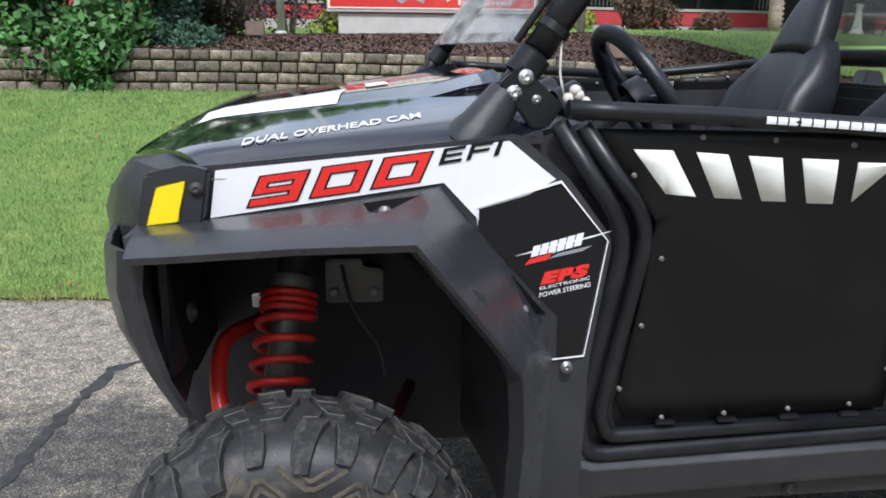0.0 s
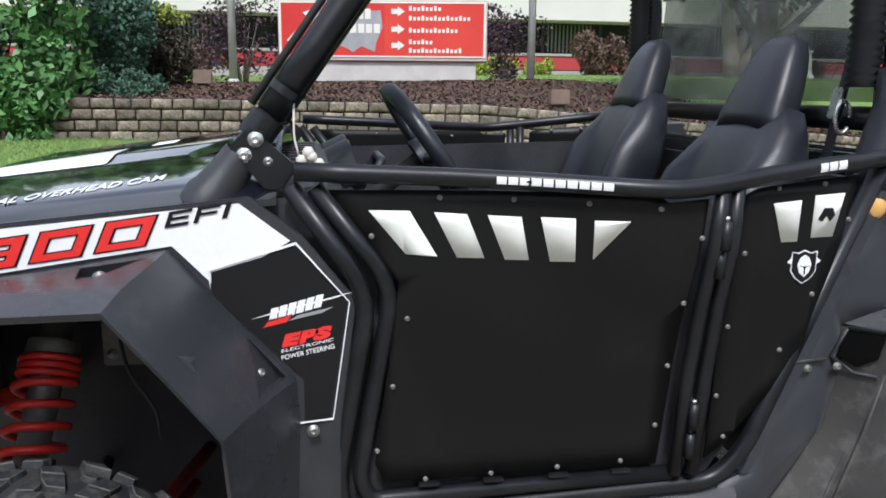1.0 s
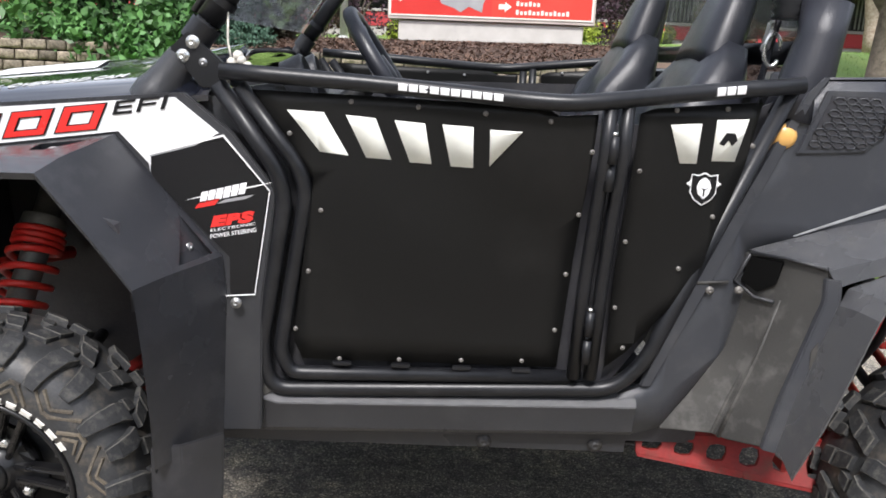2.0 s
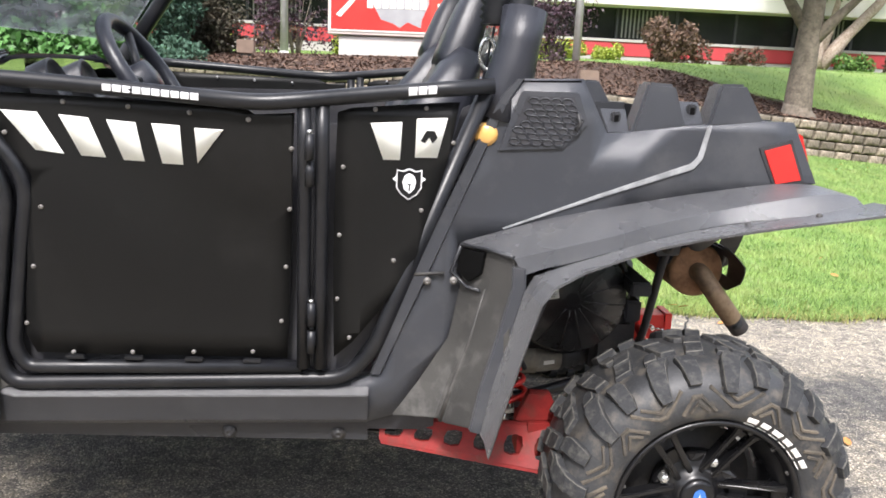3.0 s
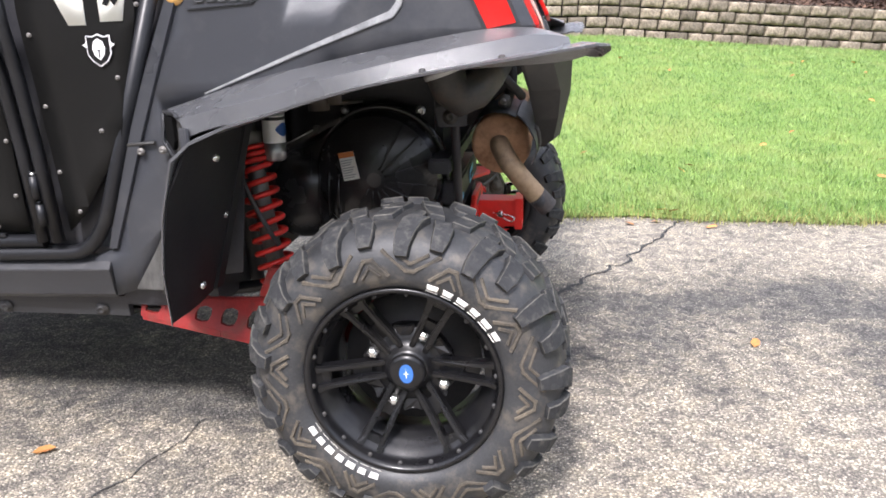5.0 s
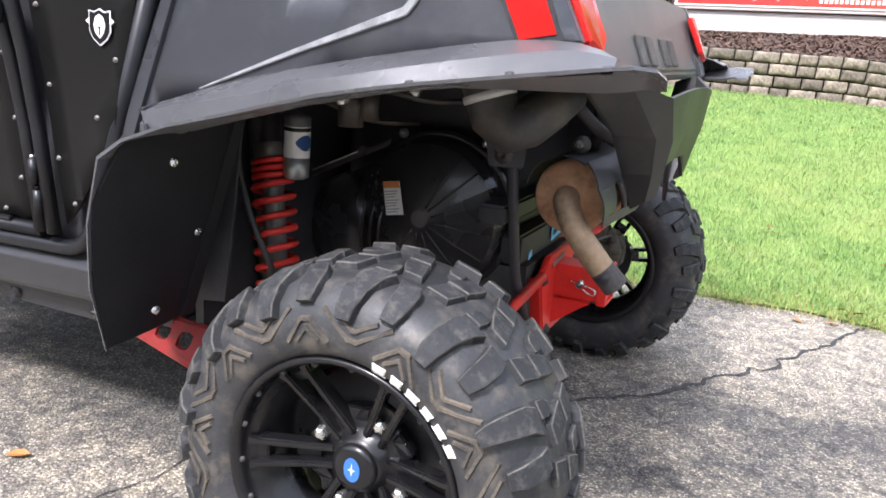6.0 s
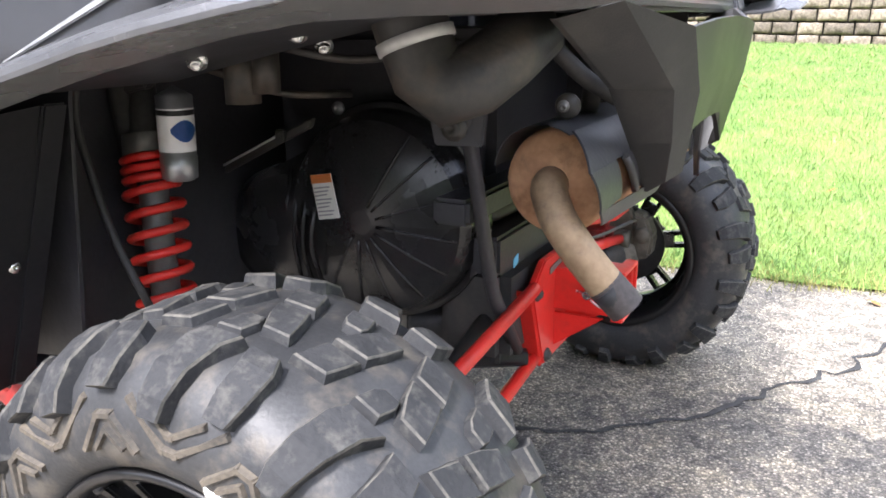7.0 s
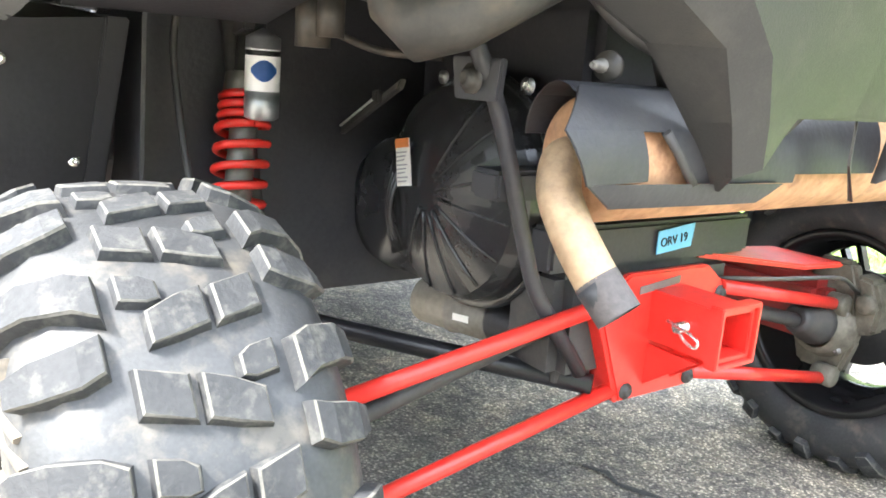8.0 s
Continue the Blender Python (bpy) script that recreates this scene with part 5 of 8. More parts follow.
for k, kind in enumerate("900"):
    o = (-0.072 + k * 0.1025, 1.824, 0.982 + k * 0.0150)
    r, u = (0.080, 0.0, 0.011), (0.0, 0.0, 0.048)
    italic("numeral", numeral(kind, 0.035), o, r, u, 0.28, DECAL_BLACK, 0.0035, fender)
    italic("numeral", numeral(kind, -0.01), o, r, u, 0.28, DECAL_RED, 0.005, fender)
for k, ch in enumerate("EFI"):
    bars = {"E": [[(0, 0), (0.2, 0), (0.2, 1), (0, 1)], [(0.2, 0.8), (1, 0.8), (1, 1), (0.2, 1)], [(0.2, 0.42), (0.92, 0.42), (0.92, 0.60), (0.2, 0.60)], [(0.2, 0), (1, 0), (1, 0.2), (0.2, 0.2)]],
            "F": [[(0, 0), (0.2, 0), (0.2, 1), (0, 1)], [(0.2, 0.8), (1, 0.8), (1, 1), (0.2, 1)], [(0.2, 0.42), (0.92, 0.42), (0.92, 0.60), (0.2, 0.60)]],
            "I": [[(0, 0), (0.22, 0), (0.22, 1), (0, 1)]]}[ch]
    italic("character", bars, (0.246 + k * 0.047, 1.824, 1.052 + k * 0.0075), (0.038, 0, 0.006), (0, 0, 0.026), 0.25, DECAL_BLACK, 0.004, fender)
lettering("EPS", 0.027, DECAL_RED, fender, (0.432, 1.8215, 0.837), (1, 0, 0.18), (0, 0, 1), width=0.094, shear=0.25, bold=0.002)
lettering("ELECTRONIC", 0.008, WHITE, fender, (0.432, 1.8215, 0.826), (1, 0, 0.20), (0, 0, 1), width=0.094, shear=0.15)
lettering("POWER STEERING", 0.012, WHITE, fender, (0.432, 1.8215, 0.812), (1, 0, 0.20), (0, 0, 1), width=0.096, shear=0.15, bold=0.0001)
for i in range(6):
    italic("lettering_bar", [[(0, 0), (0.8, 0), (0.8, 1), (0, 1)]], (0.412 + i * 0.0155, 1.824, 0.884 + i * 0.0042), (0.0165, 0, 0.0036), (0, 0, 0.022), 0.3, WHITE, 0.004, fender)
italic("lettering_bar", [[(0, 0), (1, 0), (1, 1), (0, 1)]], (0.383, 1.824, 0.889), (0.14, 0, 0.033), (0, 0, 0.003), 0.3, WHITE, 0.0042, fender)
italic("lettering_bar", [[(0, 0), (1, 0), (1, 1), (0, 1)]], (0.402, 1.824, 0.873), (0.04, 0, 0.009), (0, 0, 0.012), 0.3, DECAL_RED, 0.004, fender)
italic("lettering_bar", [[(0, 0), (1, 0), (1, 1), (0, 1)]], (0.445, 1.824, 0.884), (0.06, 0, 0.013), (0, 0, 0.006), 0.3, DECAL_GREY, 0.004, fender)

# flare over the front wheel
body_line = [(-0.245, 1.800, 0.957), (-0.134, 1.812, 0.963), (0.05, 1.818, 0.985), (0.250, 1.818, 1.016), (0.345, 1.822, 0.905), (0.456, 1.816, 0.778), (0.462, 1.822, 0.70), (0.455, 1.824, 0.52), (0.450, 1.824, 0.385)]
crease = [(-0.240, 1.720, 0.953), (-0.165, 1.690, 0.967), (0.03, 1.676, 0.980), (0.206, 1.672, 0.985), (0.300, 1.674, 0.868), (0.385, 1.676, 0.770), (0.396, 1.680, 0.66), (0.392, 1.690, 0.52), (0.388, 1.700, 0.385)]
lip = [(-0.238, 1.668, 0.936), (-0.160, 1.628, 0.949), (0.02, 1.612, 0.962), (0.190, 1.610, 0.965), (0.275, 1.606, 0.862), (0.353, 1.600, 0.764), (0.362, 1.606, 0.65), (0.362, 1.630, 0.52), (0.362, 1.650, 0.385)]
edge_in = [(x, y + 0.006, z - 0.012) for x, y, z in lip]
inner = [(x + (0.03 if i < 3 else -0.012), y + 0.05, z - 0.016) for i, (x, y, z) in enumerate(lip)]


def flare_point(u, v):
    """A place on the upper face of the flare: u along its corners, v from the body to the crease."""
    i = min(int(u), len(body_line) - 2)
    a, b = Vector(body_line[i]).lerp(Vector(body_line[i + 1]), u - i), Vector(crease[i]).lerp(Vector(crease[i + 1]), u - i)
    return a.lerp(b, v)


def flare_vertex(u, v):
    """The flare's face with its two bolt pockets: a wedge near the top corner and one above the knee."""
    k = max(0.0, min(1.0, (v - 0.20) / 0.46))
    if 2.36 <= u <= 2.86:
        f = (u - 2.36) / 0.50
        lo, hi = 2.36 + 0.12 * k, 2.86 - 0.24 * k
        sunk = 0.20 < v < 0.66 and 2.36 < u < 2.86
        return flare_point(lo + (hi - lo) * f, v) + (Vector((0, 0.45, -0.9)) * 0.017 * (1.05 - k) if sunk else Vector())
    if 4.25 <= u <= 5.0:
        q = max(0.0, min(1.0, (u - 4.30) / 0.63))
        low = 0.10 + 0.62 * q
        w = 0.10 * v / 0.20 if v <= 0.20 else (0.10 + (low - 0.10) * k if v < 0.66 else low + (1 - low) * (v - 0.66) / 0.34)
        sunk = 0.20 < v < 0.66 and u < 4.93
        return flare_point(u, w) + (Vector((-0.45, 0.75, -0.25)) * 0.028 * q if sunk else Vector())
    return flare_point(u, v)


us = sorted(set([float(i) for i in range(9)] + [2.2, 2.35, 2.36, 2.361, 2.45, 2.55, 2.65, 2.75, 2.859, 2.86, 2.88, 2.95, 4.1, 4.2, 4.25, 4.30, 4.929, 4.931] + [4.30 + 0.063 * i for i in range(1, 10)] + [5.0 + 0.15 * i for i in range(1, 20)]))
face = [[flare_vertex(u, v) for u in us] for v in (0.0, 0.10, 0.20, 0.201, 0.30, 0.42, 0.54, 0.659, 0.66, 0.78, 0.90, 1.0)]


def along(line):
    return [Vector(line[min(int(u), 7)]).lerp(Vector(line[min(int(u), 7) + 1]), u - min(int(u), 7)) for u in us]


flare = part("front_flare", sheet(face + [along(lip), along(edge_in), along(inner)], 0.006, away=(0, 1, 0.0)), FLARE, vehicle, "satin black wheel-arch flare")
bolt(flare_vertex(2.60, 0.40), flare, 0.007, (0, -0.5, 0.85), BOLT)
bolt(flare_vertex(4.741, 0.42), flare, 0.006, (0.6, -0.7, 0.3), BOLT)
bolt((0.485, 1.806, 0.682), fender, 0.008)
bolt((0.418, 1.775, 0.655), fender, 0.006)
bolt((0.392, 1.765, 0.505), fender, 0.008, mat=CHROME)
front_lip = [[(-0.223, 1.695, 0.940), (-0.255, 1.705, 0.940), (-0.290, 1.765, 0.935), (-0.312, 1.86, 0.930), (-0.335, 2.05, 0.93)],
             [(-0.231, 1.700, 0.873), (-0.262, 1.712, 0.873), (-0.294, 1.770, 0.868), (-0.310, 1.86, 0.860), (-0.33, 2.05, 0.86)],
             [(-0.220, 1.705, 0.800), (-0.250, 1.718, 0.800), (-0.282, 1.775, 0.794), (-0.300, 1.86, 0.785), (-0.32, 2.05, 0.78)],
             [(-0.203, 1.725, 0.715), (-0.226, 1.740, 0.715), (-0.248, 1.790, 0.712), (-0.262, 1.86, 0.712), (-0.28, 2.05, 0.71)],
             [(-0.180, 1.770, 0.630), (-0.196, 1.785, 0.625), (-0.206, 1.815, 0.615), (-0.212, 1.87, 0.610), (-0.23, 2.05, 0.60)]]
part("arch_liner", sheet([[(-0.242, y, 0.955), (-0.238, y, 0.5 * (0.955 + low)), (-0.215, y, low)] for y, low in ((1.725, 0.78), (1.85, 0.68), (2.05, 0.60), (2.42, 0.58))], 0.008, away=(-1, 0, 0)), LINER, vehicle, "black liner ahead of the front wheel")
part("fender_lip", sheet(front_lip, 0.010, smooth=True, away=(0.8, 0.4, 0)), PLASTIC, vehicle, "rounded black corner moulding ahead of the wheel")
part("liner_clip", lathe([(0, 0.022), (0.006, 0.020), (0.008, 0.010), (0.012, 0.009), (0.013, 0)], (-0.226, 2.085, 0.714), (1, -0.3, 0), 14), PLATE_METAL, vehicle, "dull liner fastener")
part("mud_flap", sheet([[(0.345, 1.675, 0.42), (0.40, 1.69, 0.42), (0.47, 1.75, 0.42)], [(0.342, 1.68, 0.33), (0.40, 1.70, 0.325), (0.465, 1.76, 0.32)], [(0.345, 1.69, 0.195), (0.40, 1.72, 0.175), (0.455, 1.77, 0.18)]], 0.008, away=(0, 1, 0), bevel=0.003), FLARE, vehicle, "black front mud flap")
part("inner_fender", sheet([[(0.366, 1.69, z), (0.385, 1.80, z), (0.385, 2.02, z), (0.36, 2.25, z)] for z in (0.36, 0.55, 0.72)] + [[(0.30, 1.66, 0.86), (0.31, 1.80, 0.87), (0.30, 2.02, 0.88), (0.28, 2.25, 0.88)], [(0.18, 1.66, 0.945), (0.18, 1.80, 0.96), (0.18, 2.02, 0.97), (0.18, 2.25, 0.97)], [(-0.17, 1.68, 0.935), (-0.18, 1.80, 0.95), (-0.18, 2.02, 0.96), (-0.18, 2.25, 0.96)]], 0.008, away=(0.4, 0, 1)), LINER, vehicle, "black inner fender liner")
part("front_bulkhead", sheet([[(-0.30, 2.34, z), (0.1, 2.30, z), (0.40, 2.28, z)] for z in (0.30, 0.6, 0.97)], 0.02), LINER, vehicle)


# -- suspension --
def shock(top, bottom, r, wire, turns, coil_from, label, turns_tight=3):
    a, b = Vector(top), Vector(bottom)
    d = b - a
    u = d.normalized()
    s = part("shock_absorber", tube([a - u * 0.02, a + d * 0.90], r * 0.56, 18), SHOCK_BODY, vehicle, label)
    part("shaft", tube([a + d * 0.7, b + u * 0.02], 0.008, 10), CHROME, s, "bright shock shaft")
    part("collar", lathe([(-0.02, r * 0.9), (0.012, r * 0.95), (0.016, r * 0.7)], a + d * coil_from, u, 24), SHOCK_BODY, s, "threaded alloy preload collar")
    p = a + d * (coil_from + 0.03)
    q = a + d * (coil_from + 0.13)
    part("helper_spring", helix(p, q, r * 0.94, wire * 0.95, turns_tight, 20), RED, s, "tightly wound red helper spring")
    part("spring", helix(q, b, r, wire, turns, 22), RED, s, "red coil spring")
    part("spring_seat", lathe([(-0.006, r * 1.15), (0.006, r * 1.15), (0.01, r * 0.5)], b, u, 24), ALU, s)
    part("eyelet", lathe([(-0.018, 0.016), (0.018, 0.016), (0.018, 0.006), (-0.018, 0.006), (-0.018, 0.016)], b + u * 0.035, (0, 1, 0), 16), DARK, s)
    return s


shock((-0.005, 2.14, 0.90), (-0.055, 1.925, 0.53), 0.054, 0.0085, 5.2, 0.36, "grey front shock with red coil springs")
rear_shock = shock((1.613, 2.064, 0.83), (1.700, 1.995, 0.385), 0.040, 0.0070, 9.0, 0.225, "grey rear shock with red coil springs")
part("reservoir", lathe([(0, 0.0), (0.0, 0.020), (0.004, 0.0265), (0.035, 0.0275), (0.036, 0.0265), (0.125, 0.0265), (0.13, 0.018), (0.14, 0.0)], (1.694, 2.048, 0.685), (0.02, 0.0, 1), 28), ALU, rear_shock, "grey shock reservoir")
part("reservoir_wrap", lathe([(0.045, 0.0270), (0.108, 0.0270)], (1.694, 2.048, 0.685), (0.02, 0.0, 1), 28), WHITE, rear_shock, "white wrap on the reservoir")
part("reservoir_band", lathe([(0.098, 0.0274), (0.106, 0.0274)], (1.694, 2.048, 0.685), (0.02, 0.0, 1), 28), DECAL_BLACK, rear_shock)
bm = bmesh.new()
rows = []
for k in range(9):
    a = radians(-62 + 11 * k)
    low, high = 0.076 - 0.017 * math.sin(math.pi * (k + 0.5) / 9), 0.076 + 0.015 * math.sin(math.pi * (k + 0.5) / 9)
    rows.append([(1.694 + 0.02 * (low + high) / 2 + 0.0279 * math.cos(a), 2.048 + 0.0277 * math.sin(a), 0.685 + z) for z in (low, high)])
part("reservoir_mark", sheet(rows, 0.0004, away=(0, 0, 0.01), bm=bm), BLUE, rear_shock, "blue mark on the wrap")
for sgn in (1, -1):
    def P(x, y, z):
        return (x, y if sgn > 0 else 2 * YC - y, z)
    arm = part("front_a_arm", tube([P(-0.06, 2.28, 0.65), P(-0.165, 2.05, 0.665), P(-0.165, 1.97, 0.58), P(-0.13, 1.90, 0.48), P(-0.03, 1.84, 0.36)], 0.017, 12, 0.08), RED, vehicle, "red front suspension arm")
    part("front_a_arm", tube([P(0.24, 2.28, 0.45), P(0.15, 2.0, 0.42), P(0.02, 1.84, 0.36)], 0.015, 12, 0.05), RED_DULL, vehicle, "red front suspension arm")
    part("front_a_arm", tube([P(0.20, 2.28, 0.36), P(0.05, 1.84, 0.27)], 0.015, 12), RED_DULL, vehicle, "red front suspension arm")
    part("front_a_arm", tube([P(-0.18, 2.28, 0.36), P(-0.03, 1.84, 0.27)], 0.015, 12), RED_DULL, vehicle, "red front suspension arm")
    part("drive_shaft", tube([P(0.0, 2.3, 0.42), P(0.0, 1.85, HUB_Z)], 0.016, 12), DARK, vehicle)
    part("knuckle", block((-0.05, min(P(0, 1.80, 0)[1], P(0, 1.87, 0)[1]), 0.23), (0.05, max(P(0, 1.80, 0)[1], P(0, 1.87, 0)[1]), 0.42), 0.015), ALLOY, vehicle)
part("control_box", prism([(0.045, 2.16, 0.700), (0.045, 2.16, 0.798), (0.125, 2.16, 0.798), (0.125, 2.16, 0.780), (0.170, 2.16, 0.775), (0.170, 2.16, 0.700)], (0, 0.05, 0), 0.004), PLATE_METAL, vehicle, "dull grey bracket plate")
bolt((0.065, 2.158, 0.727), vehicle, 0.008)
bolt((0.150, 2.158, 0.727), vehicle, 0.008)
part("wire_clip", block((-0.105, 2.10, 0.715), (-0.055, 2.105, 0.745), 0.002), CHROME, vehicle)
part("cable", tube([(0.08, 2.15, 0.79), (0.10, 2.12, 0.70), (0.16, 2.10, 0.62), (0.17, 2.08, 0.56)], 0.004, 8, 0.05), DARK, vehicle)
part("front_frame_tube", tube([(-0.2, 2.2, 0.94), (0.05, 2.2, 0.90), (0.36, 2.2, 0.70)], 0.016, 10, 0.1), DARK, vehicle)

# -- roll cage --
PIL = [(0.335, 1.880, 1.118), (0.423, 1.880, 1.241), (0.560, 1.890, 1.437), (0.80, 1.93, 1.77), (1.02, 1.96, 1.89), (1.50, 1.96, 1.91), (1.62, 1.95, 1.80), (1.665, 1.93, 1.50), (1.63, 1.89, 1.17), (1.60, 1.90, 0.95)]
for f in (lambda p: p, mir):
    part("cage_tube", tube([f(p) for p in PIL[1:]], 0.0265, 16, 0.10), SATIN, vehicle, "satin black roll cage tube")
    part("cage_tube", tube([f(p) for p in PIL[:2]], 0.024, 16), SATIN, vehicle)
    d = Vector(f(PIL[1])) - Vector(f(PIL[0]))
    part("cage_foot", lathe([(-0.055, 0.049), (-0.025, 0.048), (-0.012, 0.043), (0.03, 0.036), (0.065, 0.032)], f(PIL[0]), d, 24), PLASTIC, vehicle, "black cage boot")
    part("cage_collar", lathe([(0.10, 0.031), (0.145, 0.031)], f(PIL[0]), d, 20), SATIN, vehicle)
    part("cage_collar", lathe([(0.19, 0.030), (0.205, 0.030)], f(PIL[0]), d, 20), SATIN, vehicle)
    fy = f((0, 1.850, 0))[1]
    sy = -1 if fy < YC else 1
    br = part("cage_bracket", prism([(0.352, fy, 1.185), (0.392, fy, 1.222), (0.405, fy, 1.205), (0.468, fy, 1.150), (0.440, fy, 1.110), (0.412, fy, 1.110), (0.400, fy, 1.125)], (0, -sy * 0.02, 0), 0.003), SATIN, vehicle, "black bracket plate with two bright bolts")
    bolt((0.398, fy, 1.198), br, 0.0095, (0, sy, 0), CHROME, 0.010)
    bolt((0.378, fy, 1.171), br, 0.0095, (0, sy, 0), CHROME, 0.010)
    bolt((0.418, fy, 1.160), br, 0.006, (0, sy, 0))
for x, z in ((1.02, 1.89), (1.50, 1.91)):
    part("cage_tube", tube([(x, 1.96, z), (x, 2 * YC - 1.96, z)], 0.0265, 14), SATIN, vehicle, "satin black roll cage tube")
part("cage_tube", tube([(1.66, 1.93, 1.235), (1.66, 2 * YC - 1.93, 1.235)], 0.0265, 14), SATIN, vehicle, "satin black roll cage tube")
bm = bmesh.new()
d = (Vector(PIL[2]) - Vector(PIL[1])).normalized()
a, b = Vector(PIL[1]) + d * 0.02 + Vector((-0.045, 0.012, 0.0)), Vector(PIL[1]) + d * 0.62 + Vector((-0.045, 0.03, 0.0))
ws = part("windshield", prism([a, b, mir(b), mir(a)], (0.004, 0, -0.003), 0), WINDSHIELD, vehicle, "scuffed clear half windshield")
ws.visible_shadow = False
part("windshield_edge", tube([a, b], 0.007, 8), DARK, ws)
pane = part("rear_panel", prism([(1.655, 1.98, 1.27), (1.69, 1.98, 1.82), (1.69, 2 * YC - 1.98, 1.82), (1.655, 2 * YC - 1.98, 1.27)], (0.004, 0, 0), 0), CLEAR, vehicle, "clear plastic rear panel")
pane.visible_shadow = False
for f in (lambda p: p, mir):
    q = [(1.600, 1.945, 1.30 + 0.0165 * i) for i in range(33)]
    bm = bmesh.new()
    pts, rad = [], []
    for i, p in enumerate(q):
        pts += [f((p[0], p[1], p[2])), f((p[0], p[1], p[2] + 0.009))]
        rad += [0.037, 0.029]
    tube(pts, rad, 16, bm=bm)
    part("ribbed_sleeve", bm, SATIN, vehicle, "black ribbed protective sleeve on the cage")
bm = bmesh.new()
pts = [(1.60, 1.885, 1.10), (1.612, 1.885, 1.15), (1.632, 1.887, 1.20), (1.645, 1.89, 1.26), (1.655, 1.90, 1.33)]
part("pillar_boot", tube(pts, [0.055, 0.047, 0.052, 0.046, 0.050], 14, bm=bm), SEAT, vehicle, "wrinkled black vinyl boot on the rear pillar")

# -- doors --
def door_y(x, z):
    """The doors lean inwards at the foot and bow outwards at the top near the hinge."""
    return 1.826 + 0.11 * max(0.0, 0.80 - z) - 0.070 * math.exp(-((x - 1.13) / 0.2) ** 2) * smooth01((z - 0.78) / 0.30)


def rivets(points, parent):
    for x, z in points:
        bolt((x, door_y(x, z) - 0.005, z), parent, 0.0036, mat=PLATE_METAL)


BAR = [(0.462, 1.147), (0.60, 1.1415), (0.72, 1.137), (0.86, 1.130), (0.98, 1.124), (1.06, 1.120), (1.13, 1.1185), (1.20, 1.126), (1.30, 1.138), (1.44, 1.154), (1.588, 1.170)]


for side in (1, -1):
    def Y(y):
        return y if side > 0 else 2 * YC - y
    def PT(pts):
        return [(x, Y(1.824 + 0.11 * max(0.0, 0.80 - z)), z) for x, z in pts]
    def on_door(out):
        return lambda x, z: Y(door_y(x, z) - out)

    def DT(pts):
        return [(x, Y(door_y(x, z) - 0.014), z) for x, z in pts]
    t = side * 0.004
    before = set(vehicle.children_recursive)
    door = part("door", bent_panel([(0.517, 1.114), (0.6405, 0.9463), (0.5973, 0.5925), (0.6154, 0.5502), (1.1617, 0.5524), (1.186, 1.1), (1.11, 1.094), (1.085, 1.108)], on_door(0.004), t), SKIN, vehicle, "black aluminium door skin with pale cut-outs")
    rear = part("door", bent_panel([(1.27, 1.104), (1.298, 1.114), (1.52, 1.134), (1.5, 1.01), (1.4306, 0.7594), (1.3052, 0.5925), (1.2652, 0.5566), (1.2617, 0.8005)], on_door(0.004), t), SKIN, vehicle, "narrow black rear door skin")
    part("door_bar", tube([(x, Y(door_y(x, 1.12) - 0.020), z) for x, z in BAR], 0.0165, 14, 0.05), SATIN, door, "satin black top bar of the door")
    part("door_frame_tube", tube(PT([(0.452, 1.122), (0.5886, 0.9281), (0.5262, 0.5659), (0.5457, 0.4747), (1.2914, 0.5038), (1.3517, 0.5712), (1.574, 1.16)]), 0.017, 14, 0.07), SATIN, vehicle, "satin black door opening tube")
    part("door_frame_tube", tube(PT([(0.495, 1.12), (0.6299, 0.9402), (0.5671, 0.5659), (0.5881, 0.5145), (1.1936, 0.5296)]), 0.0155, 14, 0.06), SATIN, door, "satin black door tube")
    part("door_frame_tube", tube(DT([(1.1984, 0.5343), (1.2003, 0.749), (1.2038, 0.9004), (1.206, 1.02), (1.206, 1.112)]), 0.0145, 12), SATIN, door)
    part("door_frame_tube", tube(DT([(1.235, 0.5343), (1.2364, 0.749), (1.2388, 0.9004), (1.241, 1.02), (1.241, 1.122)]), 0.0145, 12), SATIN, rear)
    part("inner_panel", panel([(0.46, 0.50), (0.46, 1.07), (0.62, 1.06), (1.50, 1.08), (1.36, 0.62), (1.28, 0.50)], Y(1.882), side * 0.006, 0.0), LINER, vehicle)
    for k, z in enumerate((1.035, 0.98, 0.665, 0.60)):
        y = door_y(1.22, z) - 0.026
        hinge = part("hinge", tube([(1.217, Y(y), z - 0.026), (1.2175, Y(y), z + 0.026)], 0.010, 12), SATIN, door, "small black barrel hinge")
        part("hinge_pin", tube([(1.217, Y(y), z + 0.0265), (1.217, Y(y), z + 0.034)], 0.006, 8), CHROME if k % 2 == 0 else SATIN, hinge)
    bars = [[(0.587, 1.078), (0.659, 1.076), (0.709, 0.993), (0.652, 0.999)], [(0.702, 1.073), (0.761, 1.069), (0.794, 0.989), (0.744, 0.991)], [(0.798, 1.067), (0.858, 1.064), (0.874, 0.985), (0.831, 0.986)],
            [(0.892, 1.064), (0.952, 1.063), (0.956, 0.983), (0.912, 0.983)], [(0.984, 1.060), (1.045, 1.060), (0.987, 0.988)]]
    for b in bars:
        part("cut_out", bent_panel(b, on_door(0.0065), side * 0.002), PANEL_LIGHT, door, "pale polished cut-out panel")
    for b in ([(1.336, 1.084), (1.401, 1.088), (1.399, 1.009), (1.364, 1.009)], [(1.431, 1.096), (1.496, 1.100), (1.477, 1.016), (1.430, 1.015)]):
        part("cut_out", bent_panel(b, on_door(0.0065), side * 0.002), PANEL_LIGHT, rear, "pale polished cut-out panel")
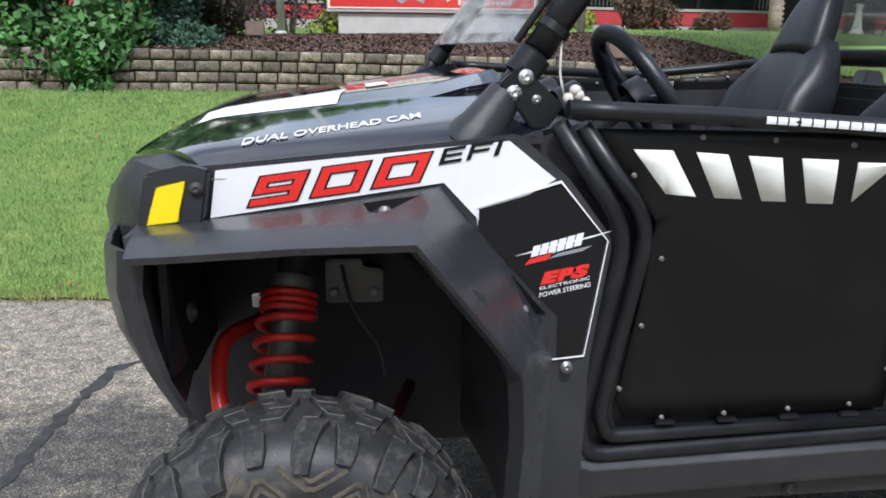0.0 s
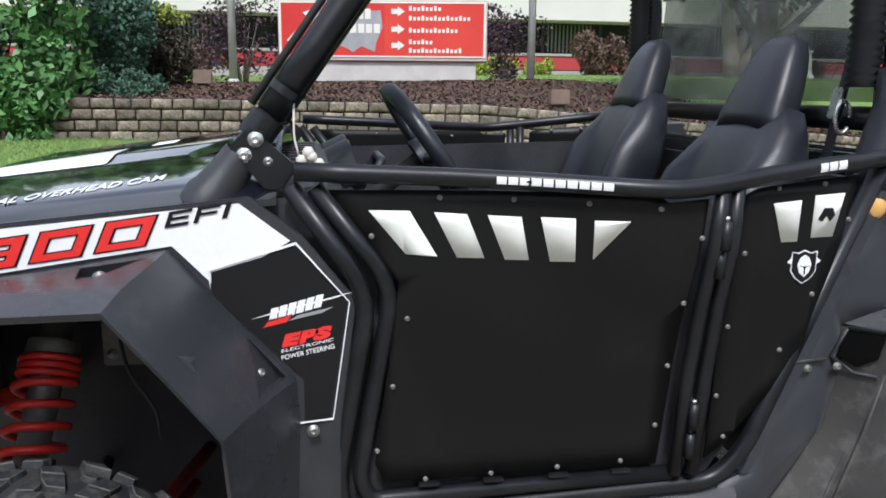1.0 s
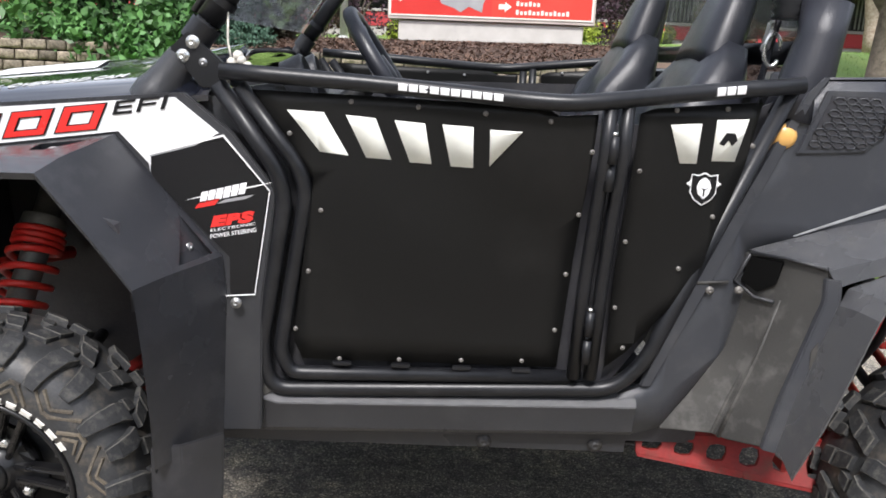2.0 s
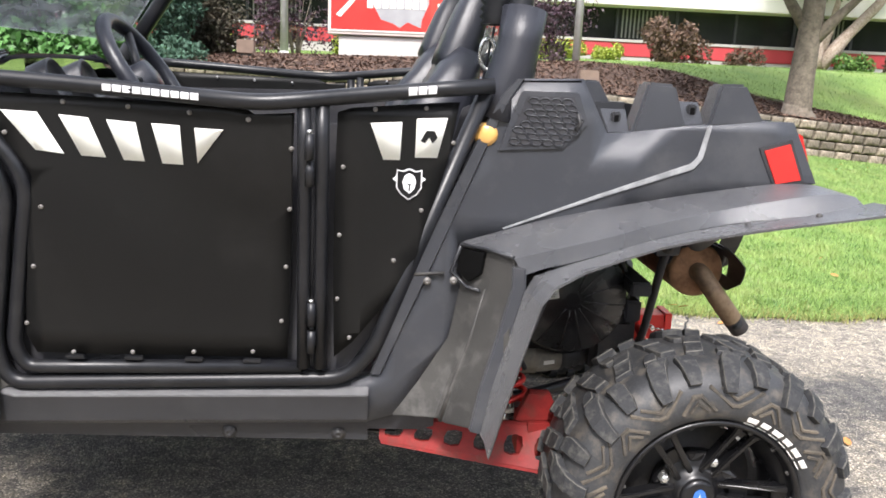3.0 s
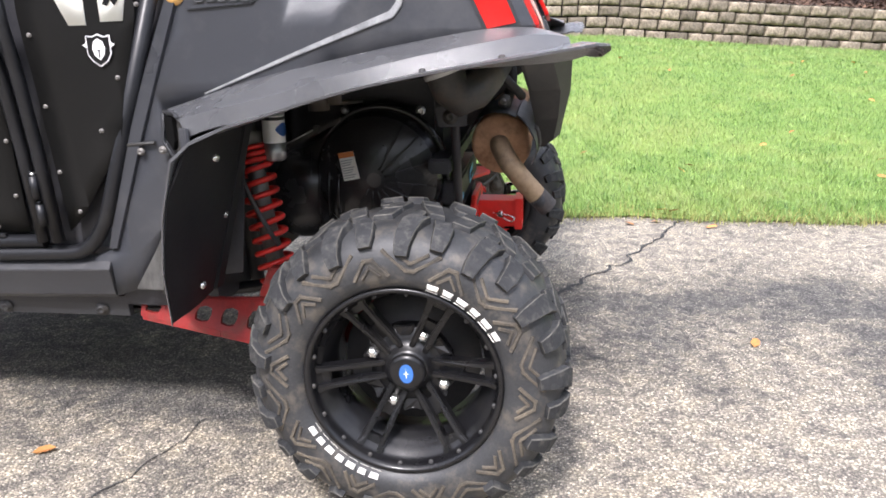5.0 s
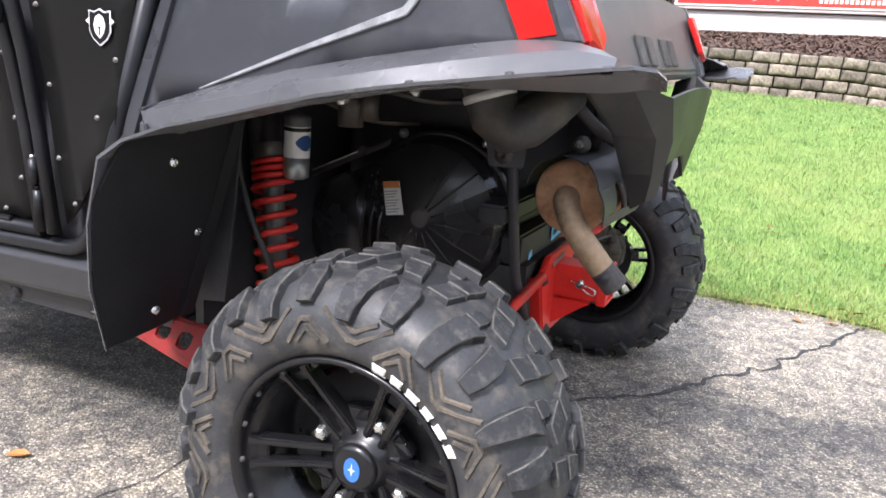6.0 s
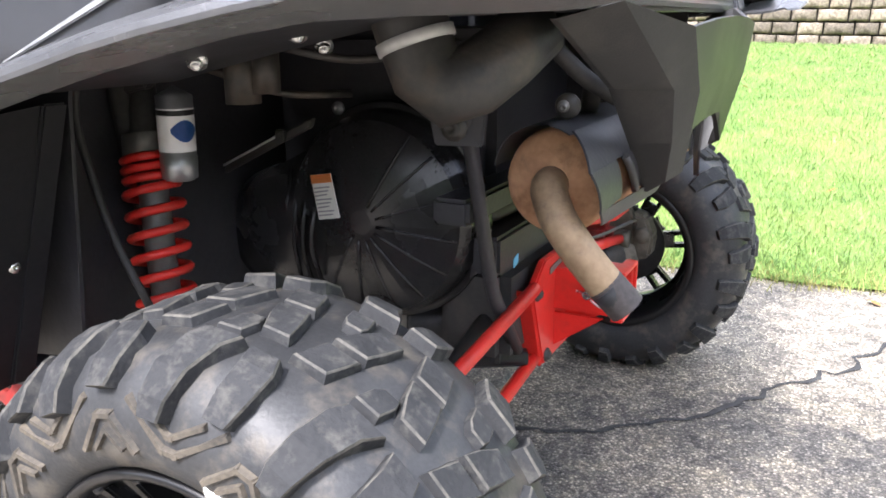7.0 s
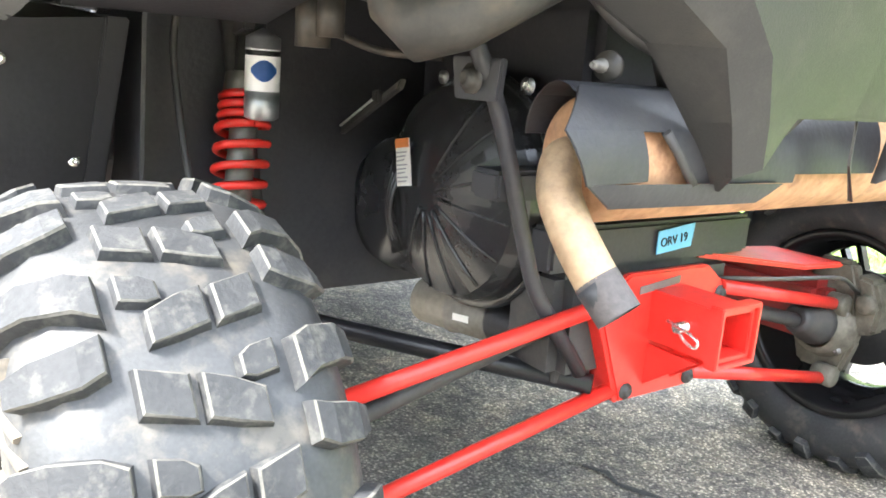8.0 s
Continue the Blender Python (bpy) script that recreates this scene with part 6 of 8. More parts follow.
    if side > 0:
        rivets([(0.592, 1.032), (0.655, 0.88), (0.6296, 0.7505), (0.6016, 0.6192), (0.6942, 0.5526), (0.8223, 0.5558), (0.9555, 0.56), (1.0856, 0.5643), (1.150, 0.640), (1.161, 0.767), (1.172, 0.898), (1.180, 1.028), (1.096, 1.083), (0.974, 1.09), (0.844, 1.095), (0.712, 1.099)], door)
        rivets([(1.282, 0.992), (1.275, 0.843), (1.2715, 0.6966), (1.2992, 0.6044), (1.3922, 0.7897), (1.448, 0.902), (1.51, 1.048), (1.45, 1.118), (1.345, 1.112)], rear)
        for x in (0.70, 0.826, 0.957, 1.085):
            part("weld_tab", block((x - 0.020, 1.838, 0.540), (x + 0.020, 1.850, 0.549), 0.002), SATIN, door)
    else:
        for x, z in ((0.712, 1.099), (0.848, 1.095), (0.984, 1.090), (1.345, 1.112), (1.450, 1.118)):
            bolt((x, Y(door_y(x, z)) - 0.004, z), door, 0.0039)
        # the vehicle leans a little to this side's neighbour, so the far doors stand higher
        for ob in set(vehicle.children_recursive) - before:
            ob.data.transform(Matrix.Translation((0, 0, 0.042)))

# marks on the door
door_l = bpy.data.objects["door"]
SHIELD = [(1.392, 0.990), (1.406, 0.9865), (1.4195, 0.9925), (1.433, 0.9865), (1.447, 0.990), (1.447, 0.951), (1.437, 0.936), (1.4195, 0.9245), (1.402, 0.936), (1.392, 0.951)]
emb = part("emblem", panel(SHIELD[:5] + [(1.447, 0.975), (1.456, 0.970), (1.446, 0.963)] + SHIELD[5:] + [(1.393, 0.963), (1.382, 0.969), (1.392, 0.975)], 1.8115, 0.002), WHITE, vehicle, "white shield emblem")
part("emblem_core", panel([(1.4195 + (x - 1.4195) * 0.91, 0.9585 + (z - 0.9585) * 0.92) for x, z in SHIELD], 1.8105, 0.002), DECAL_BLACK, emb)
part("emblem_core", panel([(1.405, 0.963), (1.410, 0.977), (1.420, 0.983), (1.430, 0.977), (1.435, 0.963), (1.431, 0.948), (1.421, 0.938), (1.409, 0.948)], 1.8095, 0.002), WHITE, emb)
part("emblem_core", panel([(1.408, 0.962), (1.419, 0.957), (1.4185, 0.944), (1.4225, 0.944), (1.422, 0.957), (1.433, 0.962), (1.422, 0.960), (1.419, 0.960)], 1.8085, 0.002), DECAL_BLACK, emb)
part("decal", panel([(1.440, 1.050), (1.452, 1.072), (1.470, 1.072), (1.476, 1.058), (1.466, 1.046), (1.458, 1.058), (1.450, 1.046)], 1.8120, 0.001), DECAL_BLACK, vehicle)


def bar_sticker(x0, x1, n, h, label):
    """White marks on the door bar."""
    st = None
    for i in range(n):
        a = x0 + (x1 - x0) * i / n
        b = a + (x1 - x0) / n * 0.84
        za, zb = bar_z(a), bar_z(b)
        rows = []
        for k in range(5):
            ang = radians(-34 + 17 * k) * h / 0.011
            rows.append([(a, bar_y(a) - 0.0182 * math.cos(ang), za + 0.0182 * math.sin(ang)), (b, bar_y(b) - 0.0182 * math.cos(ang), zb + 0.0182 * math.sin(ang))])
        p = part("sticker", sheet(rows, 0.001), WHITE, bpy.data.objects["door_bar"], label)


def bar_y(x):
    """Place of the top bar, straight between its bends."""
    for (x0, z0), (x1, z1) in zip(BAR, BAR[1:]):
        if x <= x1:
            return door_y(x0, 1.12) + (door_y(x1, 1.12) - door_y(x0, 1.12)) * (x - x0) / (x1 - x0) - 0.020
    return door_y(BAR[-1][0], 1.12) - 0.020


def bar_z(x):
    for (x0, z0), (x1, z1) in zip(BAR, BAR[1:]):
        if x <= x1:
            return z0 + (z1 - z0) * (x - x0) / (x1 - x0)
    return BAR[-1][1]


bar_sticker(0.805, 1.005, 10, 0.0068, "white block sticker on the door bar")
bar_sticker(1.412, 1.472, 3, 0.0085, "white block sticker on the door bar")
part("side_lamp", lathe([(0, 0.026), (0.006, 0.025), (0.014, 0.016), (0.016, 0)], (1.580, 1.846, 1.068), (-0.2, -1, 0), 20), AMBER, vehicle, "round amber side lamp")

# -- sill --
sill_rows = []
for x in (0.40, 0.47, 0.56, 0.9, 1.27, 1.345):
    up_shift = 0.06 * smooth01((0.52 - x) / 0.1)
    k = 0.025 * (x - 0.74)
    sill_rows.append([(x, 1.93, 0.322), (x, 1.908, 0.326), (x, 1.902, 0.366 + k), (x, 1.870, 0.374 + k), (x, 1.860, 0.386 + k), (x, 1.850, 0.440 + k + up_shift), (x, 1.846, 0.450 + k + up_shift), (x, 1.872, 0.477 + k + up_shift), (x, 1.890, 0.480 + k + up_shift)])
part("sill", sheet(sill_rows, 0.02, away=(0, 1, 0), bevel=0.004), PLASTIC, vehicle, "textured black rocker moulding")
part("sill_corner", prism([(0.508, 1.838, 0.534), (0.470, 1.842, 0.474), (0.516, 1.846, 0.446), (0.566, 1.860, 0.472)], (0, 0.03, 0), 0.005), PLASTIC_DUSTY, vehicle, "chamfered corner of the rocker moulding")
for x in (1.02, 1.275):
    bolt((x, 1.902, 0.344), vehicle, 0.012, (0, -1, -0.2), DARK, 0.008)
part("underbody", block((0.42, 1.94, 0.325), (1.42, 2 * YC - 1.94, 0.345), 0.01), DARK, vehicle, "flat skid plate")
part("tub", sheet([[(0.42, 1.88, 0.50), (1.50, 1.88, 0.50)], [(0.42, 1.90, 0.36), (1.50, 1.90, 0.36)], [(0.42, 2 * YC - 1.90, 0.36), (1.50, 2 * YC - 1.90, 0.36)], [(0.42, 2 * YC - 1.88, 0.50), (1.50, 2 * YC - 1.88, 0.50)]], 0.01, away=(0, 0, 1)), LINER, vehicle, "black cabin floor")
part("firewall", block((0.42, 1.88, 0.36), (0.45, 2 * YC - 1.88, 1.08), 0.0), LINER, vehicle)
part("rear_firewall", block((1.56, 1.90, 0.36), (1.58, 2 * YC - 1.90, 1.12), 0.0), LINER, vehicle)

# -- rear body --
def glide2(points):
    """A smooth curve through places given as (x, z)."""
    return [(p.x, p.z) for p in glide([(x, 0, z) for x, z in points], 16)]


def bed_y(z):
    """The bed side stands upright and leans inward at the foot."""
    return 1.842 + 0.06 * max(0.0, 0.80 - z)


def bed_side(Y, sgn, name):
    outline = [(1.305, 0.490), (1.365, 0.515), (1.445, 0.755), (1.590, 1.100), (1.640, 1.187), (1.781, 1.193), (1.842, 1.080), (1.893, 1.086), (2.010, 1.104), (2.058, 1.108), (2.185, 1.121), (2.250, 1.121), (2.318, 0.990), (2.0, 0.925), (1.70, 0.868), (1.540, 0.828), (1.532, 0.80), (1.548, 0.74), (1.520, 0.60), (1.402, 0.412), (1.340, 0.392), (1.305, 0.40)]
    return part(name, bent_panel(outline, lambda x, z: Y(bed_y(z)), sgn * 0.018, 0.1), FADED, vehicle, "faded textured black cargo bed side")


for sgn in (1, -1):
    def Y(y):
        return y if sgn > 0 else 2 * YC - y
    bed = bed_side(Y, sgn, "bed_side")
    teeth = [[(1.893, 1.080), (1.922, 1.193), (1.981, 1.190), (2.012, 1.100)], [(2.058, 1.100), (2.080, 1.196), (2.135, 1.197), (2.186, 1.115)]]
    for tth in teeth:
        tp = [(x, Y(1.842), z) for x, z in tth]
        part("rail_block", prism(tp, (0.0, sgn * 0.07, 0.0), 0.006), FADED, bed, "raised bed rail block")
    part("bed_rail", prism([(1.842, Y(1.858), 1.078), (2.250, Y(1.858), 1.119), (2.250, Y(1.93), 1.119), (1.842, Y(1.93), 1.078)], (0, 0, -0.02), 0.004), PLASTIC, bed)
    part("bed_inner", panel([(1.66, 1.180), (1.78, 1.185), (1.845, 1.092), (1.90, 1.098), (2.05, 1.118), (2.24, 1.122), (2.24, 0.95), (1.66, 0.95)], Y(1.925), sgn * 0.01, 0.002), PLASTIC, bed)
    part("bed_cap", prism([(1.640, Y(1.842), 1.187), (1.781, Y(1.842), 1.193), (1.80, Y(1.93), 1.185), (1.64, Y(1.93), 1.180)], (0, 0, -0.012), 0.004), PLASTIC, bed)
    # sloping pocket floors with tie-down slots between the blocks
    for x0, x1, zb in ((1.846, 1.893, 1.082), (2.014, 2.056, 1.105)):
        pk = part("rail_pocket", prism([(x0, Y(1.856), zb), (x1, Y(1.856), zb + 0.003), (x1 + 0.006, Y(1.922), zb + 0.050), (x0 - 0.006, Y(1.922), zb + 0.050)], (0, 0.0, -0.006), 0.0015), PLASTIC, bed)
        part("tie_down", block((x0 + 0.014, min(Y(1.884), Y(1.900)), zb + 0.016), (x0 + 0.034, max(Y(1.884), Y(1.900)), zb + 0.044), 0.003), PLASTIC, pk, "grey tie-down clip")
        part("slot", block((x0 + 0.019, min(Y(1.8825), Y(1.886)), zb + 0.022), (x0 + 0.029, max(Y(1.8825), Y(1.886)), zb + 0.037), 0.001), VOID, pk)
    if sgn > 0:
        # air intake with a mesh grille
        vent = part("vent_frame", prism([(1.607, 1.836, 1.034), (1.650, 1.836, 1.162), (1.772, 1.836, 1.164), (1.798, 1.836, 1.098), (1.748, 1.836, 1.043)], (0, 0.006, 0), 0.002), FADED, bed, "raised air intake surround")
        part("vent_back", panel([(1.625, 1.046), (1.662, 1.152), (1.763, 1.154), (1.784, 1.098), (1.742, 1.053)], 1.8345, 0.001, 0.0), LINER, bed)
        bm = bmesh.new()
        for k in range(8):
            for j in range(-1, 7):
                cx, cz = 1.640 + j * 0.024 + (k % 2) * 0.012 + k * 0.0035, 1.056 + k * 0.0125
                right = 1.752 + min(max(cz - 1.053, 0) * 0.75, 0.03) - max(0.0, cz - 1.10) * 0.4
                left = 1.630 + (cz - 1.046) * 0.35
                if cx + 0.005 > right or cx - 0.004 < left:
                    continue
                ring = [(cx + 0.0122 * math.cos(a) * (1.0 if abs(math.cos(a)) > 0.7 else 0.9), 1.8328, cz + 0.0070 * math.sin(a)) for a in (math.pi / 3 * q for q in range(6))]
                tube(ring + [ring[0], ring[1]], 0.0016, 4, bm=bm)
        part("vent_mesh", bm, FADED, bed, "honeycomb grille")
        part("vent_clip", tube([(1.770, 1.829, 1.085), (1.778, 1.826, 1.10), (1.772, 1.829, 1.12)], 0.004, 8), DARK, bed)
        # pressed crease, its highlight painted as a pale strip
        part("crease", prism([(1.625, 1.8405, 0.866), (1.83, 1.8405, 0.948), (2.030, 1.8405, 1.024), (2.044, 1.8405, 1.040), (2.058, 1.8405, 1.106), (2.069, 1.8405, 1.108), (2.056, 1.8405, 1.034), (2.038, 1.8405, 1.011), (1.83, 1.8405, 0.938), (1.630, 1.8405, 0.863)], (0.0, -0.004, 0.0), 0.0018), LIT_EDGE, bed, "pressed line in a pale colour that paints its highlight")
        left = [(1.348, 0.515), (1.432, 0.757), (1.596, 1.13), (1.640, 1.187)]
        right = [(1.372, 0.515), (1.470, 0.757), (1.617, 1.12), (1.655, 1.187)]
        part("crease", sheet([[(x, bed_y(z) - 0.001, z) for x, z in glide2(left)], [(x + 0.003, bed_y(z) - 0.008, z) for x, z in glide2(left)], [(x - 0.003, bed_y(z) - 0.008, z) for x, z in glide2(right)], [(x, bed_y(z) - 0.001, z) for x, z in glide2(right)]], 0.002, away=(0, 1, 0), bevel=0.001), FADED, bed)
        part("seam", tube([(1.437, 1.838, 0.757), (1.505, 1.836, 0.762)], 0.004, 8), PLASTIC_DUSTY, bed)
        bolt((1.468, 1.836, 0.742), bed, 0.006, mat=PLATE_METAL)
        bolt((1.525, 1.825, 0.748), bed, 0.006, mat=PLATE_METAL)
        lens = part("tail_reflector", prism([(2.190, 1.836, 1.058), (2.246, 1.836, 1.075), (2.281, 1.836, 0.997), (2.225, 1.836, 0.986)], (0, 0.004, 0), 0.001), LENS_RED, bed, "red side reflector")
        part("reflector_frame", prism([(2.178, 1.839, 1.064), (2.250, 1.839, 1.085), (2.292, 1.839, 0.990), (2.222, 1.839, 0.976)], (0, 0.003, 0), 0.001), PLASTIC, bed)

    # flare over the rear wheel
    top = [(1.540, 1.836, 0.834), (1.62, 1.836, 0.859), (1.70, 1.836, 0.884), (1.76, 1.836, 0.899), (1.84, 1.836, 0.917), (2.0, 1.836, 0.950), (2.16, 1.836, 0.978), (2.24, 1.836, 0.988), (2.325, 1.836, 0.987), (2.380, 1.836, 0.966)]
    ridge = [(1.635, 1.690, 0.832), (1.70, 1.697, 0.848), (1.76, 1.708, 0.861), (1.84, 1.720, 0.879), (1.92, 1.732, 0.902), (2.0, 1.745, 0.920), (2.08, 1.757, 0.937), (2.16, 1.765, 0.952), (2.24, 1.771, 0.966), (2.32, 1.778, 0.977), (2.382, 1.788, 0.971)]
    low = [(1.655, 1.684, 0.799), (1.70, 1.692, 0.814), (1.76, 1.703, 0.826), (1.84, 1.715, 0.848), (1.92, 1.727, 0.871), (2.0, 1.738, 0.890), (2.08, 1.744, 0.907), (2.16, 1.744, 0.920), (2.24, 1.740, 0.931), (2.32, 1.736, 0.942), (2.388, 1.748, 0.951)]
    fl = part("rear_flare", sheet([[(x, Y(y), z) for x, y, z in r] for r in (glide(top, 26), glide(ridge, 26), glide(low, 26))], 0.007, away=(0, sgn, -0.3), bevel=0.0035), FLARE_FADED, vehicle, "textured black rear wheel-arch flare")
    lipline = [(1.598, 1.632, 0.425), (1.618, 1.585, 0.555), (1.642, 1.565, 0.668), (1.672, 1.563, 0.775), (1.70, 1.583, 0.803), (1.76, 1.608, 0.829), (1.84, 1.636, 0.851), (1.92, 1.650, 0.874), (2.0, 1.648, 0.894), (2.08, 1.645, 0.910), (2.16, 1.645, 0.924), (2.24, 1.645, 0.936), (2.32, 1.645, 0.948), (2.38, 1.648, 0.957), (2.43, 1.660, 0.964), (2.452, 1.695, 0.962), (2.456, 1.745, 0.952), (2.444, 1.830, 0.935)]
    lipback = [(1.586, 1.688, 0.450), (1.606, 1.686, 0.560), (1.632, 1.682, 0.660), (1.658, 1.676, 0.768), (1.678, 1.690, 0.798), (1.75, 1.708, 0.820), (1.84, 1.722, 0.847), (1.92, 1.735, 0.870), (2.0, 1.745, 0.889), (2.08, 1.750, 0.906), (2.16, 1.755, 0.918), (2.24, 1.772, 0.922), (2.31, 1.800, 0.924), (2.36, 1.825, 0.926), (2.39, 1.838, 0.930), (2.405, 1.845, 0.934), (2.415, 1.850, 0.936), (2.420, 1.856, 0.934)]
    part("flare_extension", sheet([[(x, Y(y), z) for x, y, z in r] for r in (lipback, [Vector((a[0] + (b[0] - a[0]) * 0.4, a[1] + (b[1] - a[1]) * 0.4, max(a[2], b[2] - 0.001))) for a, b in zip(lipback, lipline)], lipline)], 0.005, away=(0.5, 0.1 * sgn, -1)), FLARE_FADED, fl, "flexible black flare extension")
    for p in ((2.115, 1.712, 0.921), (2.262, 1.712, 0.944)):
        bolt((p[0], Y(p[1] - 0.006), p[2] - 0.003), fl, 0.0045, (0, -0.4 * sgn, 0.9), DARK, 0.003)
    # scoop and the part of the flare in front of the wheel
    part("flare_front", sheet([[(x, Y(y), z) for x, y, z in r] for r in (
        [(1.530, 1.846, 0.828), (1.590, 1.775, 0.832), (1.602, 1.755, 0.834), (1.638, 1.692, 0.832)],
        [(1.545, 1.847, 0.765), (1.588, 1.780, 0.765), (1.597, 1.760, 0.765), (1.640, 1.690, 0.760)],
        [(1.520, 1.850, 0.610), (1.556, 1.792, 0.620), (1.566, 1.762, 0.625), (1.620, 1.694, 0.645)],
        [(1.458, 1.852, 0.505), (1.522, 1.802, 0.512), (1.535, 1.765, 0.515), (1.603, 1.690, 0.540)],
        [(1.398, 1.853, 0.415), (1.500, 1.808, 0.430), (1.515, 1.770, 0.436), (1.588, 1.690, 0.455)])], 0.008, away=(0.6, 0.8 * sgn, 0), bevel=0.004), PLASTIC_DUSTY, vehicle, "scuffed grey-black panel in front of the rear wheel")
    strip = [(1.656, 1.676, 0.816), (1.658, 1.674, 0.770), (1.633, 1.681, 0.660), (1.607, 1.685, 0.558), (1.587, 1.687, 0.450)]
    part("flare_strip", sheet([[(x, Y(y), z) for x, y, z in strip], [(x - 0.022, Y(y + 0.012), z) for x, y, z in strip], [(x - 0.024, Y(y + 0.026), z) for x, y, z in strip]], 0.006, away=(0.6, 0.6 * sgn, 0), bevel=0.002), FADED, vehicle, "raised edge strip of the flare")
    part("panel_rib", tube([(x, Y(y), z) for x, y, z in ((1.592, 1.772, 0.745), (1.561, 1.776, 0.620), (1.529, 1.782, 0.512), (1.508, 1.787, 0.434))], 0.005, 8), PLASTIC_DUSTY, vehicle)
    part("rub_mark", prism([(1.622, Y(1.684), 0.672), (1.633, Y(1.683), 0.690), (1.634, Y(1.683), 0.655), (1.624, Y(1.684), 0.632)], (0, -0.002 * sgn, 0), 0), PLASTIC_DUSTY, vehicle)
    # the scoop's shaded mouth, painted as a black plate
    part("scoop_mouth", prism([(1.538, Y(1.822), 0.822), (1.582, Y(1.770), 0.824), (1.578, Y(1.780), 0.775), (1.556, Y(1.812), 0.750), (1.530, Y(1.838), 0.768)], (0.01, sgn * 0.01, 0), 0.001), VOID, vehicle, "black plate painting the shade in the air scoop")
    part("scoop_lip", tube([(x, Y(y), z) for x, y, z in ((1.538, 1.824, 0.828), (1.520, 1.842, 0.766), (1.553, 1.816, 0.738), (1.578, 1.776, 0.740))], 0.004, 8), PLASTIC, vehicle)
    part("scoop_lip", tube([(x, Y(y), z) for x, y, z in ((1.538, 1.824, 0.830), (1.588, 1.768, 0.834), (1.634, 1.692, 0.834))], 0.004, 8), PLASTIC, vehicle)
    lin = part("mud_flap", sheet([[(x, Y(y), z) for x, y, z in r] for r in (
        [(1.700, 1.592, 0.800), (1.708, 1.640, 0.804), (1.716, 1.73, 0.810), (1.718, 1.83, 0.82)],
        [(1.656, 1.568, 0.700), (1.676, 1.640, 0.700), (1.691, 1.70, 0.700), (1.693, 1.815, 0.70)],
        [(1.624, 1.590, 0.560), (1.642, 1.650, 0.560), (1.656, 1.70, 0.560), (1.658, 1.795, 0.56)],
        [(1.604, 1.632, 0.430), (1.616, 1.672, 0.436), (1.626, 1.71, 0.443), (1.628, 1.785, 0.45)])], 0.006, away=(-1, 0, 0)), FLAP, vehicle, "smooth black rear mud flap")
    for p in ((1.706, 1.690, 0.757), (1.672, 1.780, 0.620), (1.639, 1.710, 0.484)):
        bolt((p[0], Y(p[1]), p[2]), lin, 0.0056, (1, -0.15 * sgn, 0), CHROME, 0.004)
    part("flap_edge", prism([(1.712, Y(1.815), 0.82), (1.724, Y(1.815), 0.82), (1.634, Y(1.776), 0.45), (1.622, Y(1.776), 0.45)], (0.006, 0.03 * sgn, 0), 0.003), FLAP, vehicle)
    part("well_top", sheet([[(x, Y(y), z - 0.01) for y in (1.765, 1.87, 2.05)] for x, z in ((1.70, 0.84), (1.9, 0.885), (2.1, 0.925), (2.3, 0.96))], 0.006, away=(0, 0, 1)), LINER, vehicle)

part("quarter_liner", panel([(1.36, 0.42), (1.43, 0.76), (1.53, 1.12), (1.64, 1.17), (1.75, 1.00), (1.70, 0.82), (1.66, 0.46)], 1.868, 0.006, 0.0), LINER, vehicle)
# bed floor, tailgate and bumper
part("bed_floor", block((1.66, 1.90, 0.955), (2.30, 2 * YC - 1.90, 0.975), 0.004), PLASTIC, vehicle)
part("bed_front", block((1.645, 1.90, 0.955), (1.675, 2 * YC - 1.90, 1.16), 0.006), PLASTIC, vehicle)
gate = part("tailgate", prism([(2.230, 1.845, 1.118), (2.250, 1.845, 1.118), (2.322, 1.845, 0.945), (2.322, 1.845, 0.925), (2.295, 1.845, 0.925), (2.295, 1.845, 0.95)], (0, 2 * (YC - 1.845), 0), 0.006), PLASTIC, vehicle, "textured black tailgate")
for f in (lambda p: p, mir):
    tl = part("tail_lamp", prism([f(p) for p in ((2.266, 1.852, 1.092), (2.272, 1.955, 1.085), (2.318, 1.945, 0.992), (2.324, 1.910, 0.968), (2.314, 1.868, 0.985))], (0.012, 0, 0.006), 0.004), LENS_RED, gate, "red tail lamp")
    for k in range(2):
        part("tail_slot", prism([f(p) for p in ((2.291, 2.30 + k * 0.10, 1.015), (2.291, 2.375 + k * 0.10, 1.015), (2.316, 2.375 + k * 0.10, 0.955), (2.316, 2.30 + k * 0.10, 0.955))], (0.006, 0, 0.002), 0.003), PLASTIC_DUSTY, gate)
part("gate_step", prism([(2.28, 1.86, 1.02), (2.325, 1.86, 0.965), (2.335, 1.86, 0.93), (2.28, 1.86, 0.93)], (0, 0.10, 0), 0.004), FADED, gate)
part("gate_step", prism([(2.28, 2 * YC - 1.96, 1.02), (2.325, 2 * YC - 1.96, 0.965), (2.335, 2 * YC - 1.96, 0.93), (2.28, 2 * YC - 1.96, 0.93)], (0, 0.10, 0), 0.004), FADED, gate)
cols = [[(2.285, 2.03, 0.915), (2.345, 2.08, 0.934), (2.398, 2.22, 0.905), (2.404, 2.38, 0.915), (2.406, YC, 0.918)],
        [(2.300, 2.225, 0.826), (2.371, 2.257, 0.824), (2.396, 2.30, 0.820), (2.394, 2.38, 0.830), (2.392, YC, 0.835)],
        [(2.314, 2.292, 0.745), (2.366, 2.292, 0.750), (2.382, 2.335, 0.752), (2.374, 2.40, 0.757), (2.372, YC, 0.762)],
        [(2.326, 2.345, 0.668), (2.354, 2.325, 0.688), (2.372, 2.352, 0.700), (2.370, 2.385, 0.735), (2.370, 2.42, 0.757)]]
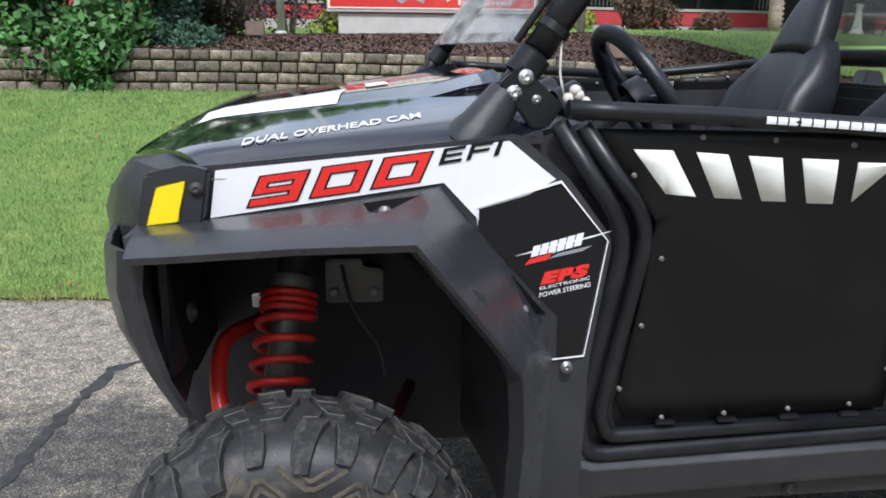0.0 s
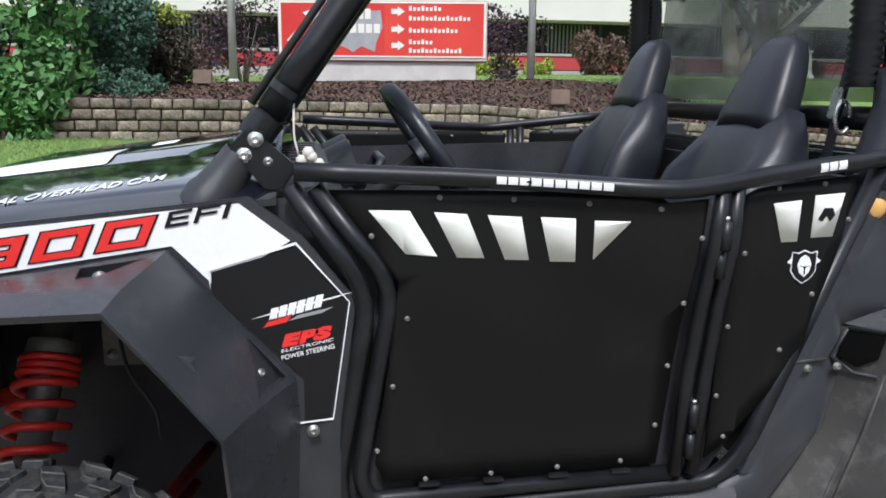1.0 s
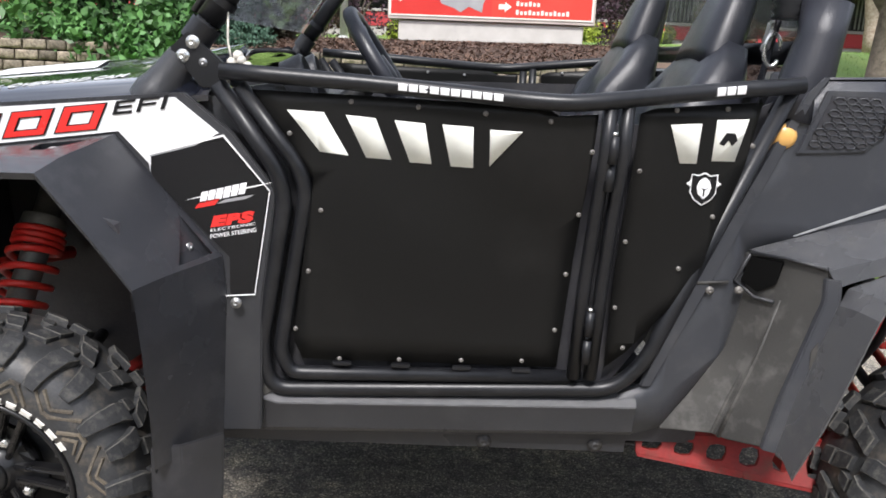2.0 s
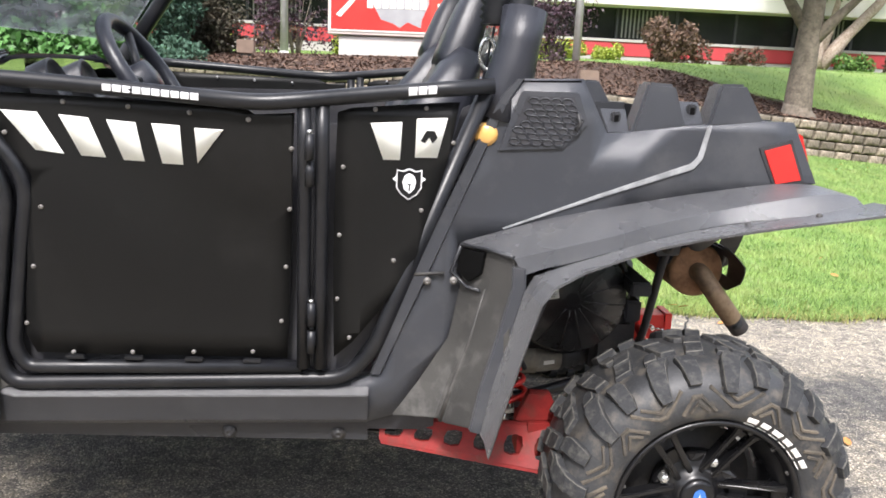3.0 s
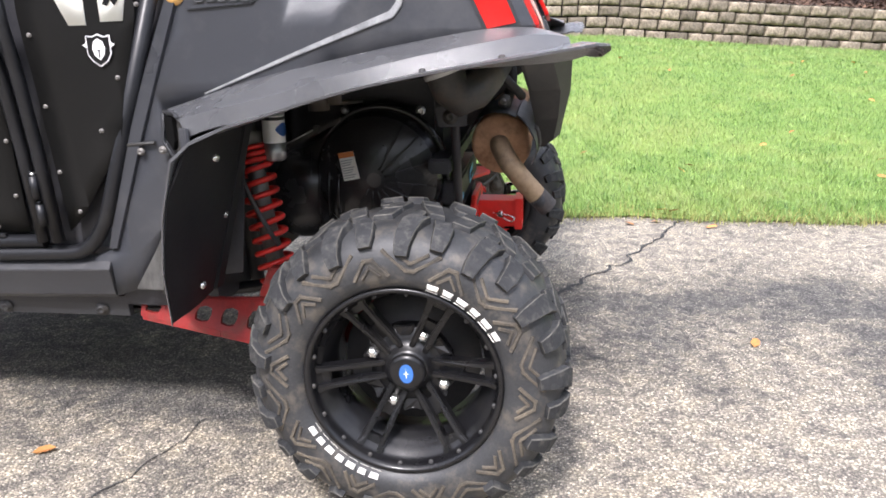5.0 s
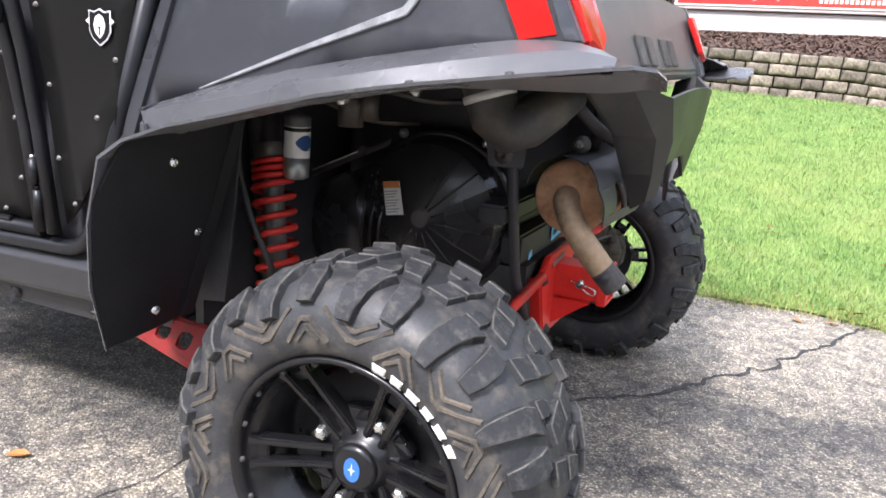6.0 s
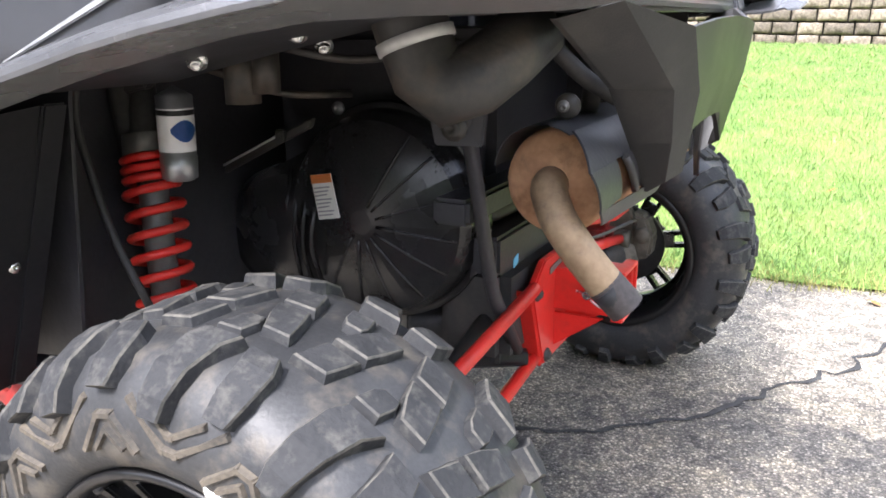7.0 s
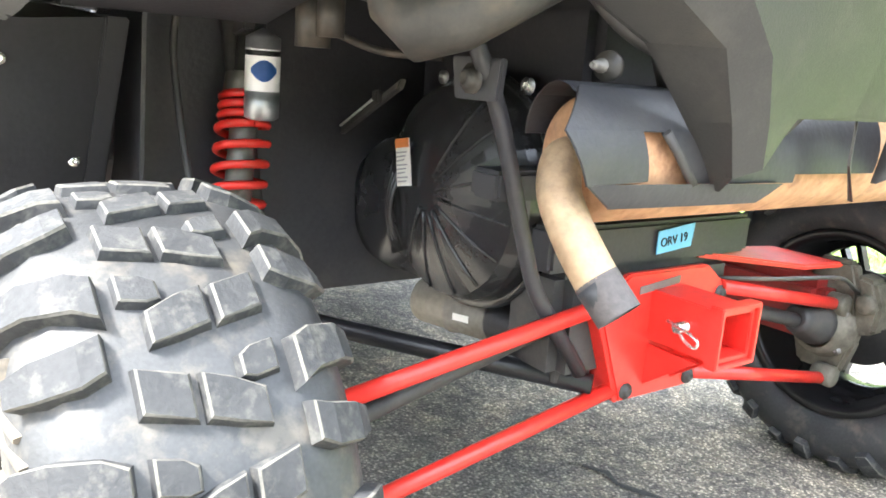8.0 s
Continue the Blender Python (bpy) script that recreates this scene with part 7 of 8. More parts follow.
bumper = part("rear_bumper", sheet([r + [mir(p) for p in (reversed(r) if r[-1][1] < YC - 0.01 else reversed(r[:-1] + [(r[-1][0] - 0.0005, r[-1][1] + 0.002, r[-1][2])]))] for r in cols], 0.008, away=(-1, 0, 0), bevel=0.004), SMOOTH_PLASTIC, vehicle, "smooth black rear bumper skirt")

# exhaust
muffler = part("muffler", lathe([(0, 0.0), (0.0, 0.022), (0.004, 0.040), (0.011, 0.064), (0.015, 0.072), (0.028, 0.076), (0.70, 0.076), (0.72, 0.065), (0.72, 0)], (2.225, 2.208, 0.695), (0.0, 1, 0), 36), RUST, vehicle, "rusty brown muffler with heat-stained tailpipe")
part("tailpipe", tube([(2.222, 2.220, 0.696), (2.226, 2.186, 0.694), (2.248, 2.163, 0.660), (2.284, 2.162, 0.614), (2.318, 2.168, 0.575)], 0.0255, 18, 0.04, caps=False), PIPE, muffler, "heat-stained curved tailpipe")
part("pipe_tip", tube([(2.316, 2.1676, 0.5775), (2.346, 2.177, 0.544)], 0.0258, 18, caps=False), SOOT, muffler, "sooty dark pipe end")
part("tailpipe_bore", tube([(2.318, 2.163, 0.574), (2.3405, 2.1733, 0.550)], 0.0225, 16), FRAME_DARK, muffler)


def shield_patch(quad, r0=0.097, r1=0.097):
    """A bent piece of the heat shield with four corners (angle, place along the muffler), r0 at its first side and r1 at the far one."""
    (a0, y0), (a1, y1), (a2, y2), (a3, y3) = quad
    rows = []
    n = 6
    for k in range(n + 1):
        f = k / n
        row = []
        for j in range(5):
            g = j / 4
            a = radians((a0 + (a1 - a0) * g) * (1 - f) + (a3 + (a2 - a3) * g) * f)
            y = (y0 + (y1 - y0) * g) * (1 - f) + (y3 + (y2 - y3) * g) * f
            r = r0 + (r1 - r0) * g
            row.append((2.225 + 0.94 * r * math.cos(a), y, 0.697 + 0.94 * r * math.sin(a)))
        rows.append(row)
    return sheet(rows, 0.003, smooth=True, away=(-0.3, 0.01, -0.1))


for quad, r0, r1 in (([(168, 2.205), (168, 2.50), (128, 2.50), (128, 2.192)], 0.092, 0.092), ([(128, 2.192), (128, 2.50), (62, 2.50), (62, 2.160)], 0.090, 0.090), ([(62, 2.160), (62, 2.50), (24, 2.50), (24, 2.108)], 0.097, 0.097),
                     ([(24, 2.108), (24, 2.221), (-10, 2.231), (-12, 2.140)], 0.098, 0.098), ([(24, 2.254), (24, 2.50), (-13, 2.50), (-13, 2.306)], 0.097, 0.106), ([(-11, 2.140), (-12, 2.47), (-26, 2.43), (-31, 2.190)], 0.097, 0.112), ([(50, 2.50), (50, 2.73), (-8, 2.70), (-8, 2.50)], 0.097, 0.104)):
    part("heat_shield", shield_patch(quad, r0, r1), LINER, muffler, "dark bent heat shield over the muffler")
part("bumper_flap", sheet([[(2.366, 2.548, 0.765), (2.352, 2.575, 0.765)], [(2.362, 2.556, 0.70), (2.350, 2.582, 0.70)], [(2.358, 2.588, 0.652), (2.352, 2.592, 0.652)]], 0.004, away=(-1, 0.2, 0)), SMOOTH_PLASTIC, vehicle, "short flap below the bumper")
part("shield_rim", tube([(2.225 + 0.094 * math.cos(radians(a)), y, 0.697 + 0.094 * math.sin(radians(a))) for a, y in ((23, 2.256), (10, 2.272), (-3, 2.290), (-12, 2.305))], 0.006, 8), DARK, muffler, "folded edge beside the shield window")

# engine, drive and rear suspension
duct = part("cooling_duct", tube([(2.072, 2.03, 0.985), (2.098, 2.03, 0.93), (2.112, 2.032, 0.888), (2.124, 2.034, 0.852), (2.145, 2.040, 0.834), (2.174, 2.062, 0.845), (2.198, 2.10, 0.872), (2.215, 2.15, 0.905)], [0.046, 0.046, 0.045, 0.045, 0.046, 0.044, 0.043, 0.044], 24, 0.0), GREYPIPE, vehicle, "dusty grey cooling duct elbow")
part("clamp", lathe([(-0.001, 0.044), (0, 0.0485), (0.013, 0.0485), (0.014, 0.044)], (2.109, 2.031, 0.897), (0.024, 0.002, -0.07), 28), CLAMP, duct, "pale zinc hose clamp")
def fan_cover(centre, profile, sectors, tilt, per=4):
    """A dished cover whose face is a fan of sectors, each tilted against the next, with a raised edge between them."""
    bm = bmesh.new()
    n = sectors * per
    rings = []
    for h, r in profile:
        k = smooth01((r - 0.02) / 0.05) * smooth01((0.160 - r) / 0.02)
        ring = []
        for i in range(n):
            a = 2 * math.pi * i / n + 0.12
            f = (i % per) / per
            g = smooth01((math.cos(a - radians(-25)) + 0.35) / 0.3)
            ring.append(bm.verts.new((centre[0] + r * math.cos(a), centre[1] + h - tilt * f * k * g * (r / 0.15), centre[2] + r * math.sin(a))))
        rings.append(ring)
    for p, q in zip(rings, rings[1:]):
        for i in range(n):
            bm.faces.new((p[i], p[(i + 1) % n], q[(i + 1) % n], q[i])).smooth = i % per != per - 1
    bm.faces.new(rings[-1])
    bmesh.ops.recalc_face_normals(bm, faces=bm.faces)
    for e in bm.edges:
        e.smooth = len(e.link_faces) == 2 and e.calc_face_angle(0.0) < 0.22
    return bm


cvt = part("drive_cover", fan_cover((1.890, 2.325, 0.597), [(0.0, 0.176), (-0.030, 0.172), (-0.052, 0.162), (-0.066, 0.130), (-0.078, 0.090), (-0.086, 0.050), (-0.090, 0.020)], 12, 0.0018), CVT, vehicle, "ribbed black drive cover with a warning label")
part("cover_snout", lathe([(0.02, 0.125), (-0.02, 0.121), (-0.05, 0.100), (-0.065, 0.05), (-0.068, 0)], (1.665, 2.34, 0.535), (0, 1, 0), 36), CVT, cvt)
part("cover_bridge", prism([(1.885, 2.31, 0.77), (1.63, 2.31, 0.645), (1.66, 2.31, 0.420), (1.90, 2.31, 0.425)], (0, 0.05, 0), 0.01), CVT, cvt)
for k in range(5):
    x = 1.665 + 0.030 * k
    part("cover_rib", tube([(x, 2.312 - 0.012 * k, 0.44 + 0.01 * k), (x + 0.006, 2.290 - 0.016 * k, 0.55), (x + 0.010, 2.312 - 0.012 * k, 0.66)], 0.004, 8, 0.05), CVT, cvt)
for deg in (62, 44, 17, -8, -30, -52, -74, -98, -122):
    ca, sa = math.cos(radians(deg)), math.sin(radians(deg))
    part("dish_rib", tube([(1.890 + r * ca, 2.325 + h - 0.0015, 0.597 + r * sa) for h, r in ((-0.089, 0.030), (-0.086, 0.050), (-0.078, 0.090), (-0.066, 0.130), (-0.053, 0.160))], 0.0026, 6), CVT, cvt)
part("rim_flange", lathe([(0.0, 0.170), (-0.012, 0.186), (0.006, 0.190), (0.014, 0.176)], (1.890, 2.33, 0.597), (0, 1, 0), 48), CVT, cvt)
bolt((2.005, 2.318, 0.768), cvt, 0.009, mat=CHROME)
bolt((1.80, 2.315, 0.77), cvt, 0.008)
tag = part("warning_label", prism([(1.797, 2.2325, 0.668), (1.838, 2.2305, 0.675), (1.853, 2.2305, 0.602), (1.810, 2.2325, 0.594)], (0, 0.002, 0), 0), PAPER, cvt, "white warning label")
part("label_head", prism([(1.797, 2.2315, 0.668), (1.838, 2.2295, 0.675), (1.841, 2.2295, 0.661), (1.7995, 2.2315, 0.654)], (0, 0.001, 0), 0), ORANGE, tag, "orange heading")
for k in range(8):
    z = 0.648 - k * 0.0065
    part("text_bar", prism([(1.803 + k * 0.0012, 2.2312, z), (1.836 + k * 0.0012 - (k % 3) * 0.004, 2.2295, z + 0.006), (1.836 + k * 0.0012 - (k % 3) * 0.004, 2.2295, z + 0.0035), (1.803 + k * 0.0012, 2.2312, z - 0.0025)], (0, 0.0005, 0), 0), DECAL_GREY, tag)
part("engine_block", block((1.60, 2.40, 0.42), (2.05, 2.80, 0.90), 0.02), LINER, vehicle, "dark engine and gearbox")
strut = part("cable_bracket", prism([(1.610, 2.232, 0.655), (1.806, 2.226, 0.748), (1.812, 2.226, 0.764), (1.614, 2.232, 0.670)], (0, 0.012, 0), 0.002), DARK, vehicle, "dusty slanting cable bracket")
part("bracket_edge", tube([(1.613, 2.231, 0.671), (1.745, 2.227, 0.734)], 0.0022, 6), CLAMP, strut, "bare metal edge")
part("clip", block((1.738, 2.218, 0.722), (1.756, 2.232, 0.742), 0.003), DARK, strut)
part("gearbox", block((1.98, 2.33, 0.34), (2.11, 2.72, 0.52), 0.02), DARK, vehicle)
can = part("starter", lathe([(-0.006, 0.0), (-0.006, 0.030), (0.0, 0.040), (0.01, 0.043), (0.075, 0.043), (0.077, 0.046), (0.085, 0.046), (0.087, 0.043), (0.160, 0.043), (0.165, 0.036)], (1.735, 2.355, 0.372), (0.97, 0.24, 0.03), 28), ALLOY, vehicle, "dusty alloy drive housing")
part("boot", tube([(1.893 + 0.011 * i, 2.395 + 0.0025 * i, 0.377) for i in range(9)], [0.038, 0.045, 0.036, 0.042, 0.033, 0.038, 0.030, 0.034, 0.024], 18), DARK, can, "ribbed rubber boot")
part("nameplate", prism([(1.845, 2.3375, 0.366), (1.878, 2.3455, 0.368), (1.878, 2.3455, 0.380), (1.845, 2.3375, 0.378)], (0, 0.003, 0), 0), PAPER, can)
for pts, r, mat in (([(2.13, 2.10, 0.86), (2.115, 2.18, 0.74), (2.11, 2.27, 0.50), (2.11, 2.38, 0.36)], 0.0115, LINER), ([(2.24, 2.30, 0.93), (2.25, 2.30, 0.83), (2.20, 2.42, 0.72)], 0.014, DARK), ([(2.16, 2.20, 0.94), (2.25, 2.24, 0.84), (2.27, 2.36, 0.80)], 0.012, DARK), ([(2.00, 2.30, 0.64), (2.06, 2.35, 0.60), (2.07, 2.60, 0.60)], 0.016, DARK),
                    ([(1.66, 2.26, 0.92), (1.85, 2.26, 0.93), (2.28, 2.26, 0.94)], 0.016, DARK), ([(1.55, 2.02, 0.36), (1.80, 2.15, 0.36), (2.12, 2.40, 0.34)], 0.016, SATIN), ([(1.60, 2.02, 0.92), (1.60, 2.10, 0.36)], 0.018, DARK),
                    ([(1.70, 2.10, 0.85), (1.78, 2.2, 0.80), (1.86, 2.27, 0.80)], 0.006, GREYPIPE), ([(1.87, 2.08, 0.88), (1.95, 2.12, 0.86), (2.05, 2.2, 0.87)], 0.006, GREYPIPE)):
    part("frame_tube", tube(pts, r, 12, 0.04), mat, vehicle, "dark frame tube")
part("exhaust_bracket", panel([(2.04, 0.66), (2.04, 0.925), (2.285, 0.925), (2.275, 0.84), (2.21, 0.80), (2.20, 0.66)], 2.78, 0.006, 0.002), DARK, vehicle, "dark sheet-metal exhaust bracket")
part("canister", tube([(1.80, 2.08, 0.88), (1.80, 2.08, 0.80)], 0.026, 18), GREYPIPE, vehicle, "small grey canister")
part("canister", tube([(1.835, 2.09, 0.88), (1.835, 2.09, 0.815)], 0.020, 18), GREYPIPE, vehicle)
part("bracket", prism([(2.07, 2.135, 0.80), (2.15, 2.15, 0.80), (2.145, 2.15, 0.75), (2.08, 2.135, 0.75)], (0, 0.01, 0), 0.002), LINER, vehicle)
bolt((2.108, 2.138, 0.775), vehicle, 0.013, mat=GREYPIPE, h=0.012)
part("rubber_mount", lathe([(0, 0.0), (0, 0.017), (0.006, 0.018), (0.012, 0.016)], (2.235, 2.232, 0.800), (-0.3, 1, 0), 20), GREYPIPE, vehicle)
bolt((2.230, 2.228, 0.800), vehicle, 0.006, (0.3, -1, 0), PLATE_METAL, 0.022)
for p in ((1.885, 1.905, 0.868), (2.00, 1.95, 0.90), (1.93, 2.10, 0.88)):
    bolt(p, vehicle, 0.009, (0.4, -0.6, -0.5), CHROME, 0.010)
part("shock_mount", prism([(1.55, 2.03, 0.90), (1.68, 2.03, 0.93), (1.66, 2.03, 0.82), (1.57, 2.03, 0.80)], (0, 0.02, 0), 0.003), DARK, vehicle)
part("hose", tube([(1.66, 1.95, 0.93), (1.62, 1.93, 0.80), (1.66, 1.94, 0.62), (1.72, 1.95, 0.50)], 0.006, 8, 0.06), DARK, vehicle)

for sgn in (1, -1):
    def Q(x, y, z):
        return (x, y if sgn > 0 else 2 * YC - y, z)
    # red trailing arm: two rails, webs between, and a boxed rear end
    bm = bmesh.new()
    rails = [((1.36, 1.925, 0.362), (1.60, 1.885, 0.370), (1.80, 1.86, 0.385)), ((1.375, 1.905, 0.318), (1.60, 1.845, 0.305), (1.80, 1.80, 0.290))]
    for r in rails:
        for a, b in zip(r, r[1:]):
            prism([Q(*a), Q(*b), Q(b[0], b[1] + 0.006, b[2] + 0.017), Q(a[0], a[1] + 0.006, a[2] + 0.017)], (0, 0.012 * sgn, 0), 0.002, bm)
    def plate(u, v, back):
        x = 1.372 + u * 0.42
        lo = (x, 1.905 - (x - 1.375) * 0.250, 0.328 - (x - 1.375) * 0.062)
        hi = (x, 1.924 - (x - 1.36) * 0.150, 0.372 + (x - 1.36) * 0.050)
        return Q(x, lo[1] + (hi[1] - lo[1]) * v + back, lo[2] + (hi[2] - lo[2]) * v)
    ring = ((-1, -1), (0, -1), (1, -1), (1, 0), (1, 1), (0, 1), (-1, 1), (-1, 0))
    for k in range(6):
        shapes = []
        for back in (0.0, 0.009):
            outer = [bm.verts.new(plate((k + 0.5 + a * 0.5) / 6, 0.5 + b * 0.5, back)) for a, b in ring]
            hole = [bm.verts.new(plate((k + 0.5 + (a + 0.25 * b) * 0.31 * (0.8 if a * b else 1.0)) / 6, 0.5 + b * 0.27 * (0.8 if a * b else 1.0), back)) for a, b in ring]
            shapes.append((outer, hole))
            for m in range(8):
                bm.faces.new((outer[m], outer[(m + 1) % 8], hole[(m + 1) % 8], hole[m]))
        for m in range(8):
            bm.faces.new((shapes[0][1][m], shapes[0][1][(m + 1) % 8], shapes[1][1][(m + 1) % 8], shapes[1][1][m]))
            bm.faces.new((shapes[0][0][m], shapes[0][0][(m + 1) % 8], shapes[1][0][(m + 1) % 8], shapes[1][0][m]))
    bmesh.ops.remove_doubles(bm, verts=bm.verts, dist=0.0005)
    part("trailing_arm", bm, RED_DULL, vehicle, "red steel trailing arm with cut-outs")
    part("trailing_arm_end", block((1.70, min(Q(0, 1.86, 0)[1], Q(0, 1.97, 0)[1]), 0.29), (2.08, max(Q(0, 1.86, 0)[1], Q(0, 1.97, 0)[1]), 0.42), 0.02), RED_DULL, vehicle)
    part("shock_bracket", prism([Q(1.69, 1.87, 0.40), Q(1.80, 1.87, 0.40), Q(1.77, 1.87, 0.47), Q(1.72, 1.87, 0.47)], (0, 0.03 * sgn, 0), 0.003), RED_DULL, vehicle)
    part("radius_rod", tube([Q(2.136, 2.395, 0.472), Q(2.095, 1.93, 0.375)], 0.0122, 14), RED, vehicle, "bright red radius rod")
    part("radius_rod", tube([Q(2.125, 2.445, 0.330), Q(2.095, 1.93, 0.215)], 0.0122, 14), RED, vehicle, "bright red radius rod")
    part("axle_shaft", tube([Q(2.07, 2.36, 0.43), Q(2.07, 1.92, HUB_Z)], 0.014, 12), DARK, vehicle)
    part("axle_boot", tube([Q(2.07, 2.03 - 0.009 * i, 0.35 - 0.0022 * i) for i in range(10)], [0.022, 0.030, 0.026, 0.035, 0.030, 0.040, 0.035, 0.045, 0.040, 0.046], 20), DARK, vehicle, "ribbed rubber axle boot")
    kn = bmesh.new()
    prism([Q(2.02, 1.875, 0.225), Q(2.115, 1.875, 0.225), Q(2.135, 1.875, 0.30), Q(2.125, 1.875, 0.41), Q(2.105, 1.875, 0.462), Q(2.03, 1.875, 0.462), Q(2.005, 1.875, 0.38), Q(2.000, 1.875, 0.29)], (0, 0.035 * sgn, 0), 0.008, kn)
    lathe([(-0.01, 0.066), (0.018, 0.064), (0.022, 0.056), (0.045, 0.052), (0.05, 0.04)], Q(2.07, 1.90, HUB_Z), (0, sgn, 0), 24, bm=kn)
    for px, pz in ((2.095, 0.375), (2.095, 0.222)):
        lathe([(-0.022, 0.020), (-0.018, 0.023), (0.018, 0.023), (0.022, 0.020), (0.022, 0.0)], Q(px, 1.925, pz), (1, 0, 0), 16, bm=kn)
    knuckle = part("knuckle", kn, CAST, vehicle, "dusty cast alloy wheel carrier")
    cal = bmesh.new()
    prism([Q(2.115, 1.845, 0.31), Q(2.165, 1.845, 0.325), Q(2.172, 1.845, 0.38), Q(2.150, 1.845, 0.432), Q(2.110, 1.845, 0.440), Q(2.125, 1.845, 0.38)], (0, 0.06 * sgn, 0), 0.008, cal)
    lathe([(0, 0.020), (0.012, 0.020), (0.016, 0.016), (0.016, 0.0)], Q(2.145, 1.905, 0.385), (0, sgn, 0), 16, bm=cal)
    part("brake_caliper", cal, CAST, knuckle, "dusty brake caliper")
    for k in range(4):
        a = radians(45 + 90 * k)
        bolt(Q(2.07 + 0.056 * math.cos(a), 1.922, HUB_Z + 0.056 * math.sin(a)), knuckle, 0.006, (0, sgn, 0), PLATE_METAL, 0.007)
    if sgn < 0:
        part("brake_line", tube([Q(2.12, 1.90, 0.40), Q(2.16, 2.05, 0.46), Q(2.14, 2.25, 0.47), Q(2.12, 2.38, 0.48)], 0.004, 8, 0.05), GREYPIPE, vehicle)

part("upper_arm", prism([(2.10, 2.640, 0.522), (2.04, 2.650, 0.515), (2.02, 2.98, 0.490), (2.13, 3.05, 0.476), (2.14, 2.90, 0.486)], (0, 0, -0.010), 0.003), RED, vehicle, "flat red upper suspension arm")
plate = part("hitch_plate", prism([(2.125, 2.375, 0.470), (2.125, 2.435, 0.512), (2.125, 2.615, 0.512), (2.125, 2.675, 0.470), (2.125, 2.610, 0.312), (2.125, 2.440, 0.312)], (0.014, 0, 0), 0.003), RED, vehicle, "bright red hitch plate with receiver")
part("plate_flange", prism([(2.06, 2.375, 0.470), (2.06, 2.440, 0.312), (2.135, 2.436, 0.310), (2.135, 2.371, 0.470)], (0, 0.006, 0), 0.001), RED, plate)
part("plate_flange", prism([(2.06, 2.675, 0.470), (2.06, 2.610, 0.312), (2.135, 2.614, 0.310), (2.135, 2.679, 0.470)], (0, -0.006, 0), 0.001), RED, plate)
part("receiver", square_tube(2.13, 2.262, 2.525, 0.446, 0.039, 0.008), RED, plate, "square red receiver tube")
part("receiver_collar", square_tube(2.246, 2.268, 2.525, 0.446, 0.046, 0.0075), RED, plate, "square red collar")
part("gusset", prism([(2.135, 2.49, 0.398), (2.23, 2.49, 0.398), (2.135, 2.49, 0.33)], (0, 0.008, 0), 0.001), RED, plate)
part("gusset", prism([(2.135, 2.555, 0.398), (2.23, 2.555, 0.398), (2.135, 2.555, 0.33)], (0, 0.008, 0), 0.001), RED, plate)
part("hitch_pin", tube([(2.205, 2.465, 0.447), (2.205, 2.585, 0.447)], 0.008, 12), CHROME, plate, "bright hitch pin")
part("pin_clip", tube([(2.185, 2.470, 0.452), (2.205, 2.466, 0.450), (2.232, 2.462, 0.447), (2.248, 2.462, 0.440), (2.243, 2.462, 0.428), (2.225, 2.464, 0.432), (2.210, 2.466, 0.442)], 0.0022, 6, 0.008), CHROME, plate, "bright hairpin clip")
part("maker_plate", prism([(2.1405, 2.455, 0.492), (2.1405, 2.545, 0.502), (2.1405, 2.545, 0.490), (2.1405, 2.455, 0.480)], (0.001, 0, 0), 0), PLATE_METAL, plate)
for y, z in ((2.397, 0.462), (2.653, 0.462), (2.452, 0.328), (2.598, 0.328), (2.56, 0.36)):
    bolt((2.141, y, z), plate, 0.009, (1, 0, 0), DARK, 0.008)
st = part("sticker", prism([(2.112, 2.515, 0.566), (2.112, 2.600, 0.576), (2.112, 2.595, 0.538), (2.112, 2.515, 0.530)], (0.002, 0, 0), 0), LIGHT_BLUE, vehicle, "light blue permit sticker")
lettering("ORV 19", 0.020, DECAL_BLACK, st, (2.1148, 2.522, 0.541), (0, 1, 0.12), (0, 0, 1), "lettering", 0.062)
part("sticker", prism([(2.108, 2.362, 0.530), (2.108, 2.380, 0.535), (2.108, 2.380, 0.520), (2.108, 2.362, 0.514)], (0.002, 0, 0), 0), LIGHT_BLUE, vehicle)
part("cross_member", block((2.06, 2.30, 0.515), (2.108, 2.76, 0.580), 0.006), LINER, vehicle)
part("cross_member", block((2.04, 2.20, 0.62), (2.10, 2.90, 0.66), 0.006), LINER, vehicle)

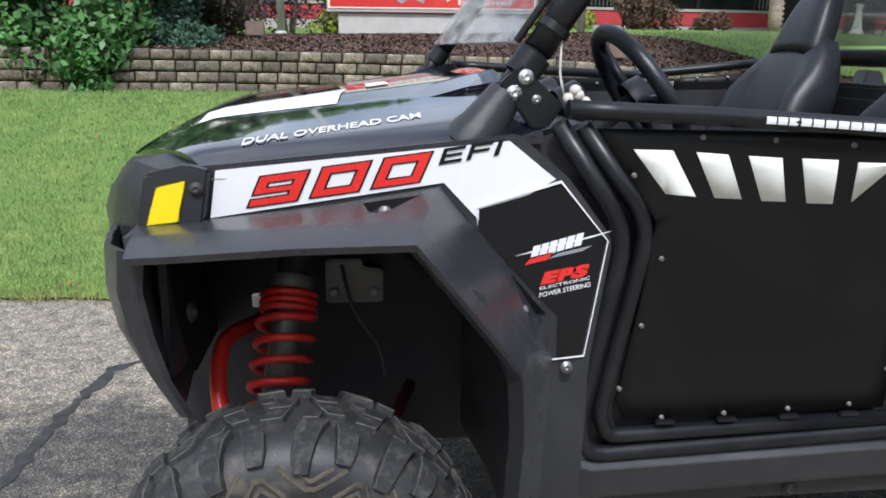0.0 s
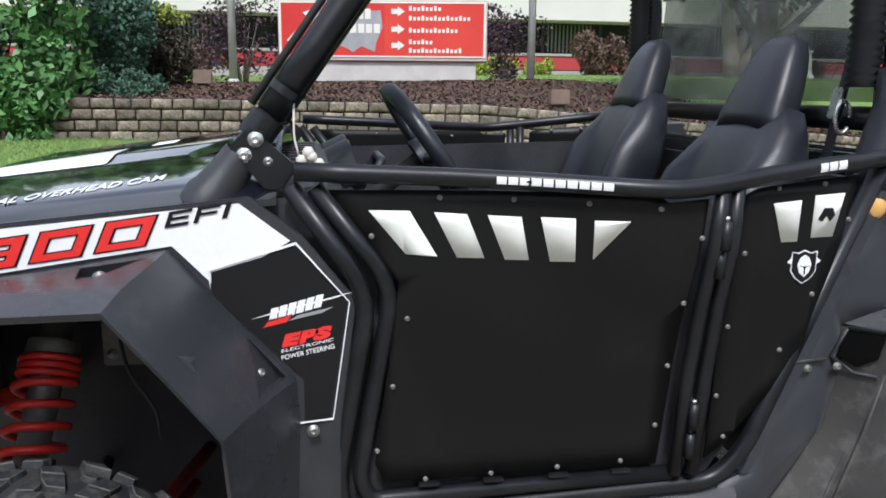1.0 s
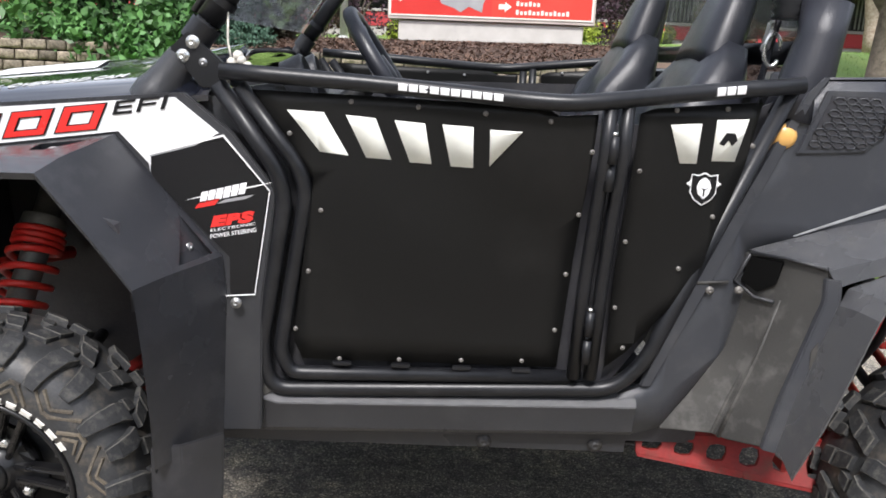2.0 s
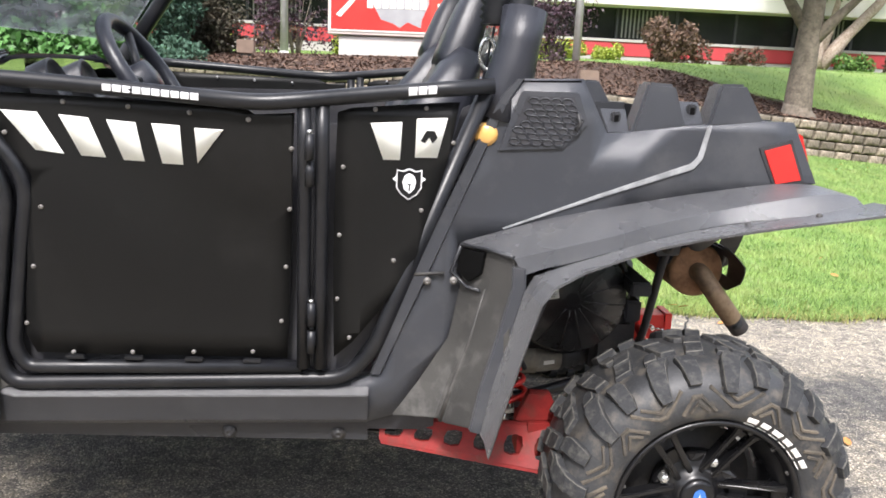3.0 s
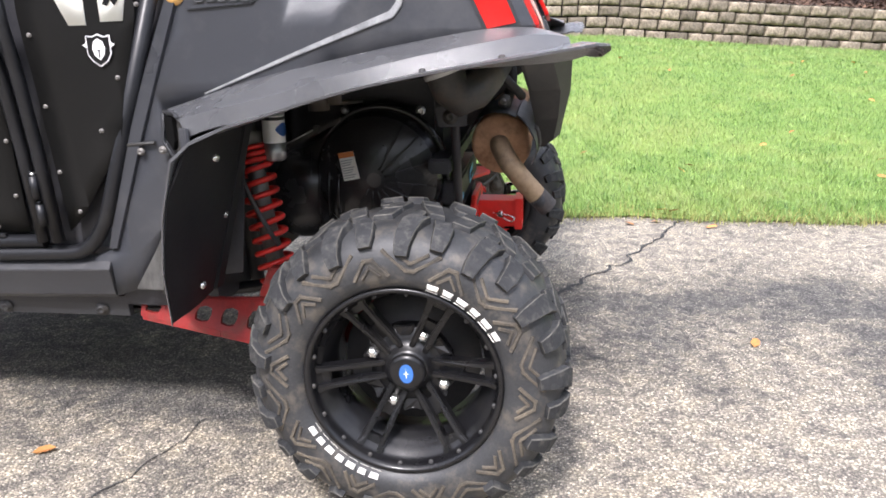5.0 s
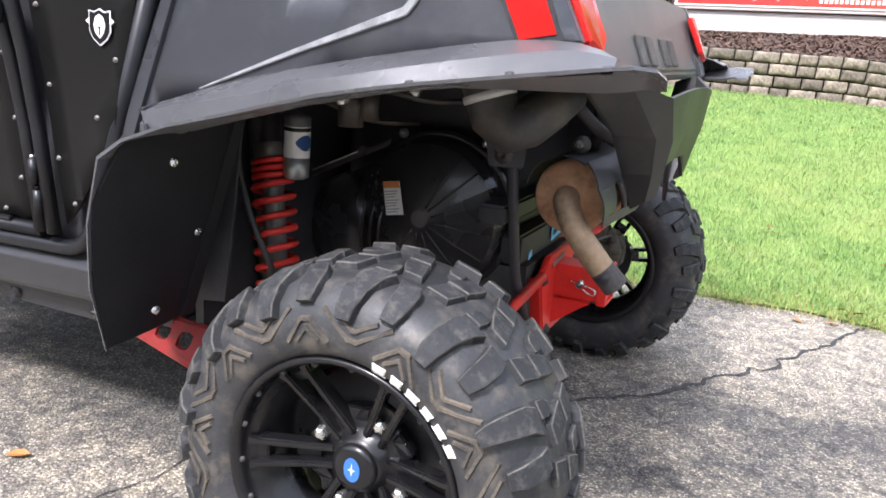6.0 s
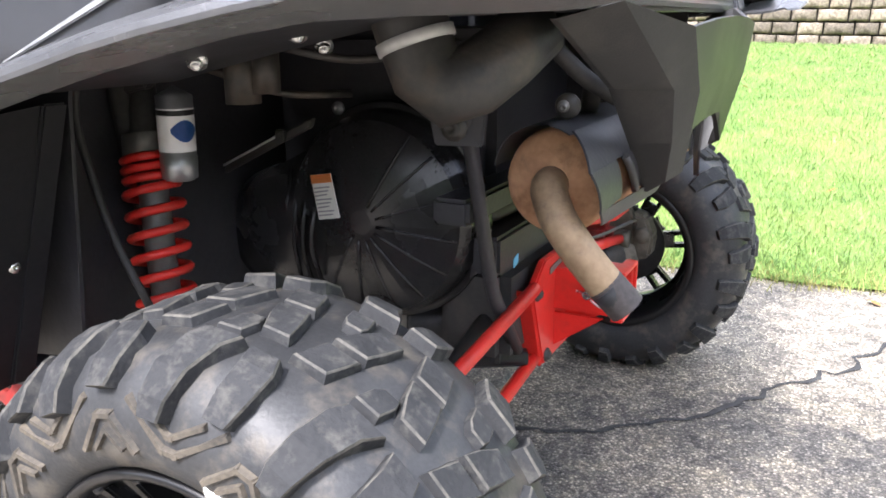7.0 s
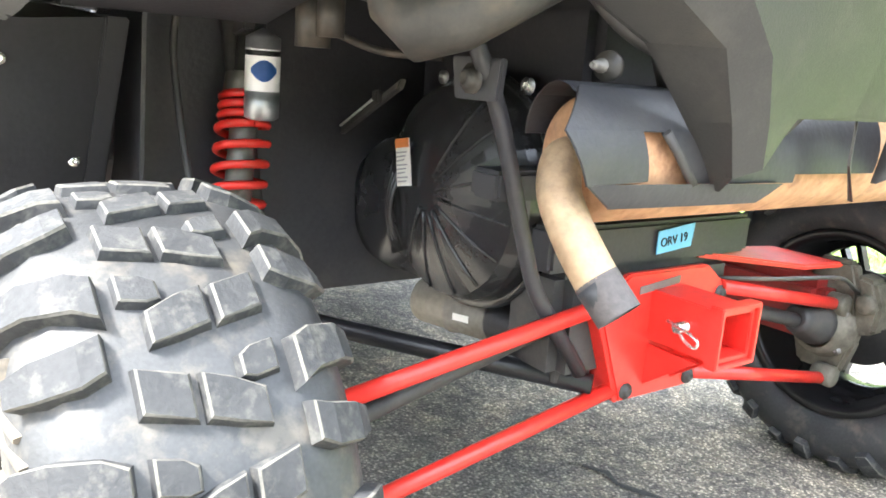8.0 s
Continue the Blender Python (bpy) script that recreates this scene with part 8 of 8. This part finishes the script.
# -- cabin --
def seat(cy):
    s = part("seat_back", bmesh.new(), SEAT, vehicle, "black vinyl bucket seat with bolsters")
    bm = bmesh.new()
    rings = []
    for z, x, wide, deep in ((0.62, 1.32, 0.225, 0.07), (0.80, 1.395, 0.235, 0.075), (0.98, 1.46, 0.225, 0.075), (1.08, 1.495, 0.210, 0.070), (1.15, 1.518, 0.188, 0.064), (1.20, 1.535, 0.160, 0.055), (1.25, 1.555, 0.118, 0.040)):
        ring = []
        for k in range(28):
            a = 2 * math.pi * k / 28
            c, sn = math.cos(a), math.sin(a)
            dx = deep * (abs(c) ** 0.6) * (1 if c > 0 else -1)
            dy = wide * (abs(sn) ** 0.7) * (1 if sn > 0 else -1)
            bol = 0.055 * smooth01((abs(dy) / wide - 0.55) / 0.3) * (1 if c < 0 else 0) * smooth01((1.2 - z) / 0.15)
            ring.append(bm.verts.new((x + dx - bol, cy + dy, z - dx * 0.35)))
        rings.append(ring)
    for a, b in zip(rings, rings[1:]):
        for k in range(28):
            bm.faces.new((a[k], a[(k + 1) % 28], b[(k + 1) % 28], b[k])).smooth = True
    bm.faces.new(rings[-1])
    bm.faces.new(list(reversed(rings[0])))
    bmesh.ops.recalc_face_normals(bm, faces=bm.faces)
    bm.to_mesh(s.data)
    s.data.materials.clear()
    s.data.materials.append(SEAT)
    bm.free()
    part("seat_cushion", prism([(0.92, cy - 0.22, 0.62), (1.36, cy - 0.22, 0.58), (1.36, cy + 0.22, 0.58), (0.92, cy + 0.22, 0.62)], (0, 0, 0.12), 0.04), SEAT, s)
    bm = bmesh.new()
    rings = []
    for z, x, wide, deep in ((1.175, 1.520, 0.110, 0.030), (1.182, 1.516, 0.126, 0.044), (1.23, 1.527, 0.120, 0.048), (1.29, 1.548, 0.106, 0.046), (1.345, 1.568, 0.088, 0.042), (1.385, 1.583, 0.070, 0.034), (1.408, 1.592, 0.052, 0.022), (1.416, 1.597, 0.028, 0.008)):
        ring = []
        for k in range(28):
            a = 2 * math.pi * k / 28
            c, sn = math.cos(a), math.sin(a)
            dx = deep * (abs(c) ** 0.6) * (1 if c > 0 else -1)
            dy = wide * (abs(sn) ** 0.6) * (1 if sn > 0 else -1)
            arch = 0.028 * (1 - (dy / 0.136) ** 2) * smooth01((1.225 - z) / 0.03) * (1 if c < 0 else 0)
            ring.append(bm.verts.new((x + dx, cy + dy, z - dx * 0.3 + arch)))
        rings.append(ring)
    for a, b in zip(rings, rings[1:]):
        for k in range(28):
            bm.faces.new((a[k], a[(k + 1) % 28], b[(k + 1) % 28], b[k])).smooth = True
    bm.faces.new(rings[-1])
    bm.faces.new(list(reversed(rings[0])))
    bmesh.ops.recalc_face_normals(bm, faces=bm.faces)
    part("headrest", bm, SEAT, s)


seat(2.205)
before = set(vehicle.children_recursive)
seat(2.875)
for ob in set(vehicle.children_recursive) - before:
    ob.data.transform(Matrix.Translation((-0.022, 0, 0.035)))
C, A = V(0.757, 2.245, 1.146), V(-0.83, 0.0, -0.56).normalized()
su = A.cross(V(0, 1, 0)).normalized()
sv = A.cross(su)
ring = [C + (su * math.cos(2 * math.pi * k / 40) + sv * math.sin(2 * math.pi * k / 40)) * 0.165 for k in range(42)]
wheel = part("steering_wheel", tube(ring, 0.0185, 14), SEAT, vehicle, "black padded steering wheel")
for a in (90, 210, 330):
    e = C + (su * math.cos(radians(a)) + sv * math.sin(radians(a))) * 0.155
    part("spoke", tube([C - A * -0.02, e], 0.012, 8), SATIN, wheel)
part("hub", lathe([(-0.03, 0.05), (0.015, 0.045), (0.02, 0)], C, -A, 20), SEAT, wheel)
part("steering_column", tube([C + A * 0.02, C + A * 0.30], 0.022, 10), DARK, vehicle)
part("dashboard", prism([(0.45, 1.90, 1.085), (0.56, 1.90, 1.10), (0.62, 1.90, 1.04), (0.56, 1.90, 0.80), (0.45, 1.90, 0.80)], (0, 2 * (YC - 1.90), 0), 0.015), PLASTIC, vehicle, "textured black dashboard")
for y in (2.12, 2.32):
    part("instrument_pod", lathe([(0, 0.052), (0.05, 0.056), (0.055, 0.05), (0.045, 0.045), (0.045, 0)], (0.535, y, 1.115), (0.9, 0, 0.35), 20), PLASTIC, vehicle)
part("grab_handle", tube([(0.64, 2.62, 1.02), (0.68, 2.62, 1.10), (0.68, 2.85, 1.10), (0.64, 2.85, 1.02)], 0.012, 10, 0.03), SEAT, vehicle)
part("tether", tube([(0.470, 1.865, 1.168), (0.462, 1.868, 1.20), (0.463, 1.872, 1.27)], 0.0022, 6, 0.02), CORD, vehicle, "pale elastic cord")
for k, (dx, dz) in enumerate(((0.0, 0.0), (0.018, 0.006), (0.03, -0.006), (0.012, 0.014))):
    part("cord_knot", lathe([(-0.010, 0.0), (-0.007, 0.008), (0, 0.011), (0.007, 0.008), (0.010, 0)], (0.474 + dx, 1.850, 1.162 + dz), (1, 0.3 * k, 0.4), 10), CORD, vehicle)
for f in (lambda p: p, mir):
    belt = part("seat_belt", prism([f(p) for p in ((1.575, 1.99, 1.12), (1.575, 2.02, 1.12), (1.615, 2.02, 1.36), (1.615, 1.99, 1.36))], (-0.003, 0, 0), 0), SEAT, vehicle, "black seat belt webbing")
    part("buckle", prism([f(p) for p in ((1.585, 1.985, 1.235), (1.585, 2.015, 1.235), (1.597, 2.015, 1.30), (1.597, 1.985, 1.30))], (-0.012, 0, 0), 0.004), CHROME, belt, "bright belt buckle")
for f in (lambda p: p, mir):
    loop = [f((1.588 + 0.017 * math.cos(a), 1.978, 1.238 + 0.034 * math.sin(a))) for a in (2 * math.pi * k / 20 for k in range(19))]
    part("belt_clip", tube(loop, 0.0045, 8), CHROME, belt, "bright steel belt clip")
part("hitch_cover", block((1.60, 2.05, 1.00), (1.63, 3.0, 1.16), 0.01), PLASTIC, vehicle)
